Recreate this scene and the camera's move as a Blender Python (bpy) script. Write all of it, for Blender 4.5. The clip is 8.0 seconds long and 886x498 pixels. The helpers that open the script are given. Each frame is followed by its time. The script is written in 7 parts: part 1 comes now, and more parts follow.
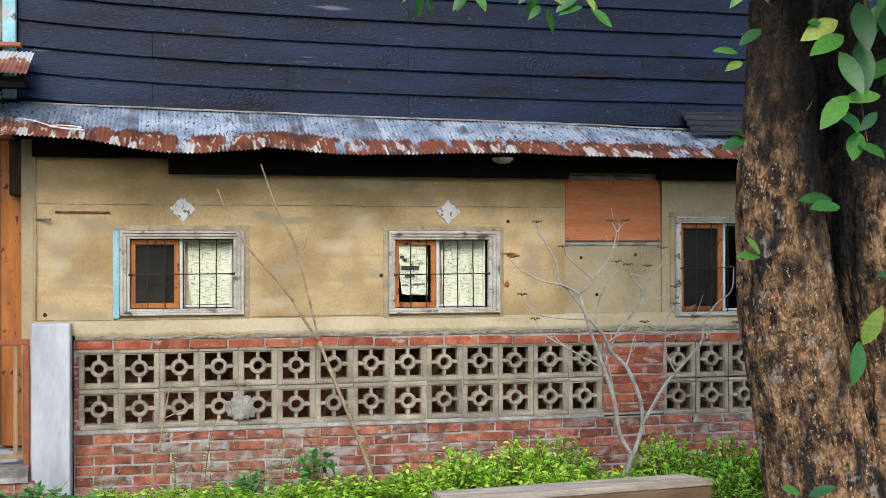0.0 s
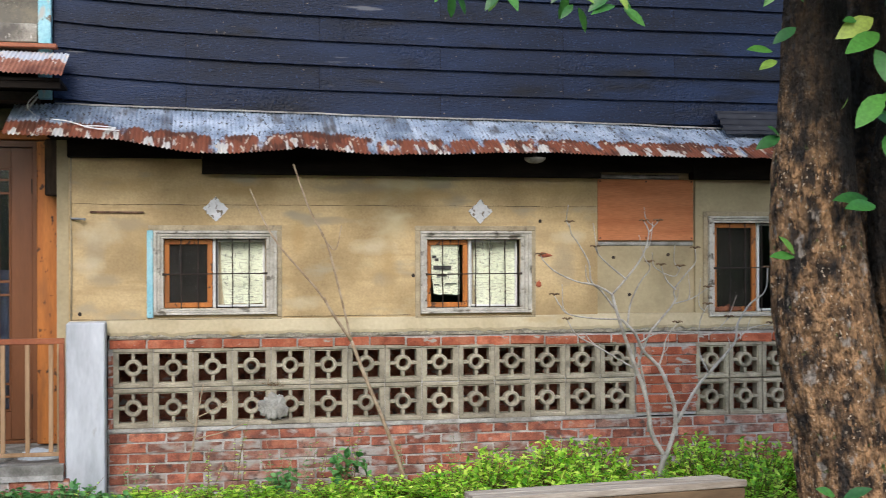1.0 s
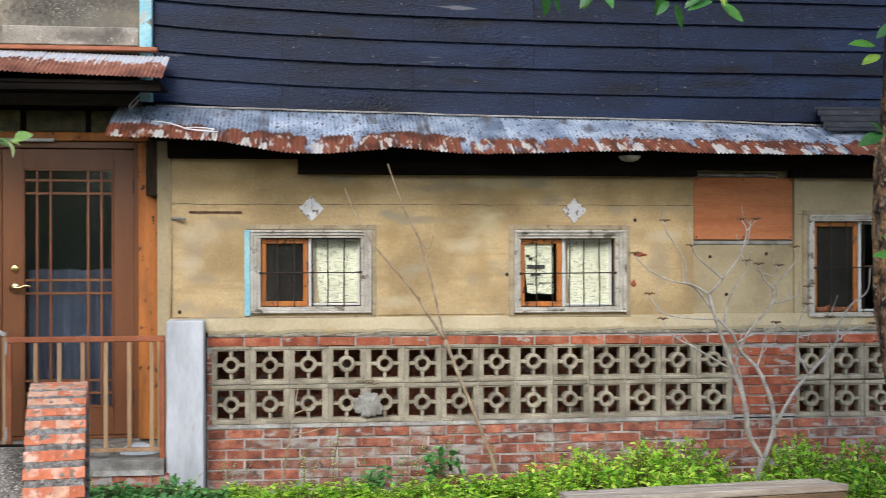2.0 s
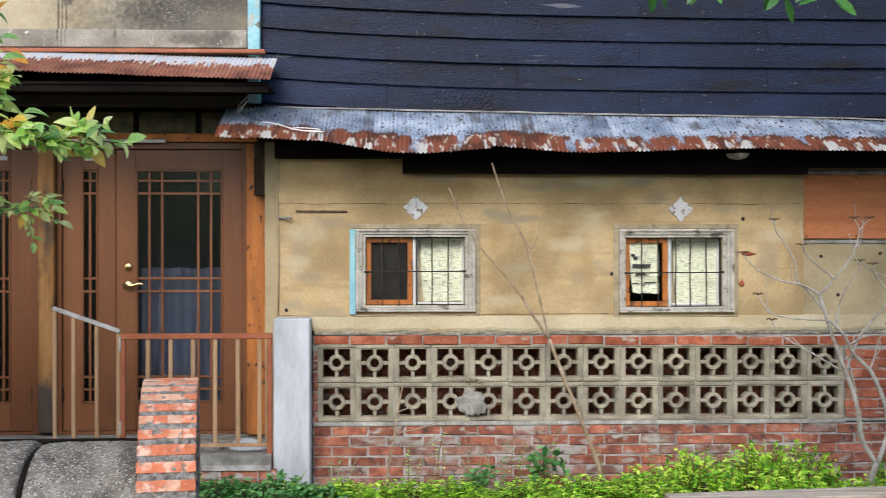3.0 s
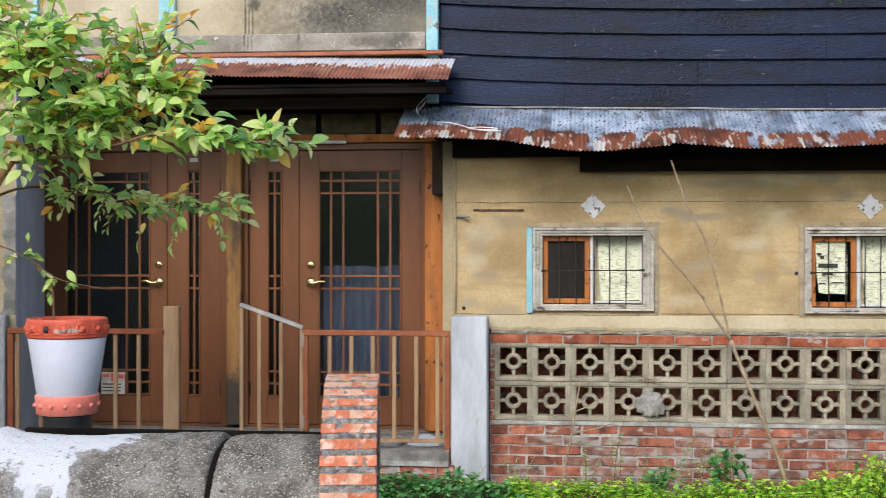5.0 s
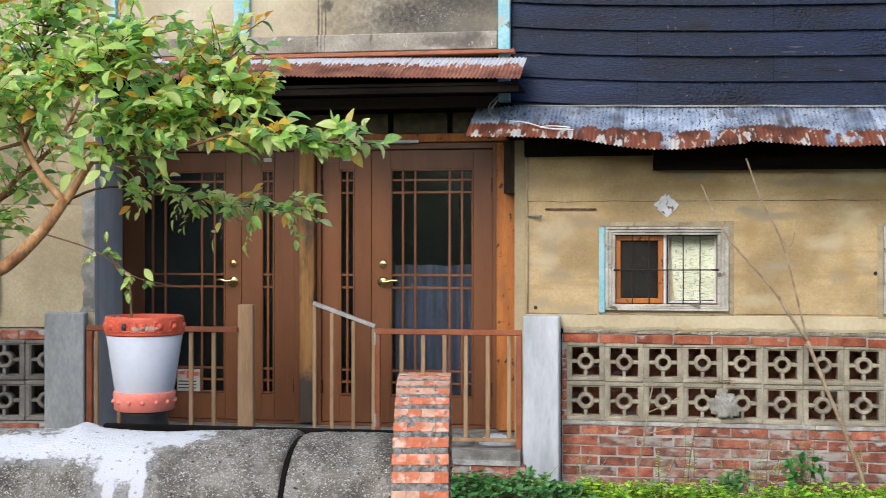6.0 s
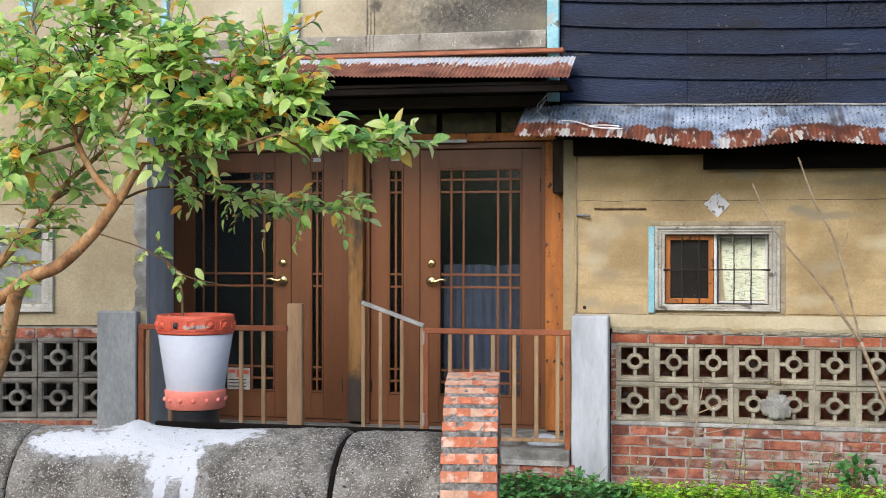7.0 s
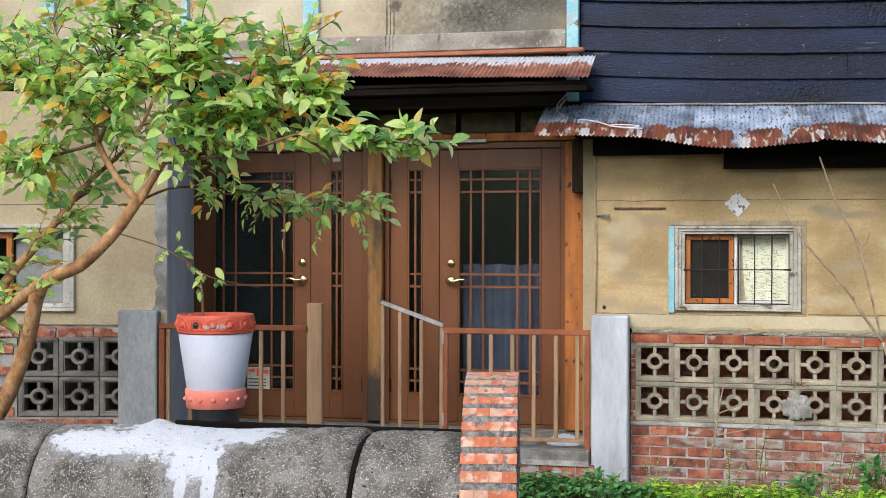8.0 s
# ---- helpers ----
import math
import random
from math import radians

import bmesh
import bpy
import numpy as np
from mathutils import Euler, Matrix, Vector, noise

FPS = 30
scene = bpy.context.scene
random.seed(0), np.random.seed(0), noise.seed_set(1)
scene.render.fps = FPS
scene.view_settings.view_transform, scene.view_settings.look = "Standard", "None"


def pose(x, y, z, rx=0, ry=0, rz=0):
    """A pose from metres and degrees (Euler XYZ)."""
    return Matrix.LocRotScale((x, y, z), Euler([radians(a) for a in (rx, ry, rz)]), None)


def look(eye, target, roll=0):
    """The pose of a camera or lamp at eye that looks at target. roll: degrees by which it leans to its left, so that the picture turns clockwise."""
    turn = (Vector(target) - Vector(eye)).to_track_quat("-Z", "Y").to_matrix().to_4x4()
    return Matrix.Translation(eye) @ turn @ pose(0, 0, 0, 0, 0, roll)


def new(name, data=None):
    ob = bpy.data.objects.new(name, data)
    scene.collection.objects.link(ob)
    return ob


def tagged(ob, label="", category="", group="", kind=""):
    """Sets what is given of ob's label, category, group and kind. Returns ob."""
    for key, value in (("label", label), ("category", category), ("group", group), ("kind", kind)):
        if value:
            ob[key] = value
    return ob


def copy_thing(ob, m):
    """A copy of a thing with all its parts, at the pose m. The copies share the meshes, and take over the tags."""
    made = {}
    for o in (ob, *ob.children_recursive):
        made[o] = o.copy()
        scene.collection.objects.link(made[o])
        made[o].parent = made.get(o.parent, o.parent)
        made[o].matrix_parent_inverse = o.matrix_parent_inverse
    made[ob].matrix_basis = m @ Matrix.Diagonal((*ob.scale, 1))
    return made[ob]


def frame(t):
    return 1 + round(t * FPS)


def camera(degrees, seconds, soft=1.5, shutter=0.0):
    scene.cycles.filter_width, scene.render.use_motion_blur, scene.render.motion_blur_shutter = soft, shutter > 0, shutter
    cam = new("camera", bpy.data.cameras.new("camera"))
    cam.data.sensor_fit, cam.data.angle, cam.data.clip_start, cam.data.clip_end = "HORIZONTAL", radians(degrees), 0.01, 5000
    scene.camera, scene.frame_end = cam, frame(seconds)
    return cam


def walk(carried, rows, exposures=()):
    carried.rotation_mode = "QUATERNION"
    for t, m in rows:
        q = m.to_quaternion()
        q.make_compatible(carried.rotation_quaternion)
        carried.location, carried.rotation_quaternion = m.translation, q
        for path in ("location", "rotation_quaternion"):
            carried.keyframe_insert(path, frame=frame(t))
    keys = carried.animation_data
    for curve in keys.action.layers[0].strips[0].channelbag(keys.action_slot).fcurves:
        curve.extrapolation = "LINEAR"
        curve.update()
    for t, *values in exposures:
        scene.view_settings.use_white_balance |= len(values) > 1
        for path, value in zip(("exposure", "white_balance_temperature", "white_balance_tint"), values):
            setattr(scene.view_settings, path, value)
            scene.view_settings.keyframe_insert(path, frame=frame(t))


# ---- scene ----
# A camera on a tripod pans to the left; the lens sits a little ahead of the pan axis.
cam = camera(39.78, 8.0, soft=0.65, shutter=0.5)
EYE, ARM = 1.65, 0.084
# seconds, yaw, pitch, roll
ROWS = [
    (0.0, -13.0, 0.093, 0.115),
    (0.5, -12.829, 0.091, 0.117),
    (1.0, -11.521, 0.086, 0.111),
    (1.5, -9.532, 0.069, 0.12),
    (3.0, -2.374, 0.018, 0.056),
    (3.5, -0.288, -0.0, 0.046),
    (4.0, 1.91, -0.022, 0.024),
    (4.5, 3.917, -0.031, 0.013),
    (6.0, 9.131, -0.082, -0.05),
    (6.5, 10.406, -0.09, -0.071),
    (7.0, 11.377, -0.107, -0.081),
    (7.5, 12.042, -0.115, -0.117),
    (8.0, 12.275, -0.119, -0.096),
]

def stand(yaw, pitch, roll):
    return pose(-math.sin(radians(yaw)) * ARM, math.cos(radians(yaw)) * ARM, EYE, 90 + pitch, roll, yaw)


walk(cam, [(t, stand(yaw, pitch, roll)) for t, yaw, pitch, roll in ROWS], exposures=[(0.0, 0.92), (8.0, 0.92)])

# ---- world and sun: a bright, hazy sky with soft sun from behind the camera ----
world = bpy.data.worlds.new("world")
scene.world = world
world.use_nodes = True
wn = world.node_tree.nodes
sky = wn.new("ShaderNodeTexSky")
sky.sky_type, sky.sun_disc = "NISHITA", False
sky.sun_elevation, sky.sun_rotation = radians(38), radians(192)
sky.dust_density, sky.air_density = 1.6, 1.0
wn["Background"].inputs["Strength"].default_value = 0.15
world.node_tree.links.new(sky.outputs["Color"], wn["Background"].inputs["Color"])
sun = new("sun", bpy.data.lights.new("sun", "SUN"))
sun.data.energy, sun.data.angle, sun.data.color = 1.0, radians(25), (1.0, 0.97, 0.95)
sun.matrix_basis = look((-1.3, -6.0, 4.8), (0, 0, 0))


# ---- materials ----
def material(name, colors, scale=3.0, detail=6.0, rough=0.8, metal=0.0, bump=0.15, fine=60.0, dist=0.004, stretch=(1, 1, 1),
             per_object=0.0, per_island=0.0, specular=0.4, spread=(0.35, 0.65), grain=0.12):
    """colors: two or three tones blended by a large noise; a fine noise gives grain and relief."""
    m = bpy.data.materials.new(name)
    m.use_nodes = True
    nt = m.node_tree
    N, L = nt.nodes, nt.links
    b = N["Principled BSDF"]
    tc, mp = N.new("ShaderNodeTexCoord"), N.new("ShaderNodeMapping")
    mp.inputs["Scale"].default_value = stretch
    shift = N.new("ShaderNodeVectorMath")
    shift.name = "coords"
    L.new(tc.outputs["Object"], shift.inputs[0])
    if per_object:
        scale_up = N.new("ShaderNodeVectorMath")
        scale_up.operation = "SCALE"
        scale_up.inputs[0].default_value = (37.0, 91.0, 17.0)
        L.new(N.new("ShaderNodeObjectInfo").outputs["Random"], scale_up.inputs["Scale"])
        L.new(scale_up.outputs["Vector"], shift.inputs[1])
    L.new(shift.outputs["Vector"], mp.inputs["Vector"])
    n1, n2 = N.new("ShaderNodeTexNoise"), N.new("ShaderNodeTexNoise")
    for n, s, d in ((n1, scale, detail), (n2, fine, 4.0)):
        n.inputs["Scale"].default_value, n.inputs["Detail"].default_value = s, d
        L.new(mp.outputs["Vector"], n.inputs["Vector"])
    ramp = N.new("ShaderNodeValToRGB")
    els = ramp.color_ramp.elements
    while len(els) < len(colors):
        els.new(0.5)
    for i, c in enumerate(colors):
        els[i].position = spread[0] + (spread[1] - spread[0]) * i / (len(colors) - 1)
        els[i].color = (*c, 1)
    L.new(n1.outputs["Fac"], ramp.inputs["Fac"])
    out = ramp.outputs["Color"]
    mix = N.new("ShaderNodeMix")
    mix.data_type, mix.blend_type = "RGBA", "OVERLAY"
    mix.inputs["Factor"].default_value = grain * 4
    L.new(out, mix.inputs["A"])
    L.new(n2.outputs["Color"], mix.inputs["B"])
    hs0 = N.new("ShaderNodeRGBToBW")
    L.new(n2.outputs["Color"], hs0.inputs["Color"])
    L.new(hs0.outputs["Val"], mix.inputs["B"])
    out = mix.outputs["Result"]
    if per_object or per_island:
        hsv = N.new("ShaderNodeHueSaturation")
        mr = N.new("ShaderNodeMapRange")
        amount = per_object or per_island
        mr.inputs["To Min"].default_value, mr.inputs["To Max"].default_value = 1 - amount, 1 + amount
        if per_object:
            src = N.new("ShaderNodeObjectInfo").outputs["Random"]
        else:
            src = N.new("ShaderNodeNewGeometry").outputs["Random Per Island"]
        L.new(src, mr.inputs["Value"])
        L.new(mr.outputs["Result"], hsv.inputs["Value"])
        L.new(out, hsv.inputs["Color"])
        out = hsv.outputs["Color"]
    L.new(out, b.inputs["Base Color"])
    b.inputs["Roughness"].default_value, b.inputs["Metallic"].default_value = rough, metal
    b.inputs["Specular IOR Level"].default_value = specular
    if bump:
        add = N.new("ShaderNodeMath")
        L.new(n1.outputs["Fac"], add.inputs[0])
        L.new(n2.outputs["Fac"], add.inputs[1])
        bp = N.new("ShaderNodeBump")
        bp.inputs["Strength"].default_value, bp.inputs["Distance"].default_value = bump, dist
        L.new(add.outputs["Value"], bp.inputs["Height"])
        L.new(bp.outputs["Normal"], b.inputs["Normal"])
    return m


def overlay(m, color, scale, low, high, stretch=(1, 1, 1), rough=None, gradient=None, seed=0.0):
    """Lays a second coat (paint, rust, soot) over a material, in patches of a noise; gradient: (axis, from, to, weight) adds a wear that grows along an axis."""
    N, L = m.node_tree.nodes, m.node_tree.links
    b = N["Principled BSDF"]
    old = b.inputs["Base Color"].links[0].from_socket
    tc, mp, n = N.new("ShaderNodeTexCoord"), N.new("ShaderNodeMapping"), N.new("ShaderNodeTexNoise")
    mp.inputs["Scale"].default_value, mp.inputs["Location"].default_value = stretch, (seed, seed * 1.7, seed * 0.6)
    n.inputs["Scale"].default_value, n.inputs["Detail"].default_value = scale, 7.0
    L.new(N["coords"].outputs["Vector"], mp.inputs["Vector"])
    L.new(mp.outputs["Vector"], n.inputs["Vector"])
    fac = n.outputs["Fac"]
    if gradient:
        sp, mr, ad = N.new("ShaderNodeSeparateXYZ"), N.new("ShaderNodeMapRange"), N.new("ShaderNodeMath")
        L.new(tc.outputs["Object"], sp.inputs["Vector"])
        axis, lo, hi, weight = gradient
        L.new(sp.outputs[axis], mr.inputs["Value"])
        mr.inputs["From Min"].default_value, mr.inputs["From Max"].default_value = lo, hi
        mr.inputs["To Min"].default_value, mr.inputs["To Max"].default_value = 0.0, weight
        L.new(fac, ad.inputs[0])
        L.new(mr.outputs["Result"], ad.inputs[1])
        fac = ad.outputs["Value"]
    mr2 = N.new("ShaderNodeMapRange")
    mr2.inputs["From Min"].default_value, mr2.inputs["From Max"].default_value = low, high
    L.new(fac, mr2.inputs["Value"])
    mix = N.new("ShaderNodeMix")
    mix.data_type = "RGBA"
    L.new(mr2.outputs["Result"], mix.inputs["Factor"])
    L.new(old, mix.inputs["A"])
    mix.inputs["B"].default_value = (*color, 1)
    L.new(mix.outputs["Result"], b.inputs["Base Color"])
    return m


def crackle(m, scale, strength, dist, low, high, patch=1.2):
    """Blistered paint or knobby bark: rounded cell relief in patches."""
    N, L = m.node_tree.nodes, m.node_tree.links
    b = N["Principled BSDF"]
    vo, n, mr, mul, bp = (N.new(k) for k in ("ShaderNodeTexVoronoi", "ShaderNodeTexNoise", "ShaderNodeMapRange", "ShaderNodeMath", "ShaderNodeBump"))
    vo.feature = "SMOOTH_F1"
    vo.inputs["Scale"].default_value, n.inputs["Scale"].default_value, n.inputs["Detail"].default_value = scale, patch, 4.0
    L.new(N["coords"].outputs["Vector"], vo.inputs["Vector"])
    L.new(N["coords"].outputs["Vector"], n.inputs["Vector"])
    mr.inputs["From Min"].default_value, mr.inputs["From Max"].default_value = low, high
    mr.inputs["To Max"].default_value = strength
    L.new(n.outputs["Fac"], mr.inputs["Value"])
    mul.operation = "SUBTRACT"
    mul.inputs[0].default_value = 1.0
    L.new(vo.outputs["Distance"], mul.inputs[1])
    L.new(mul.outputs["Value"], bp.inputs["Height"])
    L.new(mr.outputs["Result"], bp.inputs["Strength"])
    bp.inputs["Distance"].default_value = dist
    if b.inputs["Normal"].links:
        L.new(b.inputs["Normal"].links[0].from_socket, bp.inputs["Normal"])
    L.new(bp.outputs["Normal"], b.inputs["Normal"])
    return m


def glass(name, color=(0.8, 0.85, 0.85), rough=0.02, bump=0.0, scale=40.0):
    m = bpy.data.materials.new(name)
    m.use_nodes = True
    N, L = m.node_tree.nodes, m.node_tree.links
    b = N["Principled BSDF"]
    b.inputs["Base Color"].default_value = (*color, 1)
    b.inputs["Transmission Weight"].default_value, b.inputs["Roughness"].default_value = 1.0, rough
    b.inputs["IOR"].default_value = 1.45
    if bump:
        n, bp = N.new("ShaderNodeTexNoise"), N.new("ShaderNodeBump")
        n.inputs["Scale"].default_value = scale
        L.new(N.new("ShaderNodeTexCoord").outputs["Object"], n.inputs["Vector"])
        bp.inputs["Strength"].default_value, bp.inputs["Distance"].default_value = bump, 0.01
        L.new(n.outputs["Fac"], bp.inputs["Height"])
        L.new(bp.outputs["Normal"], b.inputs["Normal"])
    return m


def leafy(name, colors, rough=0.45, through_light=0.3):
    """Leaf material: tone by island, some light passes through."""
    m = bpy.data.materials.new(name)
    m.use_nodes = True
    N, L = m.node_tree.nodes, m.node_tree.links
    b = N["Principled BSDF"]
    g, ramp = N.new("ShaderNodeNewGeometry"), N.new("ShaderNodeValToRGB")
    els = ramp.color_ramp.elements
    while len(els) < len(colors):
        els.new(0.5)
    for i, (p, c) in enumerate(colors):
        els[i].position, els[i].color = p, (*c, 1)
    L.new(g.outputs["Random Per Island"], ramp.inputs["Fac"])
    tc, n, mix = N.new("ShaderNodeTexCoord"), N.new("ShaderNodeTexNoise"), N.new("ShaderNodeMix")
    n.inputs["Scale"].default_value, n.inputs["Detail"].default_value = 55.0, 5.0
    L.new(tc.outputs["Object"], n.inputs["Vector"])
    mix.data_type, mix.blend_type = "RGBA", "OVERLAY"
    mix.inputs["Factor"].default_value = 0.75
    bw = N.new("ShaderNodeRGBToBW")
    L.new(n.outputs["Color"], bw.inputs["Color"])
    L.new(ramp.outputs["Color"], mix.inputs["A"])
    L.new(bw.outputs["Val"], mix.inputs["B"])
    L.new(mix.outputs["Result"], b.inputs["Base Color"])
    b.inputs["Roughness"].default_value = rough
    t, ms = N.new("ShaderNodeBsdfTranslucent"), N.new("ShaderNodeMixShader")
    ms.inputs["Fac"].default_value = through_light
    L.new(mix.outputs["Result"], t.inputs["Color"])
    L.new(b.outputs["BSDF"], ms.inputs[1])
    L.new(t.outputs["BSDF"], ms.inputs[2])
    L.new(ms.outputs["Shader"], N["Material Output"].inputs["Surface"])
    return m


plaster = material("tan_plaster", [(0.345, 0.245, 0.122), (0.475, 0.346, 0.178), (0.55, 0.412, 0.224)], 2.4, 10, 0.9, bump=0.6, fine=65, dist=0.005, grain=0.09)
overlay(plaster, (0.33, 0.235, 0.12), 1.3, 0.54, 0.74, (0.6, 1, 2.2), seed=3.0)
overlay(plaster, (0.36, 0.30, 0.20), 3.6, 0.58, 0.68, (0.6, 1, 1.5), seed=13.0)
overlay(plaster, (0.36, 0.25, 0.12), 9.0, 0.56, 0.80, (0.2, 1, 1.8), seed=17.0)
overlay(plaster, (0.50, 0.42, 0.26), 2.2, 0.60, 0.72, (0.7, 1, 1.4), seed=7.0)
plaster_gray = material("olive_plaster", [(0.27, 0.215, 0.125), (0.38, 0.31, 0.185), (0.44, 0.36, 0.22)], 1.8, 8, 0.92, bump=0.35, fine=45, grain=0.06)
cream = material("cream_plaster", [(0.46, 0.38, 0.24), (0.58, 0.50, 0.34)], 2.5, 8, 0.9, bump=0.3, fine=40, grain=0.06)
overlay(cream, (0.42, 0.29, 0.12), 1.8, 0.64, 0.72, seed=2.0)
border_plaster = material("patched_border_plaster", [(0.28, 0.225, 0.14), (0.42, 0.35, 0.235)], 8, 9, 0.92, bump=0.6, fine=70, dist=0.006, grain=0.12)
overlay(border_plaster, (0.16, 0.13, 0.09), 14, 0.60, 0.70, seed=4.0)
ledge_mortar = material("pale_crumbled_mortar", [(0.28, 0.25, 0.20), (0.50, 0.455, 0.37)], 12, 9, 0.95, bump=0.8, fine=90, dist=0.01, grain=0.25)
cement = material("gray_cement", [(0.16, 0.15, 0.13), (0.33, 0.32, 0.29)], 9, 8, 0.95, bump=0.6, fine=80, dist=0.008)
mortar = material("old_mortar", [(0.25, 0.23, 0.205), (0.48, 0.46, 0.43)], 9, 9, 0.95, bump=0.8, fine=70, dist=0.008)
brick_red = material("worn_red_brick", [(0.17, 0.058, 0.039), (0.32, 0.104, 0.062), (0.41, 0.165, 0.10)], 11, 8, 0.92, bump=0.8, fine=90, dist=0.006, per_object=0.32, grain=0.2)
overlay(brick_red, (0.40, 0.36, 0.33), 18.0, 0.56, 0.68, (0.5, 1, 1), seed=4.0)
overlay(brick_red, (0.065, 0.045, 0.04), 13.0, 0.60, 0.72, seed=9.0)
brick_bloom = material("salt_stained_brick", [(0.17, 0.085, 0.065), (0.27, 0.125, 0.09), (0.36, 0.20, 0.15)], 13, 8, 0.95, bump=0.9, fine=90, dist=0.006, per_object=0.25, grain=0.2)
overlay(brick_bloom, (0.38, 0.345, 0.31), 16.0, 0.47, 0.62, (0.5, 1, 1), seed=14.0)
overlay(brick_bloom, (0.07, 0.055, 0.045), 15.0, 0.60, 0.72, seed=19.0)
brick_top = material("clean_orange_red_brick", [(0.24, 0.06, 0.03), (0.36, 0.10, 0.05), (0.42, 0.15, 0.085)], 11, 8, 0.92, bump=0.6, fine=90, dist=0.005, per_object=0.25, grain=0.15)
overlay(brick_top, (0.38, 0.34, 0.30), 24.0, 0.61, 0.67, (0.5, 1, 1), seed=4.0)
brick_orange = material("orange_brick", [(0.46, 0.125, 0.055), (0.58, 0.20, 0.105)], 14, 6, 0.9, bump=0.4, fine=80, per_object=0.14)
overlay(brick_orange, (0.64, 0.42, 0.31), 16.0, 0.52, 0.64, seed=5.0)
overlay(brick_orange, (0.24, 0.15, 0.11), 26.0, 0.62, 0.70, seed=15.0)
brick_buff = material("pale_salmon_brick", [(0.52, 0.27, 0.17), (0.62, 0.38, 0.26)], 18, 7, 0.92, bump=0.4, fine=80, per_object=0.12)
overlay(brick_buff, (0.52, 0.18, 0.09), 14.0, 0.56, 0.64, seed=3.0)
breeze = material("breeze_concrete", [(0.235, 0.205, 0.152), (0.395, 0.35, 0.262)], 6, 8, 0.92, bump=0.4, fine=60, per_object=0.12)
overlay(breeze, (0.09, 0.08, 0.065), 5.0, 0.60, 0.75, seed=1.0)
white_paint = material("weathered_white_paint", [(0.36, 0.38, 0.40), (0.50, 0.52, 0.55), (0.60, 0.62, 0.65)], 5, 9, 0.85, bump=0.4, fine=50, stretch=(1, 1, 0.3), grain=0.06)
overlay(white_paint, (0.35, 0.34, 0.32), 12, 0.66, 0.74, (1, 1, 0.5))
gray_paint = material("gray_weathered_paint", [(0.21, 0.22, 0.22), (0.32, 0.33, 0.33)], 5, 9, 0.88, bump=0.4, fine=60, stretch=(1, 1, 0.4))
blue_gray = material("blue_gray_plaster", [(0.44, 0.49, 0.54), (0.56, 0.61, 0.66)], 3, 8, 0.9, bump=0.3, fine=60)
side_plaster = material("drab_cream_plaster", [(0.36, 0.29, 0.18), (0.46, 0.385, 0.25)], 3, 9, 0.92, bump=0.4, fine=60, grain=0.1)
overlay(side_plaster, (0.22, 0.19, 0.14), 2.5, 0.6, 0.75, seed=2.0)
navy = material("tarred_boards", [(0.0020, 0.0050, 0.015), (0.0034, 0.0092, 0.028), (0.0060, 0.0160, 0.047)], 2.2, 8, 0.5, bump=1.0, fine=70, dist=0.005, stretch=(0.4, 1, 1.8), per_object=0.10, specular=0.22)
overlay(navy, (0.014, 0.029, 0.075), 85.0, 0.58, 0.68, (0.7, 1, 1), seed=1.0)
overlay(navy, (0.0035, 0.004, 0.007), 3.0, 0.56, 0.72, (0.5, 1, 2.0), seed=23.0)
overlay(navy, (0.12, 0.10, 0.08), 45.0, 0.69, 0.73, (0.8, 1, 1), seed=14.0)
overlay(navy, (0.10, 0.105, 0.12), 5.5, 0.69, 0.76, (0.35, 1, 2.6), seed=6.0)
crackle(navy, 52.0, 0.7, 0.010, 0.46, 0.64)
zinc = material("galvanised_sheet", [(0.20, 0.25, 0.33), (0.36, 0.43, 0.53), (0.54, 0.60, 0.68)], 5, 9, 0.42, metal=0.3, bump=0.1, fine=90, per_object=0.14, grain=0.22)
overlay(zinc, (0.05, 0.042, 0.042), 42.0, 0.58, 0.63, (1.3, 0.5, 0.5), seed=2.0)
overlay(zinc, (0.12, 0.115, 0.12), 8.0, 0.57, 0.70, (1.2, 0.4, 0.4), seed=21.0)
overlay(zinc, (0.13, 0.05, 0.03), 7.0, 0.96, 1.00, (1, 0.3, 0.3), gradient=("Y", 8.40, 8.20, 0.55))
overlay(zinc, (0.26, 0.085, 0.045), 13.0, 0.99, 1.05, (1, 0.3, 0.3), gradient=("Y", 8.37, 8.17, 0.55), seed=5.0)
overlay(zinc, (0.62, 0.59, 0.54), 9.0, 1.055, 1.075, (1.2, 0.25, 0.25), gradient=("Y", 8.34, 8.12, 0.50), seed=11.0)
overlay(zinc, (0.58, 0.50, 0.40), 38.0, 1.11, 1.13, (0.8, 0.25, 0.25), gradient=("Y", 8.40, 8.2, 0.50), seed=27.0)
awning_rust = material("rusted_awning_sheet", [(0.13, 0.046, 0.03), (0.25, 0.095, 0.058), (0.31, 0.14, 0.09)], 6, 8, 0.7, metal=0.1, bump=0.15, fine=60, per_object=0.14, grain=0.18)
overlay(awning_rust, (0.50, 0.53, 0.57), 12.0, 0.84, 0.89, (1.5, 0.5, 0.5), gradient=("Y", 8.20, 8.36, 0.55), seed=3.0)
overlay(awning_rust, (0.60, 0.55, 0.50), 30.0, 0.76, 0.79, (1.2, 0.3, 0.3), gradient=("Y", 8.10, 8.30, 0.20), seed=9.0)
# black timber; the shade under the awning is put into this colour too
black_wood = material("black_timber", [(0.005, 0.004, 0.0035), (0.014, 0.011, 0.009)], 5, 6, 0.95, bump=0.3, stretch=(0.4, 1, 2), specular=0.08)
charred = material("charred_bracket_wood", [(0.012, 0.009, 0.007), (0.06, 0.036, 0.02)], 9, 8, 0.9, bump=0.6, stretch=(2, 1, 0.4))
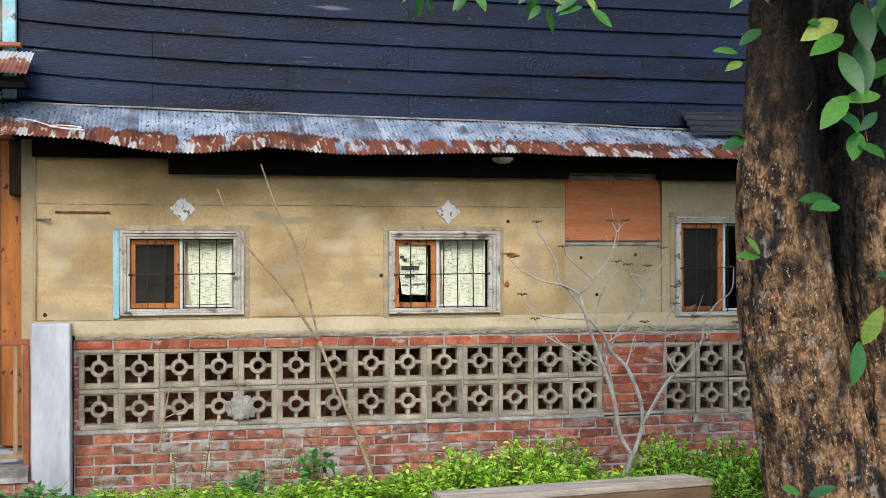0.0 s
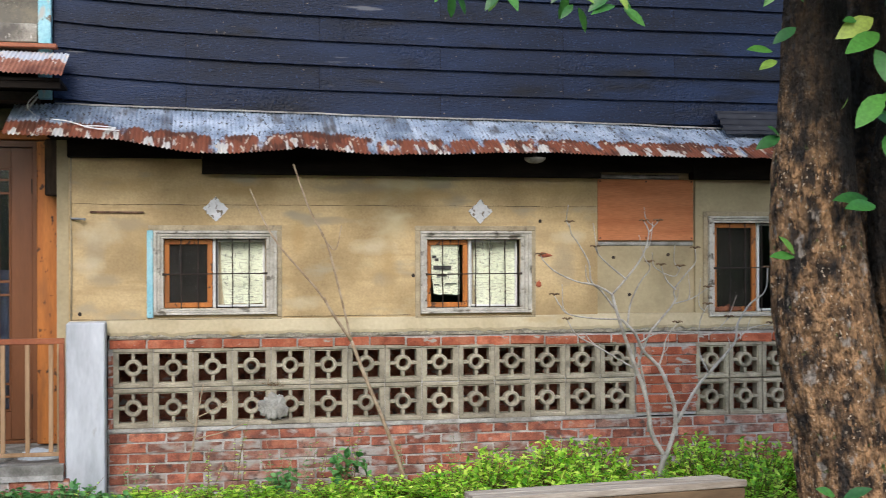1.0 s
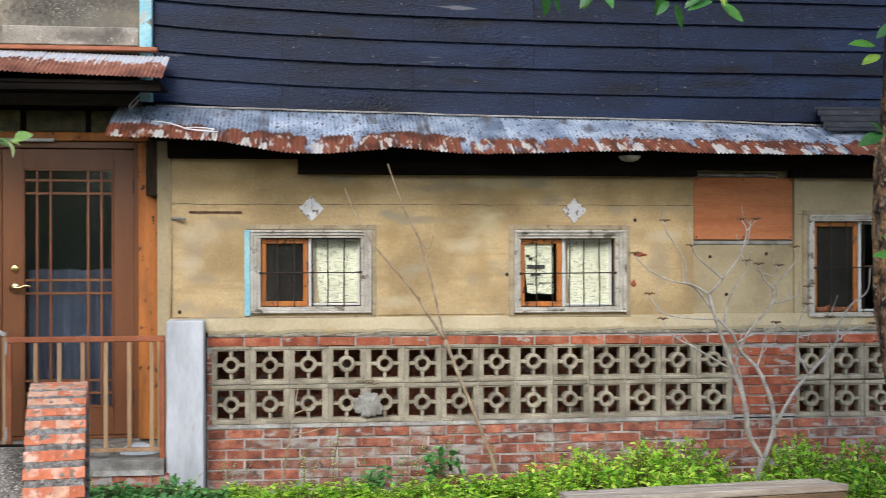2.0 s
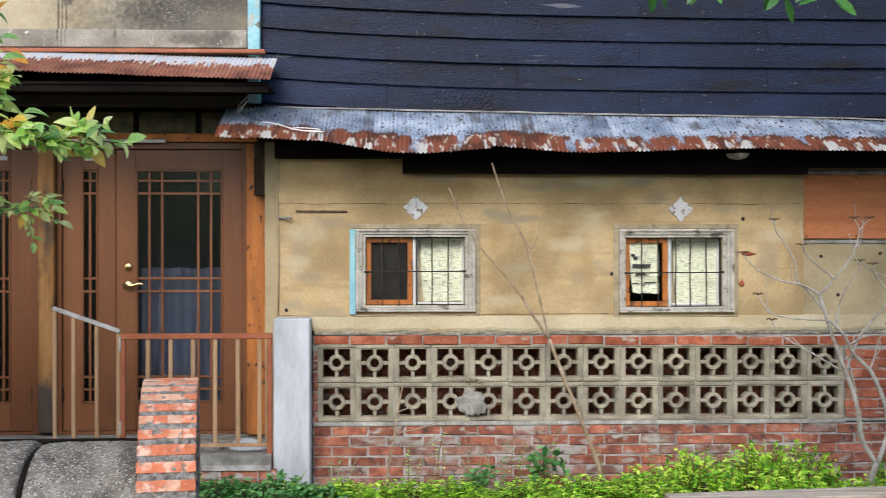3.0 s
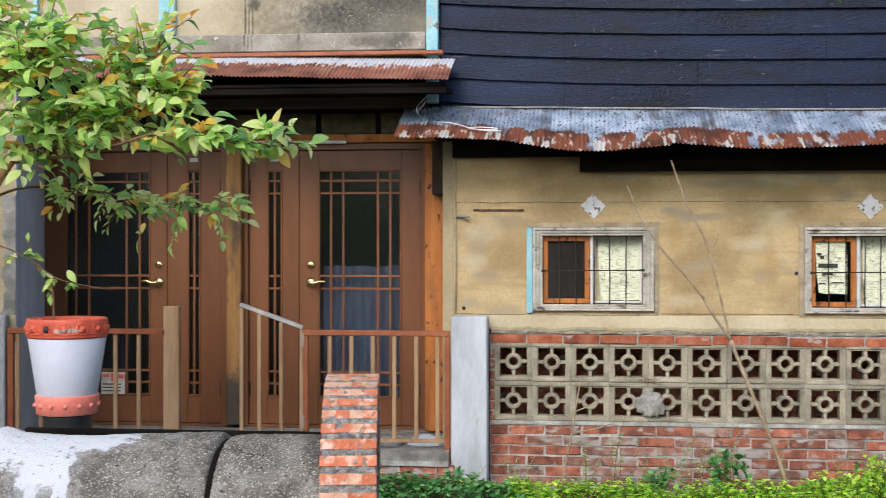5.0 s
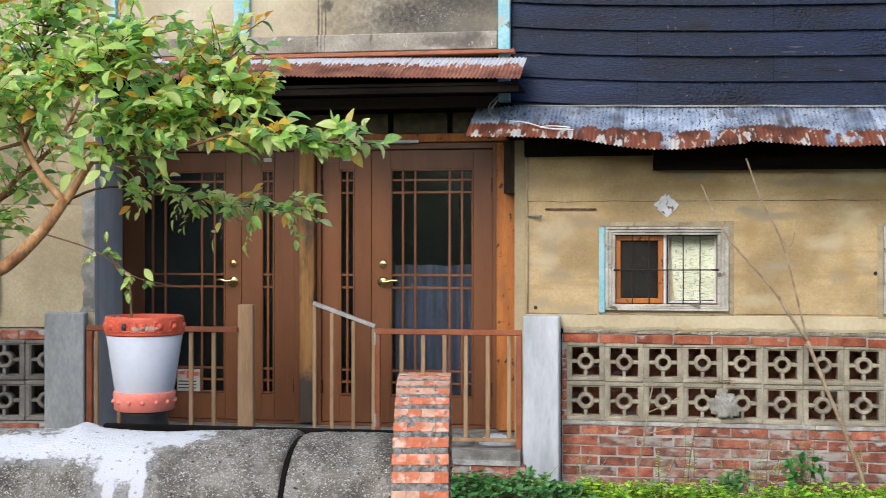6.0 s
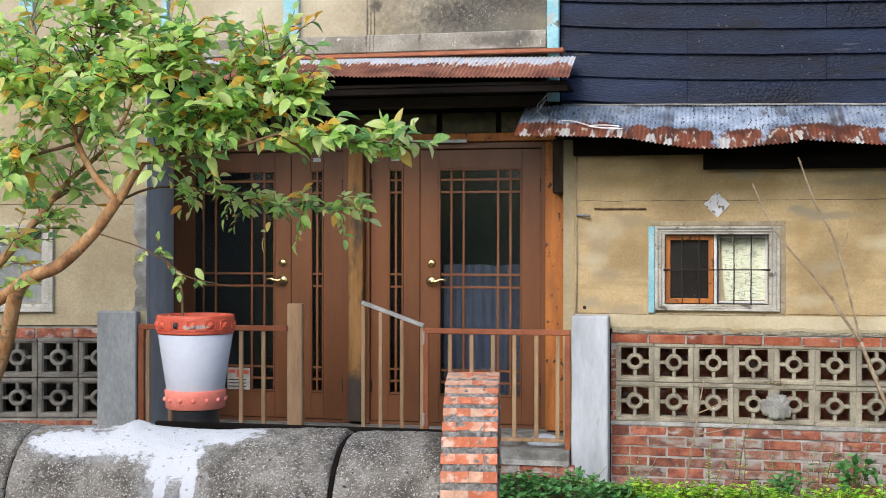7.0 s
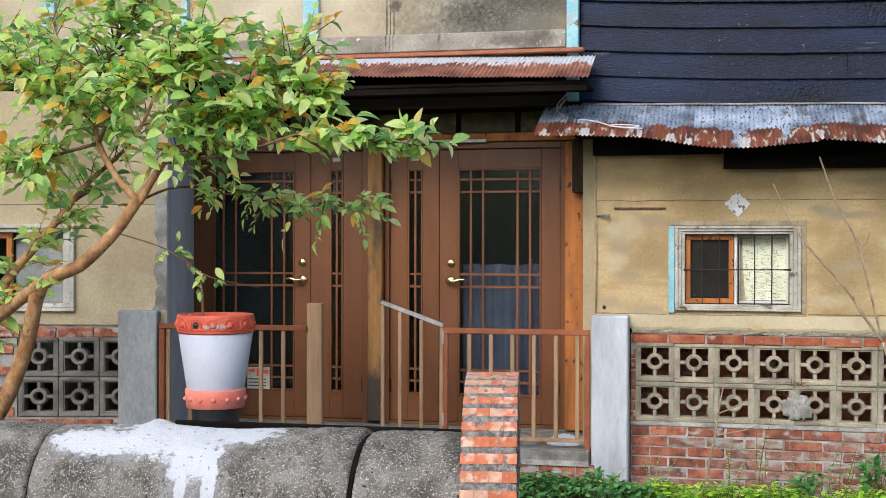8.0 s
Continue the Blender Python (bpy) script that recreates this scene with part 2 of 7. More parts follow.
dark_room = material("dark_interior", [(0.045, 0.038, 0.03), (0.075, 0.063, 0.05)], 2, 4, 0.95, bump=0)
door_brown = material("brown_painted_door", [(0.140, 0.052, 0.019), (0.200, 0.076, 0.029)], 5, 6, 0.42, bump=0.08, fine=90, stretch=(1, 1, 0.15), grain=0.05)
orange_wood = material("orange_stained_wood", [(0.36, 0.115, 0.020), (0.50, 0.175, 0.035)], 6, 7, 0.6, bump=0.2, fine=60, stretch=(2.5, 1, 0.25))
overlay(orange_wood, (0.07, 0.03, 0.012), 26, 0.61, 0.67, (1, 1, 0.7), seed=3.0)
overlay(orange_wood, (0.26, 0.10, 0.03), 7, 0.55, 0.70, (2, 1, 0.2), seed=9.0)
old_post = material("weathered_post_wood", [(0.20, 0.095, 0.025), (0.33, 0.17, 0.055)], 6, 7, 0.75, bump=0.3, fine=60, stretch=(2.5, 1, 0.2))
overlay(old_post, (0.045, 0.03, 0.018), 5, 0.50, 0.64, (1.5, 1, 0.5), seed=4.0)
rail_red = material("red_brown_rail", [(0.26, 0.075, 0.03), (0.36, 0.115, 0.05)], 7, 6, 0.5, bump=0.1, fine=70)
slat_tan = material("tan_baluster_wood", [(0.31, 0.18, 0.09), (0.43, 0.27, 0.15)], 7, 6, 0.65, bump=0.15, fine=70, stretch=(2, 2, 0.2))
plank_gray = material("gray_bench_plank", [(0.28, 0.235, 0.185), (0.48, 0.42, 0.345)], 8, 8, 0.85, bump=0.5, fine=60, stretch=(0.3, 3, 3))
bench_brown = material("brown_bench_side", [(0.10, 0.062, 0.033), (0.20, 0.135, 0.075)], 5, 7, 0.8, bump=0.4, fine=50, stretch=(0.35, 2, 2))
plywood = material("orange_plywood", [(0.37, 0.125, 0.045), (0.47, 0.175, 0.07)], 5, 7, 0.75, bump=0.12, fine=50, stretch=(0.35, 1, 3.0))
frame_gray = material("gray_window_moulding", [(0.36, 0.335, 0.28), (0.54, 0.51, 0.45)], 9, 9, 0.85, bump=0.4, fine=60)
overlay(frame_gray, (0.12, 0.105, 0.08), 16, 0.59, 0.68, (0.6, 1, 1))
alu = material("white_sash", [(0.55, 0.55, 0.53), (0.68, 0.68, 0.66)], 6, 5, 0.5, bump=0.05)
cyan = material("flaking_cyan_paint", [(0.20, 0.46, 0.53), (0.34, 0.58, 0.63)], 6, 6, 0.7, bump=0.2, fine=60)
overlay(cyan, (0.42, 0.42, 0.38), 9, 0.58, 0.66, (1.5, 1.5, 0.5), seed=3.0)
overlay(cyan, (0.17, 0.13, 0.09), 14, 0.62, 0.68)
crack_dirt = material("crack_dirt", [(0.10, 0.07, 0.04), (0.18, 0.13, 0.08)], 20, 5, 0.95, bump=0.1)
rust_strap = material("brown_rusted_strap", [(0.06, 0.03, 0.018), (0.24, 0.13, 0.08)], 22, 7, 0.85, bump=0.4)
iron = material("rusty_black_iron", [(0.018, 0.014, 0.012), (0.05, 0.032, 0.022)], 12, 5, 0.7, metal=0.3, bump=0.2)
paper = material("yellowed_newsprint", [(0.56, 0.58, 0.43), (0.66, 0.68, 0.53)], 6, 5, 0.9, bump=0.1, grain=0.04)
overlay(paper, (0.42, 0.43, 0.34), 48.0, 0.53, 0.58, (0.6, 1, 2.0), seed=2.0)
ink = material("faded_print", [(0.20, 0.21, 0.18), (0.36, 0.37, 0.32)], 60, 5, 0.9, bump=0, spread=(0.3, 0.7))
ink_dark = material("black_print", [(0.03, 0.03, 0.03), (0.07, 0.07, 0.065)], 30, 5, 0.9, bump=0)
brass = material("brass", [(0.72, 0.52, 0.22), (0.80, 0.62, 0.30)], 10, 3, 0.22, metal=1.0, bump=0)
steel = material("worn_steel", [(0.42, 0.41, 0.40), (0.58, 0.57, 0.56)], 14, 5, 0.45, metal=0.6, bump=0.05)
old_concrete = material("old_barrel_concrete", [(0.075, 0.068, 0.058), (0.15, 0.135, 0.115), (0.22, 0.205, 0.18)], 3.5, 9, 0.93, bump=0.8, fine=90, dist=0.006)
overlay(old_concrete, (0.36, 0.35, 0.32), 60.0, 0.66, 0.72)
overlay(old_concrete, (0.035, 0.033, 0.030), 2.5, 0.60, 0.75, seed=4.0)
pot_white = material("white_glazed_pot", [(0.44, 0.46, 0.52), (0.52, 0.54, 0.60)], 3, 5, 0.5, bump=0.05, fine=40, grain=0.03)
pot_red = material("worn_red_band", [(0.48, 0.07, 0.035), (0.60, 0.11, 0.06)], 8, 6, 0.5, bump=0.15, fine=60)
pot_pink = material("faded_coral_band", [(0.66, 0.17, 0.12), (0.74, 0.24, 0.18)], 6, 6, 0.55, bump=0.1, fine=60)
overlay(pot_red, (0.42, 0.33, 0.28), 22, 0.59, 0.64, (0.5, 0.5, 1))
black_plastic = material("black_plastic", [(0.012, 0.012, 0.013), (0.03, 0.03, 0.031)], 8, 5, 0.45, bump=0.05)
bark_rough = material("rough_dark_bark", [(0.034, 0.022, 0.014), (0.20, 0.115, 0.057), (0.46, 0.265, 0.13)], 13, 13, 0.88, bump=1.0, fine=60, dist=0.05, stretch=(1.3, 1.3, 0.75), grain=0.4, spread=(0.38, 0.62))
overlay(bark_rough, (0.42, 0.235, 0.11), 34, 0.57, 0.64, (1.2, 1.2, 0.5), seed=5.0)
overlay(bark_rough, (0.58, 0.46, 0.33), 70, 0.63, 0.66, (1, 1, 0.7), seed=8.0)
overlay(bark_rough, (0.022, 0.018, 0.015), 7.5, 0.53, 0.66, (1.5, 1.5, 0.5), seed=2.0)
overlay(bark_rough, (0.34, 0.29, 0.24), 16, 0.60, 0.68, (1, 1, 0.7), seed=18.0)
overlay(bark_rough, (0.10, 0.12, 0.03), 20, 0.66, 0.72, seed=28.0)
crackle(bark_rough, 26.0, 0.8, 0.04, 0.35, 0.55, 3.0)
bark_smooth = material("smooth_orange_bark", [(0.20, 0.085, 0.032), (0.38, 0.19, 0.075), (0.46, 0.28, 0.14)], 14, 9, 0.65, bump=0.5, fine=60, stretch=(1, 1, 0.6), grain=0.2)
overlay(bark_smooth, (0.16, 0.11, 0.06), 22, 0.60, 0.68, seed=3.0)
twig_brown = material("brown_twig", [(0.11, 0.06, 0.03), (0.20, 0.12, 0.06)], 12, 5, 0.8, bump=0.2)
twig_white = material("bleached_twig", [(0.30, 0.27, 0.23), (0.50, 0.47, 0.42)], 14, 6, 0.85, bump=0.25)
twig_tan = material("tan_sapling_bark", [(0.25, 0.17, 0.10), (0.42, 0.33, 0.23)], 14, 6, 0.8, bump=0.25)
soil = material("soil_ground", [(0.06, 0.045, 0.03), (0.13, 0.10, 0.07)], 4, 8, 0.95, bump=0.8, fine=40, dist=0.02)
tile_yellow = material("mottled_transom_panel", [(0.025, 0.021, 0.009), (0.07, 0.058, 0.02), (0.16, 0.13, 0.05)], 7, 6, 0.5, bump=0.1)
leaf_guava = leafy("guava_leaf", [(0.0, (0.13, 0.30, 0.11)), (0.14, (0.28, 0.52, 0.18)), (0.36, (0.50, 0.78, 0.20)), (0.60, (0.70, 0.88, 0.27)), (0.85, (0.80, 0.86, 0.44)), (0.93, (0.90, 0.62, 0.12)), (1.0, (0.88, 0.40, 0.06))], 0.33, 0.56)
leaf_big = leafy("glossy_dark_leaf", [(0.0, (0.016, 0.075, 0.022)), (0.5, (0.035, 0.15, 0.028)), (0.82, (0.085, 0.26, 0.04)), (1.0, (0.30, 0.38, 0.07))], 0.42, 0.22)
leaf_lime = leafy("lime_hedge_leaf", [(0.0, (0.07, 0.26, 0.02)), (0.25, (0.28, 0.62, 0.05)), (0.7, (0.56, 0.86, 0.08)), (1.0, (0.80, 0.92, 0.20))], 0.45, 0.4)
leaf_round = leafy("dark_groundcover_leaf", [(0.0, (0.06, 0.20, 0.06)), (0.6, (0.13, 0.37, 0.10)), (1.0, (0.24, 0.48, 0.16))], 0.5)
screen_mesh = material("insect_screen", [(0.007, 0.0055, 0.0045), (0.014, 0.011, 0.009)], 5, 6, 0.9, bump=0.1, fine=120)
clear_glass = glass("window_glass", (0.97, 0.98, 0.97))
obscure_glass = glass("obscure_door_glass", (0.46, 0.52, 0.53), 0.16, 0.12, 30.0)


# ---- building helpers ----
def home(ob):
    m = ob.matrix_basis.copy()
    while ob.parent:
        m = ob.parent.matrix_basis @ ob.matrix_parent_inverse @ m
        ob = ob.parent
    return m


def part(name, bm, mat, parent=None, label="", smooth=False):
    """Links a bmesh (in world metres) as one mesh object, under a thing or a part."""
    me = bpy.data.meshes.new(name)
    bm.to_mesh(me)
    bm.free()
    me.materials.append(mat)
    if smooth:
        me.polygons.foreach_set("use_smooth", [True] * len(me.polygons))
    ob = new(name, me)
    if parent:
        ob.parent = parent
        ob.matrix_parent_inverse = home(parent).inverted()
    if label:
        ob["label"] = label
    return ob


def thing(name, at, label, category, group=""):
    ob = new(name)
    ob.matrix_basis = pose(*at)
    ob.empty_display_size = 0.1
    return tagged(ob, label, category, group)


def box(bm, x0, x1, y0, y1, z0, z1, bevel=0.0):
    r = bmesh.ops.create_cube(bm, size=1)
    bmesh.ops.transform(bm, matrix=Matrix.LocRotScale(((x0 + x1) / 2, (y0 + y1) / 2, (z0 + z1) / 2), None, (x1 - x0, y1 - y0, z1 - z0)), verts=r["verts"])
    if bevel:
        edges = list({e for v in r["verts"] for e in v.link_edges})
        bmesh.ops.bevel(bm, geom=edges, offset=bevel, segments=1, affect="EDGES")
    return bm


def boxes(*sizes, bevel=0.0):
    bm = bmesh.new()
    for s in sizes:
        box(bm, *s, bevel=bevel)
    return bm


def rough_up(bm, amount, scale, axes=(1, 1, 1)):
    for v in bm.verts:
        n = noise.noise_vector(v.co * scale)
        v.co += Vector((n.x * axes[0], n.y * axes[1], n.z * axes[2])) * amount
    return bm


def tube(bm, points, radii, sides=8, wobble=0.0, cap=True):
    """A tapered tube along points; wobble: uneven bark."""
    pts = [Vector(p) for p in points]
    rings = []
    for i, p in enumerate(pts):
        d = (pts[min(i + 1, len(pts) - 1)] - pts[max(i - 1, 0)]).normalized()
        side = d.cross(Vector((0.13, 1, 0.21))).normalized()
        up = side.cross(d).normalized()
        ring = []
        for k in range(sides):
            a = math.tau * k / sides
            o = side * math.cos(a) + up * math.sin(a)
            r = radii[i]
            if wobble:
                q = p + o * r
                r *= 1 + wobble * noise.noise(Vector((q.x * 7, q.y * 7, q.z * 3.0))) + 0.6 * wobble * noise.noise(q * 17)
            ring.append(bm.verts.new(p + o * r))
        rings.append(ring)
    for a, b in zip(rings, rings[1:]):
        for k in range(sides):
            bm.faces.new((a[k], a[(k + 1) % sides], b[(k + 1) % sides], b[k]))
    if cap:
        bm.faces.new(rings[0][::-1])
        bm.faces.new(rings[-1])
    return bm


def trunk_tube(path, radii, sides=190, seed=0.0):
    """A trunk with long ridges, bosses and fissured bark."""
    bm = bmesh.new()
    rings = []
    for p, r in zip(path, radii):
        ring = []
        for k in range(sides):
            a = math.tau * k / sides
            u, v = math.cos(a), math.sin(a)
            g = 0.10 * noise.noise(Vector((u * 1.6, v * 1.6, p.z * 1.1 + seed))) + 0.05 * noise.noise(Vector((u * 4, v * 4, p.z * 2.2 + seed)))
            g += 0.035 * noise.noise(Vector((u * 10, v * 10, p.z * 6 + seed))) + 0.018 * noise.noise(Vector((u * 24, v * 24, p.z * 14 + seed)))
            f = abs(noise.noise(Vector((u * 7 + 0.6 * g, v * 7, p.z * 2.6 + seed))))
            f2 = abs(noise.noise(Vector((u * 16, v * 16, p.z * 9 + seed))))
            g -= 0.055 * max(0.0, 1 - f / 0.10) + 0.025 * max(0.0, 1 - f2 / 0.12)
            ring.append(bm.verts.new(p + Vector((u, v, 0)) * r * (1 + g)))
        rings.append(ring)
    for p, q in zip(rings, rings[1:]):
        for k in range(sides):
            bm.faces.new((p[k], p[(k + 1) % sides], q[(k + 1) % sides], q[k]))
    return bm


def smooth_path(points, steps=4):
    """Points refined along a Catmull-Rom curve."""
    p = [Vector(q) for q in points]
    p = [p[0] * 2 - p[1], *p, p[-1] * 2 - p[-2]]
    out = []
    for i in range(1, len(p) - 2):
        for s in range(steps):
            t = s / steps
            a, b, c, d = p[i - 1:i + 3]
            out.append(0.5 * (2 * b + (c - a) * t + (2 * a - 5 * b + 4 * c - d) * t * t + (3 * b - a - 3 * c + d) * t ** 3))
    out.append(p[-2])
    return out


def taper(n, r0, r1):
    return [r0 + (r1 - r0) * i / (n - 1) for i in range(n)]


def lathe(bm, profile, center, sides=32):
    rings = []
    for r, z in profile:
        rings.append([bm.verts.new((center[0] + r * math.cos(math.tau * k / sides), center[1] + r * math.sin(math.tau * k / sides), z)) for k in range(sides)])
    for a, b in zip(rings, rings[1:]):
        for k in range(sides):
            bm.faces.new((a[k], a[(k + 1) % sides], b[(k + 1) % sides], b[k]))
    return bm


def leaf(bm, at, along, normal, length, width, fold=0.25, droop=0.15):
    """One pointed leaf, folded along its midrib and drooping to the tip."""
    along = along.normalized()
    side = along.cross(normal)
    side = side.normalized() if side.length > 1e-4 else Vector((1, 0, 0))
    up = side.cross(along).normalized()
    rows = []
    for s, w in ((0.0, 0.04), (0.10, 0.42), (0.27, 0.85), (0.47, 1.0), (0.68, 0.84), (0.87, 0.42), (1.0, 0.0)):
        mid = at + along * (s * length) - up * (droop * length * s * s)
        o, lift = side * (w * width / 2), up * (fold * w * width / 2)
        rows.append((bm.verts.new(mid - o + lift), bm.verts.new(mid), bm.verts.new(mid + o + lift)) if w > 0.05 else (bm.verts.new(mid),) * 3)
    for a, b in zip(rows, rows[1:]):
        for i in (0, 1):
            ring = []
            for v in (a[i], a[i + 1], b[i + 1], b[i]):
                if v not in ring:
                    ring.append(v)
            bm.faces.new(ring)


def structure(ob, label, category="wall"):
    return tagged(ob, label, category, kind="structure")


# ---- ground ----
bm = bmesh.new()
bmesh.ops.create_grid(bm, x_segments=90, y_segments=90, size=12)
for v in bm.verts:
    v.co.z = 0.03 * noise.noise(v.co * 1.3) - 0.02
    v.co.y += 3
ring_in = [(-12, -9), (12, -9), (12, 15), (-12, 15)]
ring_out = [(-600, -600), (600, -600), (600, 600), (-600, 600)]
vi = [bm.verts.new((*p, -0.03)) for p in ring_in]
vo = [bm.verts.new((*p, -0.03)) for p in ring_out]
for k in range(4):
    bm.faces.new((vi[k], vo[k], vo[(k + 1) % 4], vi[(k + 1) % 4]))
structure(part("ground", bm, soil), "bare brown soil ground in front of the house", "ground")

# unseen far trees behind the viewer, added so the panes mirror dark green
bm = bmesh.new()
cols = []
for i in range(121):
    x = -30 + i * 0.5
    top = 4.6 + 1.1 * noise.noise(Vector((x * 0.21, 0, 0))) + 0.5 * noise.noise(Vector((x * 0.9, 4, 0)))
    cols.append([bm.verts.new((x, -17 + 1.2 * noise.noise(Vector((x * 0.5, j * 0.5, 9))) - 0.05 * j, -0.1 + (top + 0.1) * j / 16)) for j in range(17)])
for a, b in zip(cols, cols[1:]):
    for j in range(16):
        bm.faces.new((a[j], b[j], b[j + 1], a[j + 1]))
far_green = material("far_foliage", [(0.025, 0.05, 0.018), (0.06, 0.11, 0.035), (0.10, 0.16, 0.05)], 1.6, 10, 0.9, bump=1.0, fine=9, dist=0.2, grain=0.3)
structure(part("backdrop", bm, far_green), "dark green line of unseen far trees added opposite the house", "trees")

# ---- house front: plaster wall with three window openings ----
FRONT = 8.5
WINDOWS = [(-0.245, 0.574, 1.222, 1.79), (1.57, 2.37, 1.212, 1.79), (3.715, 4.56, 1.165, 1.90)]   # outer frames
OPEN = [(-0.178, 0.502, 1.265, 1.735), (1.617, 2.293, 1.25, 1.73), (3.767, 4.49, 1.194, 1.853)]


def wall_with_holes(x0, x1, z0, z1, y0, y1, holes):
    """Slabs round rectangular openings, as one mesh."""
    bm = bmesh.new()
    xs = x0
    for hx0, hx1, hz0, hz1 in holes:
        box(bm, xs, hx0, y0, y1, z0, z1)
        box(bm, hx0, hx1, y0, y1, z0, hz0)
        box(bm, hx0, hx1, y0, y1, hz1, z1)
        xs = hx1
    box(bm, xs, x1, y0, y1, z0, z1)
    bmesh.ops.remove_doubles(bm, verts=bm.verts, dist=1e-5)
    return bm


wall = structure(part("wall_front", wall_with_holes(-0.79, 2.868, 1.19, 1.963, FRONT, 8.62, OPEN[:2]), plaster), "tan plastered house wall, stained and cracked")
structure(part("wall_front_upper", rough_up(boxes((-0.79, 2.868, FRONT - 0.002, 8.62, 1.9632, 2.40)), 0.0, 2), plaster), "tan plaster band above the windows, with a crack along its foot")
structure(part("wall_front_side", wall_with_holes(3.62, 6.5, 1.19, 2.40, FRONT + 0.004, 8.62, [OPEN[2]]), plaster_gray), "olive gray plastered wall round the third window")
structure(part("wall_panel", boxes((2.868, 3.62, FRONT + 0.03, 8.62, 1.19, 2.40)), plaster_gray), "recessed gray plaster panel between the windows")
structure(part("trim", boxes((2.868, 3.612, FRONT + 0.02, FRONT + 0.05, 1.685, 1.715), (2.868, 3.5, FRONT + 0.02, FRONT + 0.05, 2.168, 2.20), bevel=0.006), cement), "broken gray mortar ledges above and below the plywood", "trim")

# the cream plaster band over the bricks, with a ragged foot
bm = bmesh.new()
cols = []
for i in range(331):
    x = -0.785 + i * 0.0172
    z = 1.092 + 0.014 * noise.noise(Vector((x * 5, 0, 0))) + 0.010 * noise.noise(Vector((x * 19, 3, 0))) + 0.014 * abs(noise.noise(Vector((x * 47, 9, 0)))) - 0.006
    if x < -0.54:
        z = 1.10
    cols.append([bm.verts.new((x, y, zz)) for y, zz in ((8.6, z), (FRONT - 0.012, z), (FRONT - 0.018, z + 0.02), (FRONT - 0.010, 1.19), (FRONT + 0.02, 1.196))])
for a, b in zip(cols, cols[1:]):
    for k in range(4):
        bm.faces.new((a[k], b[k], b[k + 1], a[k + 1]))
structure(part("plaster_band", bm, cream), "pale cream plaster band with a broken lower edge", "trim")
bm = bmesh.new()
cols = []
for i in range(331):
    x = -0.53 + i * 0.0165
    z = 1.082 + 0.014 * noise.noise(Vector((x * 5, 0, 0))) + 0.012 * noise.noise(Vector((x * 27, 5, 2)))
    cols.append([bm.verts.new((x, y, zz)) for y, zz in ((8.6, 1.062), (FRONT + 0.002, 1.062), (FRONT - 0.006, z - 0.004), (FRONT - 0.004, z + 0.02), (8.6, z + 0.02))])
for a, b in zip(cols, cols[1:]):
    for k in range(4):
        bm.faces.new((a[k], b[k], b[k + 1], a[k + 1]))
structure(part("mortar_band", rough_up(bm, 0.006, 45, (0, 1, 0.8)), ledge_mortar), "crumbling gray mortar under the plaster", "trim")

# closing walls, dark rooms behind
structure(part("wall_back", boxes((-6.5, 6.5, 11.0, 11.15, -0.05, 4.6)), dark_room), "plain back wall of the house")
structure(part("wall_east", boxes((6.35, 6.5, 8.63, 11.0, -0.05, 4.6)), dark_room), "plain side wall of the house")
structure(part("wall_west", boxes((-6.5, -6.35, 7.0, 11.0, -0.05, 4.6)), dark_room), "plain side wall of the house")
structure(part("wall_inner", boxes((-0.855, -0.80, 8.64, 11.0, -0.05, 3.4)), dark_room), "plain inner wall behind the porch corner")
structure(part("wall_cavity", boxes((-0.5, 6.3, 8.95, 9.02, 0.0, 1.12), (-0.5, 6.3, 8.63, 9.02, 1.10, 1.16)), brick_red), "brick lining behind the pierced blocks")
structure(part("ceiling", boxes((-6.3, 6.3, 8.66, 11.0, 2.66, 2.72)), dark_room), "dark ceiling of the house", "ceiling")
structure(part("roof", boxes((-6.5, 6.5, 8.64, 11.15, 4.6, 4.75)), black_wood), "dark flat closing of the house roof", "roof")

# ---- low brick wall with pierced concrete blocks ----
low = structure(part("wall_low", boxes((-0.54, 6.4, FRONT + 0.008, 8.60, -0.05, 0.44), (-0.54, 3.16, FRONT - 0.004, 8.60, 0.441, 0.4665), (-0.54, -0.508, FRONT + 0.010, 8.60, 0.467, 0.995), (3.160, 3.63, FRONT + 0.010, 8.60, 0.452, 0.985),
                                       (5.2, 6.4, FRONT + 0.010, 8.60, 0.452, 0.985), (-0.54, 6.4, FRONT + 0.010, 8.60, 0.992, 1.058)), mortar),
                "old red brick garden wall with pierced concrete blocks")
random.seed(11)


def brick_mesh(name, w, d, h, mat, seed):
    bm = boxes((-w / 2, w / 2, -d / 2, d / 2, -h / 2, h / 2), bevel=0.005 if w > 0.08 else 0.002)
    rs = random.Random(seed)
    for v in bm.verts:
        v.co += Vector((rs.uniform(-1, 1), rs.uniform(-1, 1), rs.uniform(-1, 1))) * (0.0038 if w > 0.08 else 0.0015)
    me = bpy.data.meshes.new(name)
    bm.to_mesh(me)
    bm.free()
    me.materials.append(mat)
    return me


LONG = [brick_mesh("brick", 0.240, 0.10, 0.0605, brick_red, s) for s in range(5)]
TOPS = [brick_mesh("brick", 0.239, 0.10, 0.060, brick_top, 60 + s) for s in range(4)]
HALF = [brick_mesh("brick_half", 0.115, 0.10, 0.0605, brick_red, s) for s in range(3)]
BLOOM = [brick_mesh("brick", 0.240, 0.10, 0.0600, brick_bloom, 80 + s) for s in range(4)]


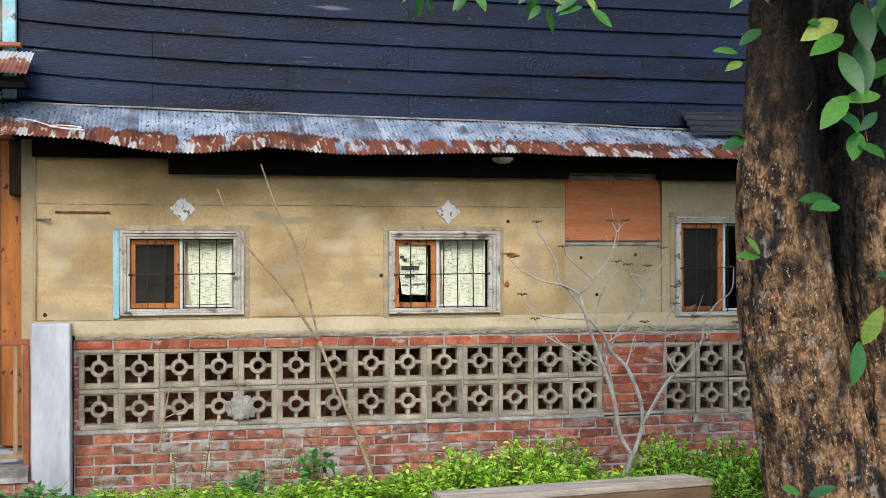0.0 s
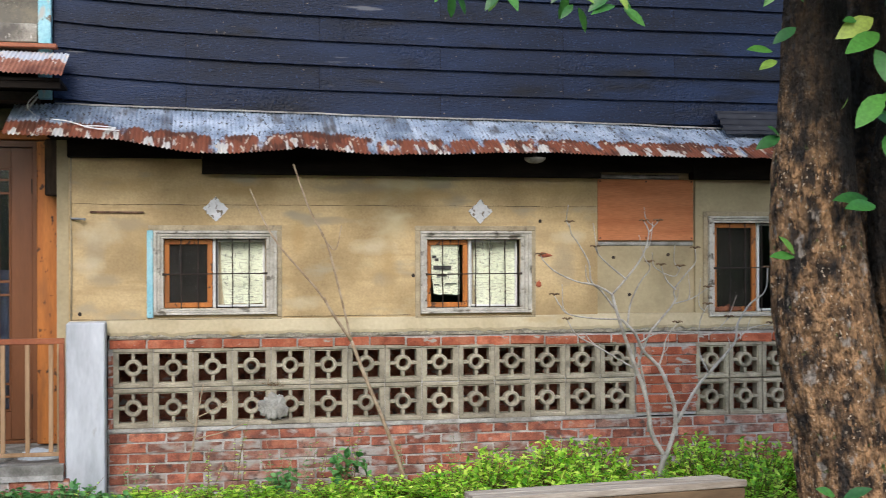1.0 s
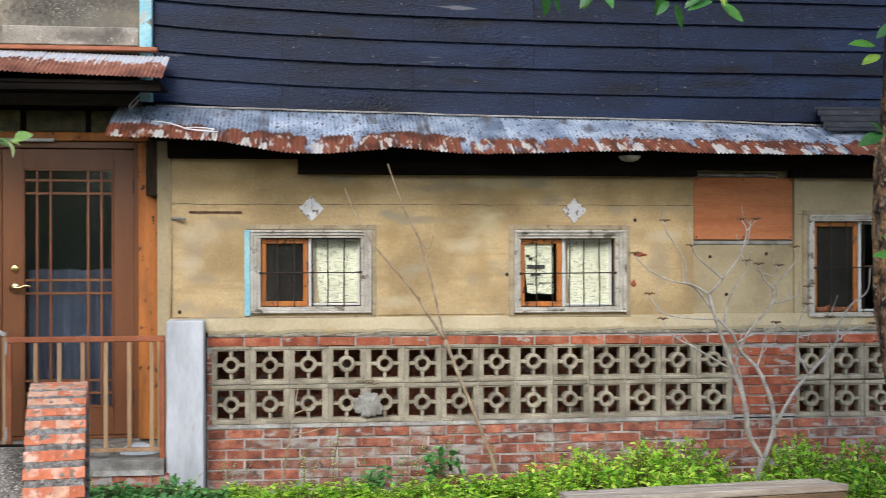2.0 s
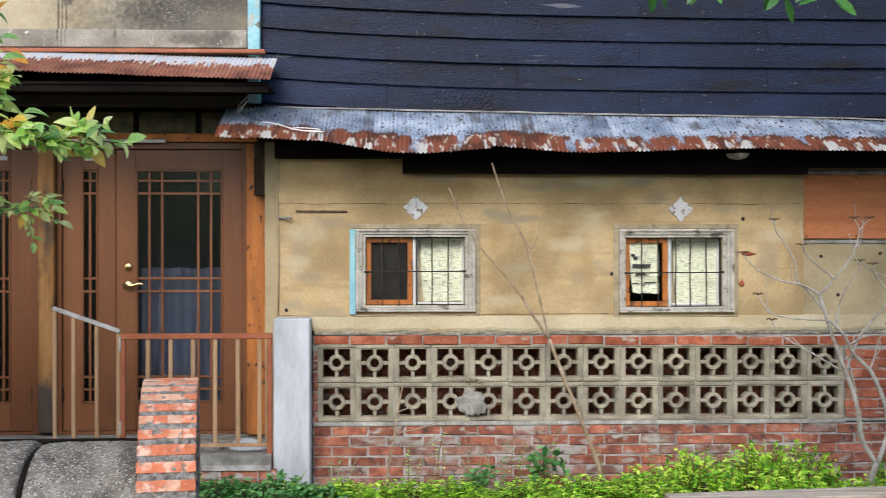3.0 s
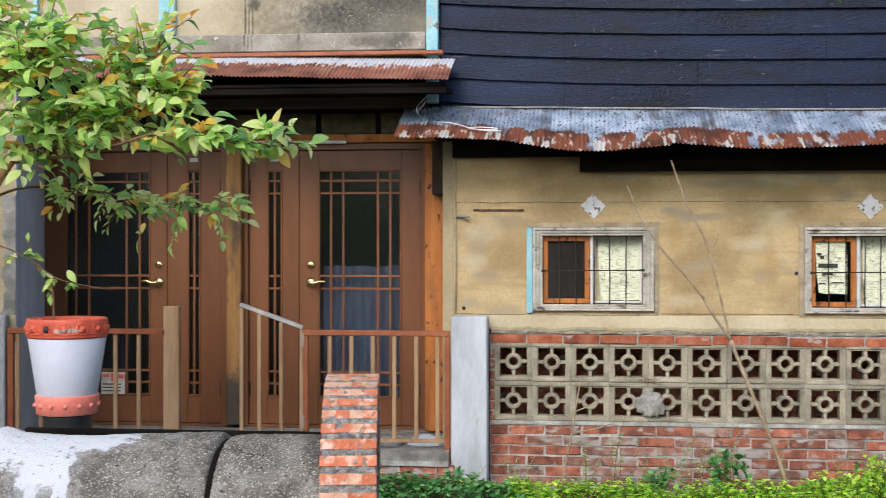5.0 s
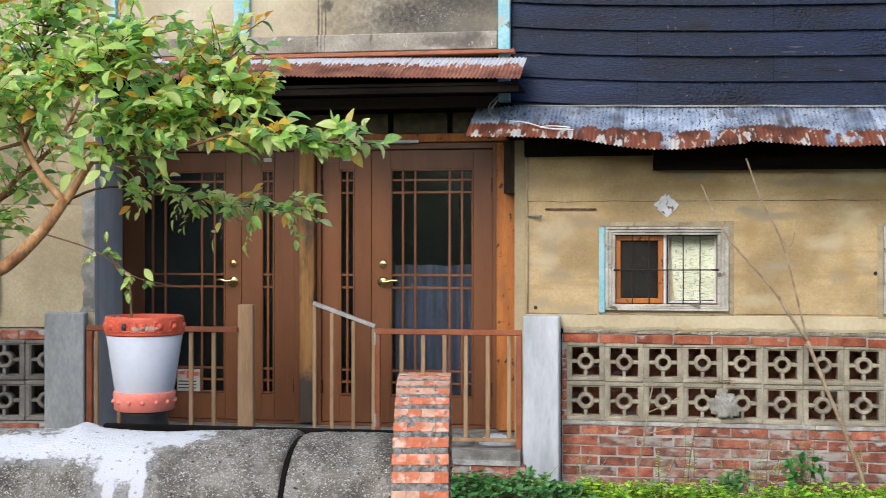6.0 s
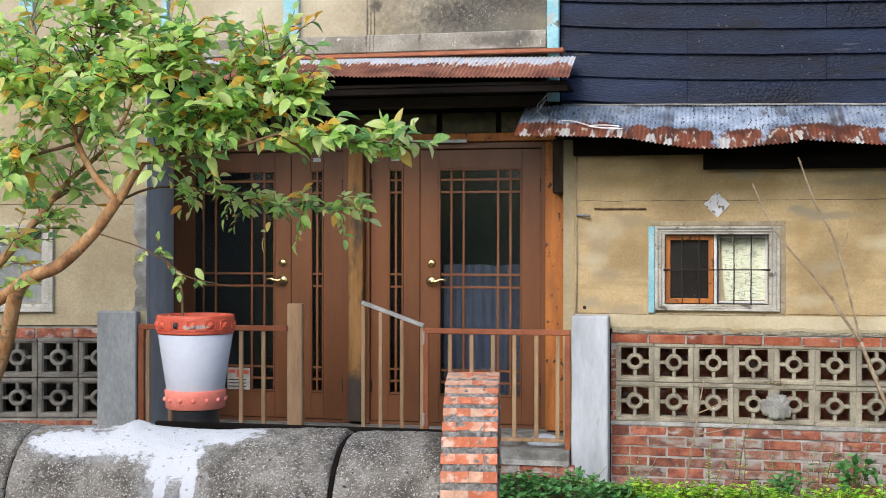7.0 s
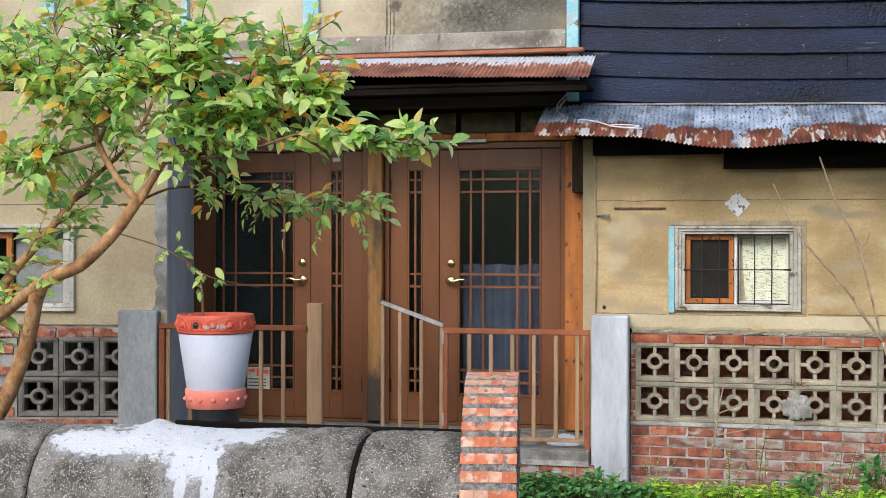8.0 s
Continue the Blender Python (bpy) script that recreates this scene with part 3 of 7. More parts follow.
def lay(parent, mesh, x, y, z, turn=0.0):
    ob = new("brick", mesh)
    ob.parent = parent
    ob.matrix_basis = pose(x, y + random.uniform(-0.003, 0.004), z + random.uniform(-0.0025, 0.0025), random.uniform(-1, 1), random.uniform(-0.6, 0.6), turn + random.uniform(-0.8, 0.8))
    return ob


def courses(parent, x0, x1, z0, n, y, pitch=0.0695, start=0):
    for r in range(n):
        x, z = x0, z0 + r * pitch
        first = (r + start) % 2
        while x < x1 - 0.05:
            short = first or x + 0.251 > x1 + 0.02
            first = 0
            w = 0.1255 if short else 0.251
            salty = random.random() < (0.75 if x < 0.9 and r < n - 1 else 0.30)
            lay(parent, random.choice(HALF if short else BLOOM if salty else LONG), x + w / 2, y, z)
            x += w


courses(low, -0.54, 5.1, 0.055, 6, FRONT + 0.05)
for i in range(7):
    for x, src in (((3.279, TOPS), (3.520, TOPS)) if i % 2 else ((3.222, HALF), (3.396, TOPS), (3.570, HALF))):
        lay(low, src[i % 3], x, FRONT + 0.05, 0.503 + 0.0695 * i)
for i in range(23):
    lay(low, TOPS[i % 4], -0.415 + 0.251 * i, FRONT + 0.046, 1.028 - 0.0012 * i)
for i in range(7):
    ob = lay(low, HALF[i % 3], -0.524, FRONT + 0.05, 0.495 + i * 0.071)
    ob.scale = (0.28, 1, 1)


def block_bmesh():
    """A pierced block: frame with chamfered rim, ring and four arms."""
    w, h, d = 0.1285, 0.132, 0.09
    bm = bmesh.new()
    t = 0.027
    box(bm, -w, w, 0, d, h - t, h, bevel=0.005)
    box(bm, -w, w, 0, d, -h, -h + t, bevel=0.005)
    box(bm, -w, -w + t, 0.001, d, -h + t, h - t)
    box(bm, w - t, w, 0.001, d, -h + t, h - t)
    # inner chamfer strips
    for s in (-1, 1):
        box(bm, -w + t, w - t, 0.010, d, s * (h - t - 0.004) - 0.004, s * (h - t - 0.004) + 0.004)
        box(bm, s * (w - t - 0.004) - 0.004, s * (w - t - 0.004) + 0.004, 0.010, d, -h + t + 0.008, h - t - 0.008)
    a = 0.0115
    box(bm, -a, a, 0.010, d - 0.01, 0.052, h - t - 0.006, bevel=0.004)
    box(bm, -a, a, 0.010, d - 0.01, -h + t + 0.006, -0.052, bevel=0.004)
    box(bm, -w + t + 0.006, -0.052, 0.010, d - 0.01, -a, a, bevel=0.004)
    box(bm, 0.052, w - t - 0.006, 0.010, d - 0.01, -a, a, bevel=0.004)
    n = 24
    prof = [(0.030, d - 0.01), (0.030, 0.012), (0.036, 0.003), (0.050, 0.003), (0.057, 0.012), (0.057, d - 0.01)]
    rings = [[bm.verts.new((r * math.cos(math.tau * k / n), y, r * math.sin(math.tau * k / n))) for k in range(n)] for r, y in prof]
    for p, q in zip(rings, rings[1:] + rings[:1]):
        for k in range(n):
            bm.faces.new((p[k], p[(k + 1) % n], q[(k + 1) % n], q[k]))
    bmesh.ops.recalc_face_normals(bm, faces=bm.faces)
    return bm


BLOCK = bpy.data.meshes.new("breeze_block")
bm = block_bmesh()
bm.to_mesh(BLOCK)
bm.free()
BLOCK.materials.append(breeze)


def set_block(parent, x, y, z, sx=1.0, sz=1.0):
    ob = new("breeze_block", BLOCK)
    ob.parent = parent
    ob.matrix_basis = pose(x, y + random.uniform(-0.004, 0.004), z + random.uniform(-0.002, 0.002), random.uniform(-0.6, 0.6), random.uniform(-0.5, 0.5), random.uniform(-0.6, 0.6))
    ob.scale = (sx, 1, sz)


for row in (0.600, 0.868):
    for i in range(14):
        set_block(low, -0.379 + i * 0.2615, FRONT + 0.004, row - 0.003 * i / 13)
    for i in range(6):
        set_block(low, 3.752 + i * 0.264, FRONT + 0.004, (0.577 if row < 0.7 else 0.848) - 0.004)
joint = bmesh.new()
for i in range(15):
    box(joint, -0.379 + (i - 0.5) * 0.2615 - 0.004, -0.379 + (i - 0.5) * 0.2615 + 0.004, FRONT + 0.014, 8.58, 0.452, 0.994)
box(joint, -0.505, 3.15, FRONT + 0.013, 8.58, 0.729, 0.737)
part("joint", joint, mortar, low)
# lump of dried mortar stuck on the blocks
bm = bmesh.new()
bmesh.ops.create_icosphere(bm, subdivisions=5, radius=0.085)
for v in bm.verts:
    v.co = Vector((v.co.x * 1.2, v.co.y * 0.26, v.co.z * 1.0))
    v.co *= 1 + 0.36 * noise.noise(v.co * 15) + 0.22 * noise.noise(Vector((v.co.x * 70, v.co.y * 40, v.co.z * 30)))
    v.co += Vector((0.56, FRONT - 0.002, 0.585))
tagged(part("mortar_lump", bm, cement, smooth=True), "rough gray mortar lump stuck on the pierced blocks", "mortar")


# ---- windows ----
def bars(bm, x, y, z0, z1, r=0.0042):
    pts = [(x + 0.002 * noise.noise(Vector((x * 9, z * 6, 0))) * 2, y, z) for z in np.linspace(z0, z1, 6)]
    tube(bm, pts, [r] * 6, 6)


def sash(parent, name, x0, x1, z0, z1, y, wide, mat, pane_mat):
    s = part(name, boxes((x0, x1, y, y + 0.03, z1 - wide, z1), (x0, x1, y, y + 0.03, z0, z0 + wide), (x0, x0 + wide, y + 0.001, y + 0.029, z0 + wide, z1 - wide), (x1 - wide, x1, y + 0.001, y + 0.029, z0 + wide, z1 - wide), bevel=0.003), mat, parent)
    g = part("pane", boxes((x0 + wide, x1 - wide, y + 0.012, y + 0.016, z0 + wide, z1 - wide)), pane_mat, s)
    g.visible_shadow = False
    return s


def window(name, outer, opening, label, split, paper_spots, strip=False):
    x0, x1, z0, z1 = outer
    a, b, c, d = opening
    w = thing(name, (x0, FRONT, z0), label, "window")
    w["kind"] = "structure"
    steps = 3
    fr = bmesh.new()
    for i in range(steps):
        f0, f1 = i / steps, (i + 1) / steps
        X0, X1, Z0, Z1 = x0 + (a - x0) * f0, x1 + (b - x1) * f0, z0 + (c - z0) * f0, z1 + (d - z1) * f0
        A, B, C, D = x0 + (a - x0) * f1, x1 + (b - x1) * f1, z0 + (c - z0) * f1, z1 + (d - z1) * f1
        y = FRONT - 0.034 + 0.011 * i
        for bx in ((X0, X1, D, Z1), (X0, X1, Z0, C), (X0, A, C, D), (B, X1, C, D)):
            box(fr, bx[0], bx[1], y, FRONT + 0.03, bx[2], bx[3], bevel=0.003)
    part("window_frame", rough_up(fr, 0.0015, 12), frame_gray, w)
    m = 0.035
    part("plaster_border", rough_up(boxes((x0 - m, x1 + m, FRONT - 0.010, FRONT + 0.01, z1 + 0.001, z1 + m), (x0 - m, x0 - 0.001, FRONT - 0.010, FRONT + 0.01, z0 - 0.02, z1), (x1 + 0.001, x1 + m, FRONT - 0.010, FRONT + 0.01, z0 - 0.02, z1),
                                          (x0 - m, x1 + m, FRONT - 0.014, FRONT + 0.01, z0 - 0.032, z0 - 0.021), bevel=0.003), 0.004, 15), border_plaster, w)
    part("reveal", boxes((a - 0.012, a, FRONT + 0.03, 8.62, c, d), (b, b + 0.012, FRONT + 0.03, 8.62, c, d), (a, b, FRONT + 0.03, 8.62, d, d + 0.012), (a, b, FRONT + 0.03, 8.62, c - 0.012, c)), frame_gray, w)
    sash(w, "sash", a + 0.002, split, c + 0.004, d - 0.004, FRONT + 0.035, 0.034, orange_wood, clear_glass)["label"] = "orange varnished wooden sash"
    if not any(q[4] for q in paper_spots):
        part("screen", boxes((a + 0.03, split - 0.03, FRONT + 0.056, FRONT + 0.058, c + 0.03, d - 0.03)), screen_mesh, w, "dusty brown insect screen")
    part("stile", boxes((split + 0.003, split + 0.022, FRONT + 0.03, FRONT + 0.062, c, d), bevel=0.002), alu, w)
    sash(w, "sash", split + 0.024, b - 0.002, c + 0.004, d - 0.004, FRONT + 0.075, 0.016, alu, clear_glass)["label"] = "pale painted sliding sash"
    # pale sheet added behind the papers, for the translucent gray of the pane
    if any(not q[4] for q in paper_spots):
        part("pale_backing", boxes((split + 0.03, b - 0.006, FRONT + 0.112, FRONT + 0.114, c + 0.006, d - 0.006)), side_plaster, w, "pale sheet added behind the papers for the translucent pane")
    gr = thing("window_grille", (a, FRONT, c), "thin black iron window bars with one cross bar", "grille", "window grilles")
    for k in range(1, 7):
        if k == 3:
            continue
        bm = bmesh.new()
        bars(bm, a + (b - a) * (k / 6 if k < 6 else 0.515), FRONT - 0.004, c - 0.002, d + 0.002)
        part("bar", bm, iron, gr)
    bm = bmesh.new()
    zc = (c + d) / 2 - 0.005
    tube(bm, [(a - 0.01, FRONT - 0.011, zc), (a + 0.05, FRONT - 0.011, zc + 0.001), (b - 0.05, FRONT - 0.011, zc + 0.004), (b + 0.01, FRONT - 0.011, zc + 0.004)], [0.009, 0.004, 0.004, 0.009], 8)
    part("cross_bar", bm, iron, gr)
    rs = random.Random(int(x0 * 100) + 500)
    for (px0, px1, pz0, pz1, bold) in paper_spots:
        sheet = thing("newspaper", (px0, FRONT + 0.1, pz0), "yellowed newspaper sheet hung inside the window", "newspaper", "papers in the windows")
        y0 = FRONT + (0.055 if bold else 0.098)
        bm = bmesh.new()
        nx, nz = 8, 10
        g = [[bm.verts.new((px0 + (px1 - px0) * i / nx + 0.022 * (1 - i / nx) * (1 - j / nz) ** 2 + 0.004 * noise.noise(Vector((j * 0.6, i * 0.2, px0))), y0 + 0.004 * noise.noise(Vector((i * 0.5, j * 0.5, px0 * 5))), pz0 + (pz1 - pz0) * j / nz + 0.012 * noise.noise(Vector((i * 0.5, px0, 2))) * (1 - j / nz))) for j in range(nz + 1)] for i in range(nx + 1)]
        for i in range(nx):
            for j in range(nz):
                bm.faces.new((g[i][j], g[i + 1][j], g[i + 1][j + 1], g[i][j + 1]))
        part("sheet", bm, paper, sheet, smooth=True)
        bm = bmesh.new()
        yy = y0 - 0.007
        for k in range(40):
            u, v = px0 + 0.012 + rs.random() * (px1 - px0 - 0.06), pz0 + 0.03 + rs.random() * (pz1 - pz0 - 0.05)
            if rs.random() < 0.5:
                box(bm, u, u + rs.uniform(0.008, 0.03), yy, yy + 0.0008, v, v + rs.uniform(0.0025, 0.006))
            else:
                box(bm, u, u + rs.uniform(0.003, 0.006), yy, yy + 0.0008, v, v + rs.uniform(0.010, 0.035))
        tagged(part("print", bm, ink, sheet), kind="stuff")
        if bold:
            zt = pz1
            wd = px1 - px0
            for fx0, fx1, fz0, fz1 in ((0.04, 0.18, 0.21, 0.26), (0.14, 0.27, 0.27, 0.33), (0.08, 0.70, 0.42, 0.50), (0.20, 0.55, 0.60, 0.64), (0.1, 0.3, 0.8, 0.82), (0.5, 0.9, 0.78, 0.80)):
                part("headline", boxes((px0 + wd * fx0, px0 + wd * fx1, yy - 0.002, yy - 0.001, zt - fz1 * (pz1 - pz0), zt - fz0 * (pz1 - pz0))), ink_dark, sheet)
    return w


window("window_1", WINDOWS[0], OPEN[0], "gray moulded window with an orange sash and papered pane", 0.143, [(0.200, 0.486, 1.290, 1.722, False)])
window("window_2", WINDOWS[1], OPEN[1], "gray moulded window papered on both panes", 1.918, [(1.655, 1.862, 1.345, 1.69, True), (1.970, 2.276, 1.262, 1.716, False)])
window("window_3", WINDOWS[2], OPEN[2], "gray moulded window with a dark screened orange sash", 4.115, [])
bm = boxes((-0.288, -0.247, FRONT - 0.03, FRONT, 1.205, 1.79), bevel=0.004)
tagged(part("wood_batten", bm, cyan), "flaking cyan batten nailed beside the window", "batten")
ply = thing("plywood_panel", (2.872, FRONT, 1.722), "orange plywood sheet nailed over a wall opening", "panel")
part("sheet", boxes((2.872, 3.606, FRONT + 0.006, FRONT + 0.028, 1.722, 2.166), bevel=0.003), plywood, ply)
for x in (2.89, 3.24, 3.59):
    for z in (1.74, 2.15):
        part("nail", tube(bmesh.new(), [(x, FRONT + 0.002, z), (x, FRONT + 0.01, z)], [0.006, 0.006], 8), iron, ply)


def diamond(x, z, r, seed):
    bm = bmesh.new()
    n = 40
    ring = []
    for k in range(n):
        a = math.tau * k / n
        rr = r / (abs(math.cos(a)) + abs(math.sin(a))) * (1 + 0.14 * noise.noise(Vector((math.cos(a) * 3, math.sin(a) * 3, seed))))
        ring.append((x + rr * math.cos(a), z + rr * math.sin(a)))
    f, b = [bm.verts.new((p, FRONT - 0.012, q)) for p, q in ring], [bm.verts.new((p, FRONT + 0.002, q)) for p, q in ring]
    bm.faces.new(f)
    for k in range(n):
        bm.faces.new((f[k], b[k], b[(k + 1) % n], f[(k + 1) % n]))
    bmesh.ops.recalc_face_normals(bm, faces=bm.faces)
    tagged(part("wall_tile", bm, white_chip), "chipped white diamond tile set in the plaster", "tile", "diamond tiles")


white_chip = material("chipped_white_tile", [(0.58, 0.58, 0.58), (0.76, 0.76, 0.77)], 12, 7, 0.6, bump=0.3)
overlay(white_chip, (0.20, 0.17, 0.13), 26, 0.57, 0.60)
diamond(0.165, 1.936, 0.085, 1.0)
diamond(2.0, 1.927, 0.086, 5.0)
bm = boxes((-0.655, -0.305, FRONT - 0.014, FRONT - 0.002, 1.905, 1.918), bevel=0.003)
tagged(part("iron_strap", rough_up(bm, 0.002, 8), rust_strap), "rusty flat iron strap fixed on the plaster", "strap")

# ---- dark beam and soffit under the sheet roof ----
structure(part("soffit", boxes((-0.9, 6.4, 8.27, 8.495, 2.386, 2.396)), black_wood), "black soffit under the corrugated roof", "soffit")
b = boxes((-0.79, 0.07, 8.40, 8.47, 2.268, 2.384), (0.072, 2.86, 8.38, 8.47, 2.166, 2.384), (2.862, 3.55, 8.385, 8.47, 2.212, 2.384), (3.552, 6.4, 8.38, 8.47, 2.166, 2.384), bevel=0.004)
structure(part("eave_beam", rough_up(b, 0.004, 3), black_wood), "black eave beam over the wall", "beam")


# ---- corrugated roofs ----
def sheet_roof(bm, x0, x1, low_edge, high_edge, pitch, amp, rows=8, ragged=0.0, seed=0.0):
    """low_edge(x), high_edge(x): (y, z) of the eave and of the upper edge."""
    n = int((x1 - x0) / pitch * 6)
    grid = []
    for i in range(n + 1):
        x = x0 + (x1 - x0) * i / n
        (ya, za), (yb, zb) = low_edge(x), high_edge(x)
        col = []
        cut = ragged * (0.6 * noise.noise(Vector((x * 3, seed, 0))) + 0.5 * noise.noise(Vector((x * 11, seed, 4))))
        for j in range(rows + 1):
            t = j / rows
            tt = t + (1 - t) * cut
            y, z = ya + (yb - ya) * tt, za + (zb - za) * tt
            z += amp * math.sin(math.tau * x / pitch) + 0.010 * (1 - t) * noise.noise(Vector((x * 2.3, t * 2, seed))) - 0.03 * max(0, 0.35 - t) ** 1.5
            col.append(bm.verts.new((x, y, z)))
        grid.append(col)
    for a, c in zip(grid, grid[1:]):
        for j in range(rows):
            bm.faces.new((a[j], c[j], c[j + 1], a[j + 1]))
    return bm


EAVE_X = [-1.15, -0.87, -0.44, -0.05, 0.25, 0.64, 1.30, 2.03, 2.94, 3.95, 6.5]
EAVE_Z = [2.385, 2.375, 2.352, 2.288, 2.278, 2.318, 2.283, 2.310, 2.302, 2.298, 2.28]
TOP_X, TOP_Z = [-1.15, -0.94, 0.16, 1.24, 2.82, 4.30, 6.5], [2.625, 2.632, 2.613, 2.592, 2.574, 2.540, 2.49]
roof = thing("sheet_roof", (2.0, 8.0, 2.3), "corrugated zinc lean-to roof with a rusted ragged eave", "roof")
edges = [-1.14, -0.95, -0.15, 0.62, 1.45, 2.22, 3.02, 3.85, 4.7, 5.6]
for i, (p, q) in enumerate(zip(edges, edges[1:])):
    lift = 0.004 * (i % 2)
    bm = sheet_roof(bmesh.new(), p, q + 0.035, lambda x: (8.0, float(np.interp(x, EAVE_X, EAVE_Z)) + lift), lambda x: (8.592, float(np.interp(x, TOP_X, TOP_Z)) + lift), 0.028, 0.0050, 9, 0.03, i * 3.0)
    part("roof_sheet", bm, zinc, roof, smooth=True)

bm = bmesh.new()
cols = []
for i in range(121):
    x = -0.88 + 7.2 * i / 120
    z = float(np.interp(x, TOP_X, TOP_Z)) + 0.006 + 0.005 * noise.noise(Vector((x * 3, 0, 7)))
    y = 8.583 + 0.004 * noise.noise(Vector((x * 2, 5, 0)))
    cols.append([bm.verts.new((x, y - 0.028, z - 0.010)), bm.verts.new((x, y, z)), bm.verts.new((x, y, z + 0.005)), bm.verts.new((x, y + 0.012, z + 0.006))])
for p, q in zip(cols, cols[1:]):
    for k in range(3):
        bm.faces.new((p[k], q[k], q[k + 1], p[k + 1]))
part("flashing", bm, cement, roof, "gray weathered flashing strip")

AW_X, AW_Z = [-5.2, -4.4, -3.3, -2.24, -0.75], [2.775, 2.775, 2.80, 2.79, 2.752]


def aw_y(x):
    return 8.0 - 0.2165 * max(0.0, -3.3 - x)


awning = thing("porch_awning", (-2.5, 8.0, 2.8), "rusted corrugated awning over the porch doors", "awning")
for i, (p, q) in enumerate(((-5.2, -4.3), (-4.3, -3.4), (-3.4, -2.5), (-2.5, -1.6), (-1.6, -0.80))):
    bm = sheet_roof(bmesh.new(), p, q + 0.02, lambda x: (aw_y(x), float(np.interp(x, AW_X, AW_Z)) + 0.003 * (i % 2)), lambda x: (aw_y(x) + 0.5, float(np.interp(x, AW_X, AW_Z)) + 0.205 + 0.003 * (i % 2)), 0.028, 0.0050, 6, 0.03, 40 + i)
    part("roof_sheet", bm, awning_rust, awning, smooth=True)
part("flashing", boxes((-3.4, -0.86, 8.44, 8.53, 2.985, 3.012), bevel=0.004), rail_red, awning, "dull red flashing board")
part("soffit_board", boxes((-3.3, -0.80, 8.05, 8.54, 2.715, 2.735), (-3.3, -0.80, 8.06, 8.10, 2.67, 2.714)), black_wood, awning)

# ---- dark weatherboards ----
siding = structure(part("wall_upper", boxes((-0.98, 6.5, 8.63, 8.64, 2.45, 4.6)), black_wood), "upper wall clad in dark navy weatherboards")


def board(k, x0, x1, proud):
    """One lapped board of course k, following the sag of the wall."""
    bm = bmesh.new()
    cols = []
    n = max(6, int((x1 - x0) / 0.04))
    for i in range(n + 1):
        x = x0 + (x1 - x0) * i / n
        dz = 0.095 * math.exp(-(x + 0.9) / 1.15) + 0.003 * noise.noise(Vector((x * 1.5, k * 3.1, 0))) + 0.002 * noise.noise(Vector((x * 9, k * 3.1, 0)))
        z = 2.405 + 0.1722 * k + dz
        o = 0.003 * noise.noise(Vector((x * 0.9, k * 7.7, 1))) - proud
        cols.append([bm.verts.new((x, yy + o, zz)) for yy, zz in ((8.628, z), (8.594, z), (8.591, z + 0.003), (8.613, z + 0.177), (8.628, z + 0.177))])
    for a, b in zip(cols, cols[1:]):
        for j in range(4):
            bm.faces.new((a[j], b[j], b[j + 1], a[j + 1]))
    return bm


for k in range(10):
    joints = [-0.895, *((-0.03, 1.737, 3.5) if k % 2 else (0.878, 2.645, 4.4)), 6.4]
    for p, q in zip(joints, joints[1:]):
        part("weatherboard", board(k, p + 0.001, q - 0.002, 0.002 * (k % 2)), navy, siding)

# ---- upper plaster wall left of the boards, with cyan battens ----
upper = material("soiled_upper_plaster", [(0.34, 0.28, 0.18), (0.46, 0.395, 0.275), (0.56, 0.50, 0.37)], 1.5, 8, 0.9, bump=0.3, fine=50, grain=0.06)
overlay(upper, (0.10, 0.09, 0.075), 1.9, 0.80, 1.15, gradient=("X", -2.5, -1.3, 0.58), seed=2.0)
overlay(upper, (0.05, 0.045, 0.04), 9.0, 0.66, 0.76, (1, 1, 0.25), seed=8.0)
structure(part("wall_upper_plaster", boxes((-6.5, -0.985, 8.56, 8.63, 2.99, 4.6)), upper), "soiled cream plaster wall above the awning")
stained = material("weathered_ledge_render", [(0.20, 0.18, 0.145), (0.29, 0.265, 0.22), (0.39, 0.365, 0.31)], 4, 9, 0.92, bump=0.5, fine=70, grain=0.15)
overlay(stained, (0.13, 0.12, 0.105), 5.0, 0.56, 0.70, (0.8, 1, 1.2), seed=3.0)
overlay(stained, (0.58, 0.55, 0.49), 26.0, 0.64, 0.69, (1, 1, 0.5), seed=6.0)
structure(part("ledge", rough_up(boxes((-5.5, -0.99, 8.53, 8.562, 3.03, 3.155), bevel=0.006), 0.003, 5), stained), "plaster ledge above the awning", "trim")
for x0, x1, z0 in ((-0.985, -0.902, 2.66), (-2.895, -2.775, 3.16), (-3.84, -3.79, 3.16), (-4.985, -4.87, 3.16)):
    tagged(part("wall_batten", rough_up(boxes((x0, x1, 8.515, 8.559 if x0 < -1 else 8.60, z0, 4.55), bevel=0.004), 0.003, 6), cyan), "flaking cyan timber batten on the upper wall", "batten", "cyan battens")

# ---- porch: jambs, posts, transom, doors ----
DOOR_Y = 8.9
structure(part("wall_porch_jamb", boxes((-0.868, -0.793, 8.52, 8.62, 0.0, 2.42)), plaster_gray), "narrow gray plaster jamb at the porch")
tagged(part("timber_post", rough_up(boxes((-1.017, -0.862, 8.72, 8.80, 0.35, 2.395), bevel=0.006), 0.003, 4), orange_wood), "orange stained timber post beside the door", "post", "porch posts")
tagged(part("charred_bracket", rough_up(boxes((-0.955, -0.865, 8.63, 8.714, 2.02, 2.40), bevel=0.01), 0.014, 9), charred), "blackened timber bracket on top of the post", "bracket")
tagged(part("timber_post", rough_up(boxes((-2.487, -2.373, 8.80, 8.87, 0.36, 2.44), bevel=0.006), 0.003, 4), old_post), "weathered brown timber post between the doors", "post", "porch posts")
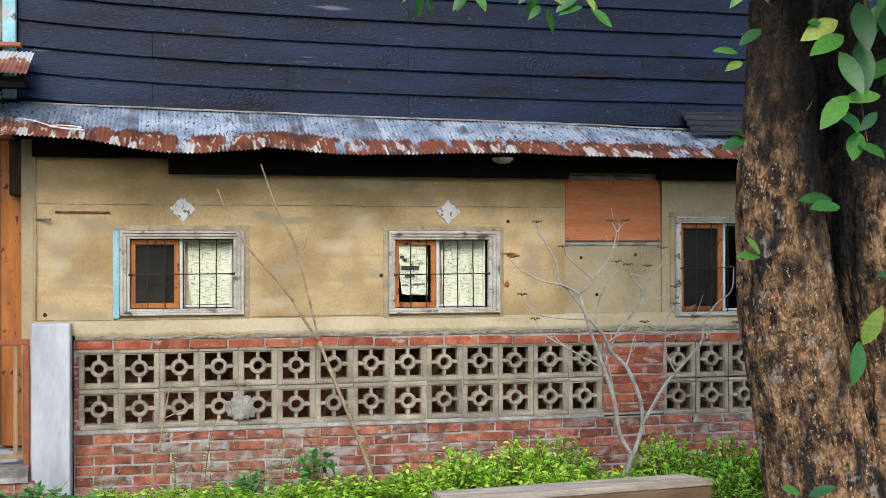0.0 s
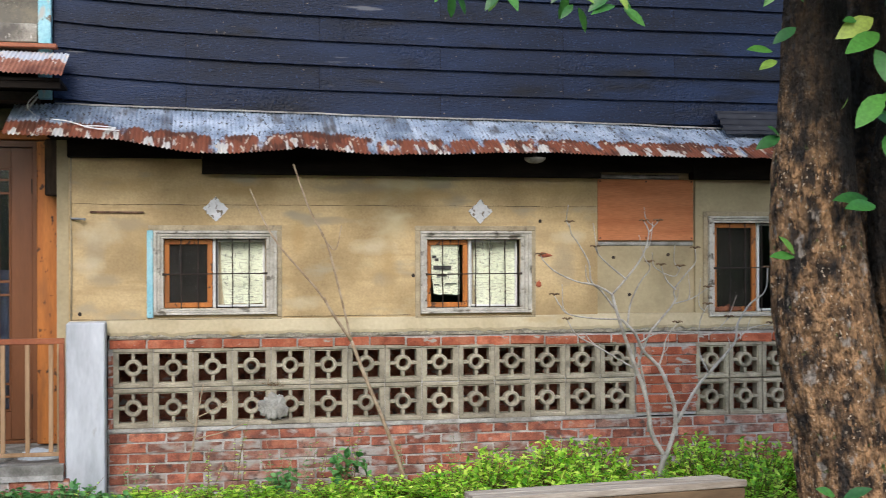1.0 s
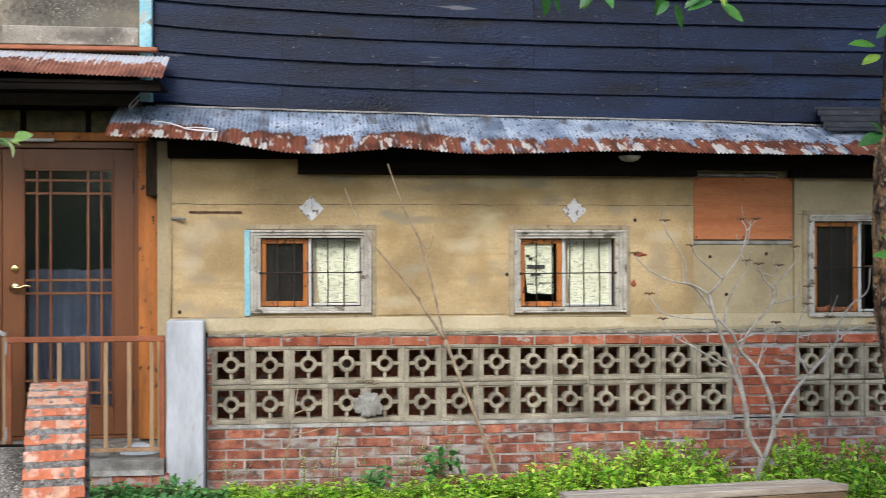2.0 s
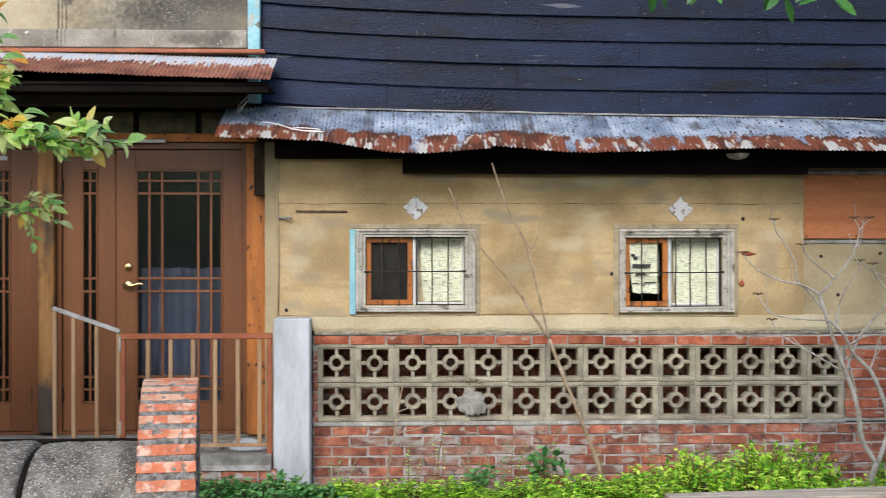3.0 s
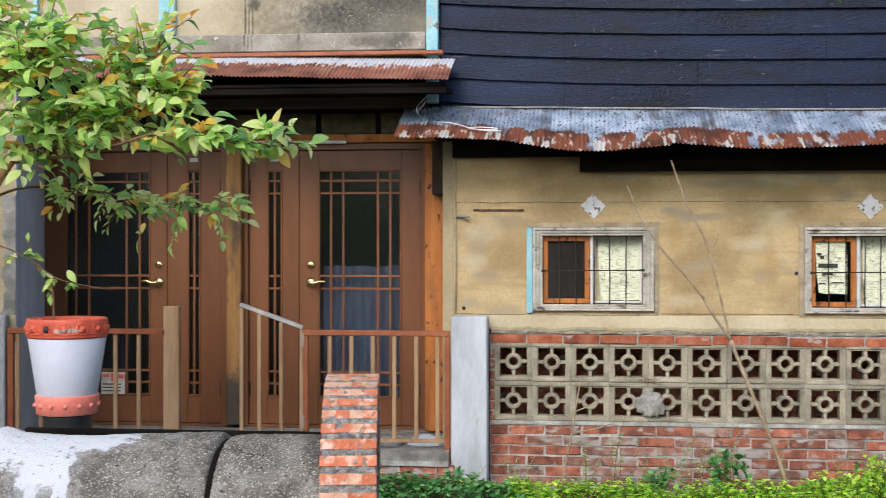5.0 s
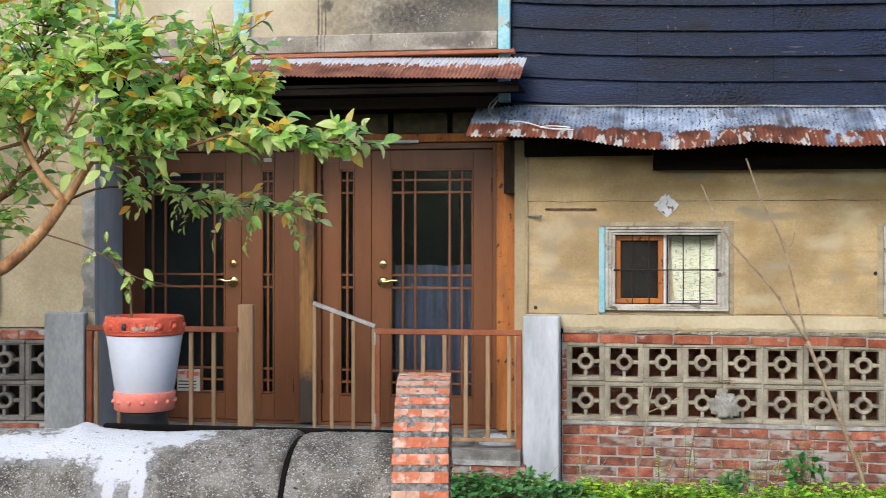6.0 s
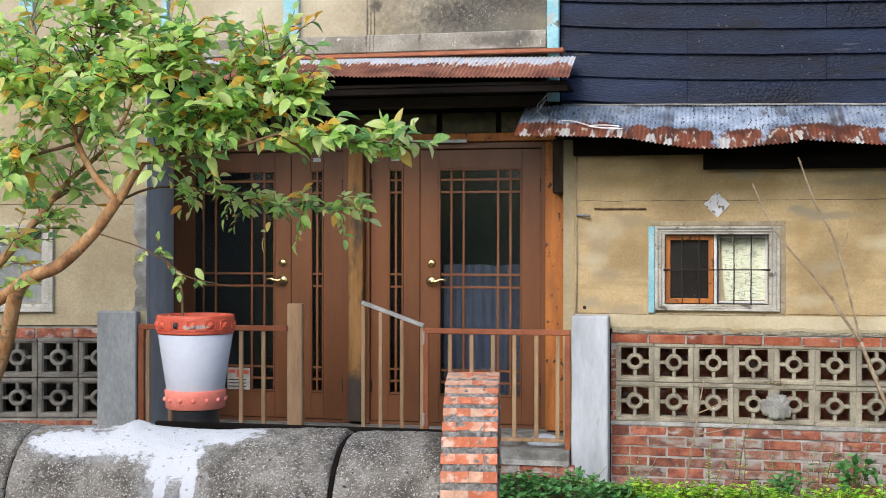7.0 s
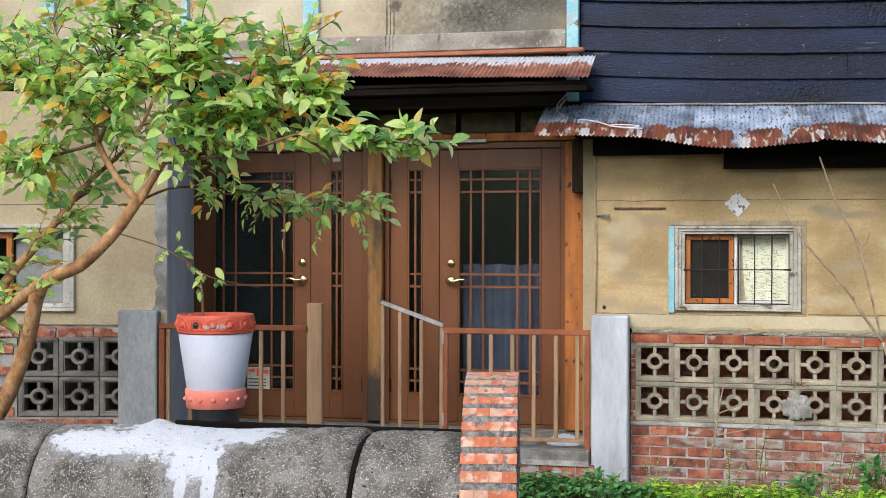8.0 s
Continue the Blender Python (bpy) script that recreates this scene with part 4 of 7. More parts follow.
structure(part("transom_beam", rough_up(boxes((-4.05, -0.90, 8.84, 8.93, 2.415, 2.475), bevel=0.004), 0.002, 4), orange_wood), "orange timber beam over the doors", "beam")
tr = thing("transom_window", (-2.4, 8.9, 2.476), "dim yellowish transom panes over the doors", "window")
for i in range(7):
    x = -4.0 + i * 0.44
    part("pane", boxes((x, x + 0.40, 8.90, 8.91, 2.485, 2.63)), tile_yellow, tr)
    part("mullion", boxes((x + 0.402, x + 0.438, 8.885, 8.92, 2.476, 2.64), bevel=0.003), black_wood, tr)
# near-black sheet standing for the shaded void under the awning
structure(part("wall_porch_head", boxes((-4.1, -0.92, 8.86, 8.95, 2.642, 3.05)), black_wood), "near-black sheet for the dark void over the transom")
structure(part("porch_floor", boxes((-4.6, -0.80, 8.22, 11.0, 0.22, 0.29), (-4.6, -0.80, 8.60, 11.0, 0.292, 0.335)), cement), "cement porch step below the doors", "floor")


def door_leaf(parent, name, x0, x1, lx0, lx1, vbars, knob=None, flip=1):
    z0, z1, lz0, lz1 = 0.36, 2.362, 0.556, 2.222
    y = DOOR_Y
    d = part(name, boxes((x0, lx0, y, y + 0.045, z0, z1), (lx1, x1, y, y + 0.045, z0, z1), (lx0, lx1, y + 0.001, y + 0.044, lz1, z1), (lx0, lx1, y + 0.001, y + 0.044, z0, lz0), bevel=0.003), door_brown, parent)
    part("moulding", boxes((lx0, lx0 + 0.014, y - 0.006, y + 0.03, lz0, lz1), (lx1 - 0.014, lx1, y - 0.006, y + 0.03, lz0, lz1), (lx0 + 0.014, lx1 - 0.014, y - 0.006, y + 0.03, lz1 - 0.014, lz1), (lx0 + 0.014, lx1 - 0.014, y - 0.006, y + 0.03, lz0, lz0 + 0.014), bevel=0.003), door_brown, d)
    g = part("pane", boxes((lx0 + 0.014, lx1 - 0.014, y + 0.016, y + 0.021, lz0 + 0.014, lz1 - 0.014)), obscure_glass, d)
    for z in (2.142, 2.051, 1.445, 1.353, 0.743, 0.655):
        part("muntin", boxes((lx0 + 0.014, lx1 - 0.014, y + 0.004, y + 0.014, z - 0.009, z + 0.009), bevel=0.002), door_brown, d)
    for x in vbars:
        part("muntin", boxes((x - 0.009, x + 0.009, y + 0.002, y + 0.015, lz0 + 0.014, lz1 - 0.014), bevel=0.002), door_brown, d)
    if knob:
        bm = bmesh.new()
        tube(bm, [(knob, y - 0.012, 1.395), (knob, y, 1.395)], [0.037, 0.041], 20)
        tube(bm, [(knob, y - 0.05, 1.397), (knob, y - 0.012, 1.395)], [0.011, 0.011], 12)
        path = smooth_path([(knob, y - 0.05, 1.397), (knob + flip * 0.04, y - 0.052, 1.395), (knob + flip * 0.08, y - 0.05, 1.408), (knob + flip * 0.115, y - 0.048, 1.402)], 4)
        tube(bm, path, taper(len(path), 0.014, 0.008), 10)
        part("lever_handle", bm, brass, d, "polished brass lever handle", smooth=True)
        bm = bmesh.new()
        tube(bm, [(knob, y - 0.014, 1.526), (knob, y - 0.008, 1.526), (knob, y, 1.526)], [0.020, 0.030, 0.032], 20)
        part("deadbolt", bm, brass, d, "round brass deadbolt", smooth=True)
    return d


def hinge(parent, x, z):
    bm = bmesh.new()
    tube(bm, [(x, DOOR_Y - 0.012, z - 0.05), (x, DOOR_Y - 0.012, z + 0.05)], [0.007, 0.007], 8)
    part("hinge", bm, iron, parent)


dr = thing("door_1", (-1.73, DOOR_Y, 0.34), "brown double-leaf door glazed with obscure panes, closed", "door", "porch doors")
dr["kind"] = "structure"
part("door_frame", boxes((-2.372, -2.340, DOOR_Y - 0.03, DOOR_Y + 0.06, 0.34, 2.41), (-1.064, -1.02, DOOR_Y - 0.03, DOOR_Y + 0.06, 0.34, 2.41), (-2.34, -1.064, DOOR_Y - 0.03, DOOR_Y + 0.06, 2.366, 2.41), (-2.34, -1.064, DOOR_Y - 0.02, DOOR_Y + 0.06, 0.335, 0.357), bevel=0.003), door_brown, dr)
door_leaf(dr, "side_leaf", -2.338, -1.966, -2.205, -2.089, [-2.147])
door_leaf(dr, "main_leaf", -1.962, -1.067, -1.823, -1.207, [-1.728, -1.637, -1.382, -1.291], -1.876, 1)
for z in (0.62, 2.1):
    hinge(dr, -2.335, z)
    hinge(dr, -1.067, z)
dl = thing("door_2", (-3.2, DOOR_Y, 0.34), "brown double-leaf door glazed with obscure panes, closed, mirrored", "door", "porch doors")
dl["kind"] = "structure"
part("door_frame", boxes((-2.545, -2.489, DOOR_Y - 0.03, DOOR_Y + 0.06, 0.34, 2.41), (-3.94, -3.897, DOOR_Y - 0.03, DOOR_Y + 0.06, 0.34, 2.41), (-3.897, -2.545, DOOR_Y - 0.03, DOOR_Y + 0.06, 2.366, 2.41), (-3.897, -2.545, DOOR_Y - 0.02, DOOR_Y + 0.06, 0.335, 0.357), bevel=0.003), door_brown, dl)
door_leaf(dl, "side_leaf", -2.956, -2.547, -2.806, -2.702, [-2.754])
door_leaf(dl, "main_leaf", -3.895, -2.960, -3.741, -3.084, [-3.66, -3.56, -3.27, -3.17], -3.022, -1)
for z in (0.62, 2.1):
    hinge(dl, -2.55, z)
for i, x in enumerate((-2.15, -2.755)):
    tagged(part("door_label", boxes((x - 0.03, x + 0.03, DOOR_Y - 0.006, DOOR_Y - 0.001, 2.285, 2.315)), alu), "small pale sticker on the door leaf", "sticker", "door stickers")
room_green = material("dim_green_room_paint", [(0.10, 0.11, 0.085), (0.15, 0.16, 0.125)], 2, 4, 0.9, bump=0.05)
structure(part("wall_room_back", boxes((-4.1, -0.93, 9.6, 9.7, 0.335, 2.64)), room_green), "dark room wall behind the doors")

# ---- right gate pillar, railing, gate ----
def pillar(name, m, w, z1, label, mat=None):
    bm = boxes((0, w, 0, 0.22, -0.05, z1), bevel=0.008)
    bmesh.ops.subdivide_edges(bm, edges=[e for e in bm.edges if e.calc_length() > 0.15], cuts=5, use_grid_fill=True)
    rough_up(bm, 0.003, 6)
    bmesh.ops.transform(bm, matrix=m, verts=bm.verts)
    return tagged(part(name, bm, mat or white_paint), label, "pillar", "gate pillars")


pillar("gate_pillar", pose(-0.790, 8.29, 0), 0.243, 1.188, "white painted concrete gate pillar, weathered")
RY = 8.30
rail = thing("porch_railing", (-1.3, RY, 0.3), "red-brown steel railing with tan balusters beside the gate", "railing", "porch railings")
part("top_rail", boxes((-1.80, -0.797, RY - 0.018, RY + 0.018, 1.055, 1.092), bevel=0.004), rail_red, rail)
part("end_post", boxes((-0.833, -0.797, RY - 0.016, RY + 0.016, 0.20, 1.054), bevel=0.004), rail_red, rail)
part("end_post", boxes((-1.80, -1.768, RY - 0.016, RY + 0.016, 0.20, 1.054), bevel=0.004), rail_red, rail)
part("bottom_rail", boxes((-1.767, -0.834, RY - 0.013, RY + 0.013, 0.335, 0.36), bevel=0.003), slat_tan, rail)
for x in (-1.619, -1.47, -1.322, -1.176, -1.026, -0.882):
    part("baluster", boxes((x - 0.014, x + 0.014, RY - 0.010, RY + 0.010, 0.361, 1.054), bevel=0.003), slat_tan, rail)
rail2 = thing("porch_railing", (-3.3, RY, 0.3), "red-brown steel railing with tan balusters behind the planter", "railing", "porch railings")


def nearer(bm):
    """Sets the railing on its slanting line between the pillars."""
    for v in bm.verts:
        s = (7.715 + 0.545 * (v.co.x + 3.90) / 1.12) / RY
        v.co = Vector((v.co.x * s, RY * s + (v.co.y - RY), EYE + (v.co.z - EYE) * s))
    return bm


part("top_rail", nearer(boxes((-3.90, -2.786, RY - 0.018, RY + 0.018, 1.055, 1.092), bevel=0.004)), rail_red, rail2)
part("end_post", nearer(boxes((-3.90, -3.858, RY - 0.016, RY + 0.016, -0.15, 1.054), bevel=0.004)), rail_red, rail2)
part("bottom_rail", nearer(boxes((-3.857, -2.79, RY - 0.013, RY + 0.013, 0.335, 0.36), bevel=0.003)), slat_tan, rail2)
for x in (-3.83, -3.66, -3.49, -3.318, -3.126, -2.96):
    part("baluster", nearer(boxes((x - 0.014, x + 0.014, RY - 0.010, RY + 0.010, 0.361, 1.054), bevel=0.003)), slat_tan, rail2)
tagged(part("gate_post", rough_up(boxes((-2.778, -2.668, RY - 0.03, RY + 0.03, 0.2, 1.25), bevel=0.005), 0.002, 5), slat_tan), "tan wooden gate post, square", "post")
gate = thing("garden_gate", (-2.0, RY, 0.3), "low tan gate with a slanting pale top rail", "gate")
bm = bmesh.new()
m = Matrix.Translation((-2.022, RY, 1.185)) @ Matrix.Rotation(math.atan2(0.154, 0.432), 4, "Y")
box(bm, -0.233, 0.233, -0.015, 0.015, -0.014, 0.014, bevel=0.003)
bmesh.ops.transform(bm, matrix=m, verts=bm.verts)
part("top_rail", bm, steel, gate, "pale worn metal top rail")
for x in (-2.232, -2.109, -1.957, -1.815):
    zt = 1.262 - (x + 2.238) * 0.356 - 0.018
    part("baluster", boxes((x - 0.013, x + 0.013, RY - 0.010, RY + 0.010, 0.36, zt), bevel=0.003), slat_tan, gate)
part("bottom_rail", boxes((-2.245, -1.802, RY - 0.013, RY + 0.013, 0.334, 0.359), bevel=0.003), slat_tan, gate)
for z in (0.98, 0.42):
    bm = bmesh.new()
    tube(bm, [(-1.80, RY - 0.02, z), (-1.80, RY - 0.02, z + 0.09)], [0.008, 0.008], 8)
    part("hinge", bm, steel, gate)
step = structure(part("porch_base", boxes((-4.5, -0.80, 8.235, 8.33, -0.05, 0.19), (-4.5, -0.80, 8.215, 8.33, 0.19, 0.225)), mortar), "brick plinth of the porch under a cement slab", "plinth")
courses(step, -4.4, -0.83, 0.03, 3, 8.275, 0.066)

# ---- neighbouring wall left of the porch, turned a little ----
TURN_M = pose(-3.622, 7.813, 0, 0, 0, 12.2)


def turned(bm):
    bmesh.ops.transform(bm, matrix=TURN_M, verts=bm.verts)
    return bm


structure(part("wall_side_house", turned(wall_with_holes(-2.6, 0.0, 1.115, 1.93, 0.0, 0.12, [(-1.44, -0.70, 1.26, 1.74)])), side_plaster), "cream plaster wall of the neighbouring house")
structure(part("wall_side_house_upper", turned(boxes((-2.6, 0.0, 0.004, 0.12, 1.933, 2.70))), plaster_gray), "gray upper plaster of the neighbouring house")
# slanted strip between the house corner and the doors
bm = bmesh.new()
a0, a1 = Vector((-3.619, 7.818, 0)), Vector((-3.90, 8.9, 0))
q = [bm.verts.new(p) for p in (a0, a1, a1 + Vector((0, 0, 2.7)), a0 + Vector((0, 0, 2.7)), a0 + Vector((-0.1, 0, 0)), a1 + Vector((-0.1, 0, 0)), a1 + Vector((-0.1, 0, 2.7)), a0 + Vector((-0.1, 0, 2.7)))]
for f in ((0, 1, 2, 3), (7, 6, 5, 4), (0, 4, 5, 1), (3, 2, 6, 7), (0, 3, 7, 4), (1, 5, 6, 2)):
    bm.faces.new([q[k] for k in f])
structure(part("wall_porch_splay", bm, blue_gray), "blue-gray splayed jamb of the porch")
low2 = structure(part("wall_low_side", turned(boxes((-2.6, 0.0, 0.012, 0.11, -0.05, 0.485), (-2.6, -1.02, 0.012, 0.11, 0.485, 1.025), (-2.6, 0.0, 0.012, 0.11, 1.022, 1.11))), cement), "brick and pierced block wall of the neighbouring house")
random.seed(5)
# darker copy of the front blocks, with the shade here put into the colour
breeze_shaded = material("shaded_breeze_concrete", [(0.095, 0.086, 0.075), (0.19, 0.175, 0.15)], 6, 8, 0.92, bump=0.4, fine=60, per_object=0.12)
BLOCK_SHADED = BLOCK.copy()
BLOCK_SHADED.materials.clear()
BLOCK_SHADED.materials.append(breeze_shaded)


def side_piece(mesh, x, z, name, scale=(1, 1, 1), y=0.05):
    ob = new(name, mesh)
    ob.parent = low2
    ob.matrix_basis = TURN_M @ pose(x, y, z, random.uniform(-1, 1), random.uniform(-0.5, 0.5), random.uniform(-0.6, 0.6))
    ob.scale = scale


for r in range(7):
    for k in range(6):
        side_piece(LONG[(r + k) % 5], -1.16 - 0.251 * k - 0.118 * (r % 2), 0.52 + 0.0705 * r, "brick")
for k in range(11):
    side_piece(LONG[k % 5], -0.12 - 0.251 * k, 1.062, "brick", (1, 1, 1.1))
for r in range(6):
    for k in range(10):
        side_piece(LONG[(r * 2 + k) % 5], -0.12 - 0.251 * k - 0.118 * (r % 2), 0.10 + 0.068 * r, "brick")
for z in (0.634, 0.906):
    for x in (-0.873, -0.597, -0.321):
        side_piece(BLOCK_SHADED, x, z - 0.012, "breeze_block", (1.055, 1, 1.015), 0.004)
pillar("gate_pillar", TURN_M @ pose(-0.305, -0.10, 0), 0.262, 1.215, "pale gray concrete gate pillar beside the planter", gray_paint)
w = thing("window_4", (-4.4, 7.65, 1.2), "white framed window of the neighbouring house", "window")
w["kind"] = "structure"
part("window_frame", turned(boxes((-1.52, -0.622, -0.03, 0.02, 1.768, 1.793), (-1.52, -0.622, -0.03, 0.02, 1.205, 1.230), (-1.52, -1.49, -0.03, 0.02, 1.23, 1.768), (-0.652, -0.622, -0.03, 0.02, 1.23, 1.768),
                                   (-1.49, -0.652, -0.016, 0.021, 1.741, 1.767), (-1.49, -0.652, -0.016, 0.021, 1.231, 1.259), (-1.489, -1.44, -0.016, 0.021, 1.26, 1.74), (-0.70, -0.653, -0.016, 0.021, 1.26, 1.74), bevel=0.004)), frame_gray, w)
part("sash", turned(boxes((-1.438, -1.06, 0.03, 0.06, 1.70, 1.738), (-1.438, -1.06, 0.03, 0.06, 1.262, 1.30), (-1.438, -1.40, 0.031, 0.059, 1.30, 1.70), (-1.10, -1.06, 0.031, 0.059, 1.30, 1.70), bevel=0.003)), orange_wood, w)
part("pane", turned(boxes((-1.40, -0.70, 0.064, 0.068, 1.262, 1.738))), clear_glass, w).visible_shadow = False
part("curtain", turned(boxes((-1.05, -0.702, 0.075, 0.08, 1.262, 1.738))), gray_paint, w, "plain gray curtain")
bm = boxes((-0.075, 0.002, -0.006, 0.02, 1.216, 2.0))
bmesh.ops.subdivide_edges(bm, edges=[e for e in bm.edges if e.calc_length() > 0.3], cuts=24)
for v in bm.verts:
    if v.co.x < -0.05:
        v.co.x += 0.05 * noise.noise(Vector((0, 3, v.co.z * 7))) + 0.02 * noise.noise(Vector((4, 0, v.co.z * 25)))
structure(part("corner_render", turned(bm), cement), "broken gray render at the corner of the neighbouring house", "trim")
structure(part("wall_side_lining", turned(boxes((-2.6, -0.2, 0.5, 0.56, 0.0, 2.7))), dark_room), "dark lining behind the neighbouring wall")

# ---- foreground: concrete barrel wall, brick ring, planter, black tube ----
BY, BZ, BR = 5.5, 0.445, 0.362
paint_mask = material("barrel_concrete_with_paint", [(0.10, 0.089, 0.074), (0.18, 0.162, 0.135), (0.28, 0.26, 0.225)], 7, 12, 0.95, bump=1.0, fine=130, dist=0.015, grain=0.35, spread=(0.36, 0.64))
overlay(paint_mask, (0.52, 0.50, 0.47), 110.0, 0.58, 0.63, (1, 1, 1))
overlay(paint_mask, (0.32, 0.295, 0.26), 52.0, 0.57, 0.64, (0.9, 1, 1), seed=12.0)
overlay(paint_mask, (0.04, 0.036, 0.03), 45.0, 0.62, 0.70, seed=6.0)
overlay(paint_mask, (0.05, 0.046, 0.04), 3.0, 0.56, 0.80, seed=4.0)


def splash(m, spots, color, scale=7.0, soft=(0.05, 0.55), ragged=3.4, cover=1.0, fill=0.0):
    """Spilled white paint, stains and painted shade: soft ellipses (x, z, rx, rz) with a noisy border."""
    N, L = m.node_tree.nodes, m.node_tree.links
    b = N["Principled BSDF"]
    tc, sp, n = N.new("ShaderNodeTexCoord"), N.new("ShaderNodeSeparateXYZ"), N.new("ShaderNodeTexNoise")
    L.new(tc.outputs["Object"], sp.inputs["Vector"])
    n.inputs["Scale"].default_value, n.inputs["Detail"].default_value = scale, 8.0
    L.new(tc.outputs["Object"], n.inputs["Vector"])
    n.inputs["Roughness"].default_value = 0.68
    total = None

    def calc(op, *ins):
        k = N.new("ShaderNodeMath")
        k.operation = op
        for i, v in enumerate(ins):
            if isinstance(v, (int, float)):
                k.inputs[i].default_value = v
            else:
                L.new(v, k.inputs[i])
        return k.outputs["Value"]

    for x, z, rx, rz in spots:
        dx = calc("DIVIDE", calc("SUBTRACT", sp.outputs["X"], x), rx)
        dz = calc("DIVIDE", calc("SUBTRACT", sp.outputs["Z"], z), rz)
        f = calc("SUBTRACT", 1.0, calc("ADD", calc("MULTIPLY", dx, dx), calc("MULTIPLY", dz, dz)))
        total = f if total is None else calc("MAXIMUM", total, f)
    total = calc("ADD", total, calc("MULTIPLY", calc("SUBTRACT", n.outputs["Fac"], 0.5), ragged))
    mr, mix = N.new("ShaderNodeMapRange"), N.new("ShaderNodeMix")
    mr.inputs["From Min"].default_value, mr.inputs["From Max"].default_value = soft
    mr.inputs["To Max"].default_value = cover
    L.new(total, mr.inputs["Value"])
    mix.data_type = "RGBA"
    L.new(mr.outputs["Result"], mix.inputs["Factor"])
    if fill:  # a thick coat levels the relief below it
        for k in [k for k in N if k.type == "BUMP"]:
            L.new(calc("SUBTRACT", 1.0, calc("MULTIPLY", mr.outputs["Result"], fill)), k.inputs["Strength"])
    L.new(b.inputs["Base Color"].links[0].from_socket, mix.inputs["A"])
    mix.inputs["B"].default_value = (*color, 1)
    L.new(mix.outputs["Result"], b.inputs["Base Color"])


splash(paint_mask, [(-2.74, 0.73, 0.34, 0.09), (-2.40, 0.78, 0.40, 0.10), (-2.30, 0.62, 0.20, 0.22)], (0.36, 0.36, 0.36), 24.0, (0.1, 1.0), 3.8, 0.75, 0.0)
splash(paint_mask, [(-2.80, 0.735, 0.26, 0.052), (-2.50, 0.78, 0.22, 0.10), (-2.22, 0.79, 0.30, 0.045), (-2.30, 0.70, 0.14, 0.12), (-2.20, 0.58, 0.035, 0.16), (-2.33, 0.58, 0.03, 0.12)], (0.60, 0.61, 0.64), 18.0, (0.0, 0.35), 3.4, 0.95, 0.4)
overlay(paint_mask, (0.30, 0.29, 0.27), 40.0, 0.63, 0.69, (1, 1, 1), seed=31.0)


def barrel_segment(x0, x1, r, mat, lump=False, seed=0.0):
    """A shell of half-round concrete with rounded ends, down to the ground on both sides."""
    bm = bmesh.new()
    nx, na = max(8, int((x1 - x0) / 0.016)), 90
    rows = []
    for i in range(nx + 1):
        x = x0 + (x1 - x0) * i / nx
        e = min(i, nx - i)
        shrink = {0: 0.010, 1: 0.003, 2: 0.001}.get(e, 0.0)
        row = []
        for k in range(na + 1):
            a = math.pi * k / na
            rr = r - shrink + 0.010 * noise.noise(Vector((x * 3, a * 2, seed))) + 0.004 * noise.noise(Vector((x * 18, a * 10, seed))) + 0.0025 * noise.noise(Vector((x * 50, a * 22, seed)))
            if lump:
                rr -= 0.020 * min(1.0, max(0.0, (-1.75 - x) / 0.45))
                q = ((x + 2.585) / 0.07) ** 2 + ((a - 1.50) / 0.33) ** 2
                rr += 0.035 * math.exp(-q) * (1 + 0.4 * noise.noise(Vector((x * 20, a * 9, 3))))
            row.append(bm.verts.new((x, BY - rr * math.cos(a), BZ + rr * math.sin(a))))
        row.insert(0, bm.verts.new((x, BY - r + shrink, -0.05)))
        row.append(bm.verts.new((x, BY + r - shrink, -0.05)))
        rows.append(row)
    for p, q in zip(rows, rows[1:]):
        for k in range(len(p) - 1):
            bm.faces.new((p[k], p[k + 1], q[k + 1], q[k]))
    bm.faces.new(rows[0][::-1])
    bm.faces.new(rows[-1])
    ob = thing("barrel_segment", (x0, BY, 0), "half-round old concrete wall segment, mottled gray" if not lump else "half-round concrete wall segment splashed with white paint", "wall segment", "concrete barrel segments")
    part("shell", bm, mat, ob, smooth=True)
    joint = bmesh.new()
    pts = [(x1 + 0.012, BY - (r - 0.035) * math.cos(math.pi * k / 30), BZ + (r - 0.035) * math.sin(math.pi * k / 30)) for k in range(31)]
    tube(joint, pts, [0.014] * 31, 8)
    part("joint", joint, black_wood, ob, "dark open joint", smooth=True)
    return ob


barrel_segment(-1.525, -1.03, BR - 0.003, paint_mask, seed=2.0)
barrel_segment(-3.085, -1.556, BR, paint_mask, True, seed=5.0)
barrel_segment(-4.75, -3.098, BR - 0.020, paint_mask, seed=9.0)
bm = boxes((-2.62, -1.13, 5.76, 5.80, 0.752, 0.780), bevel=0.005)
tagged(part("black_bar", bm, black_wood), "long black bar lying along the concrete barrel", "bar")

ring_mortar = material("coarse_gray_mortar", [(0.13, 0.12, 0.105), (0.32, 0.30, 0.27)], 34, 9, 0.95, bump=1.0, fine=120, dist=0.012, grain=0.3, spread=(0.35, 0.65))
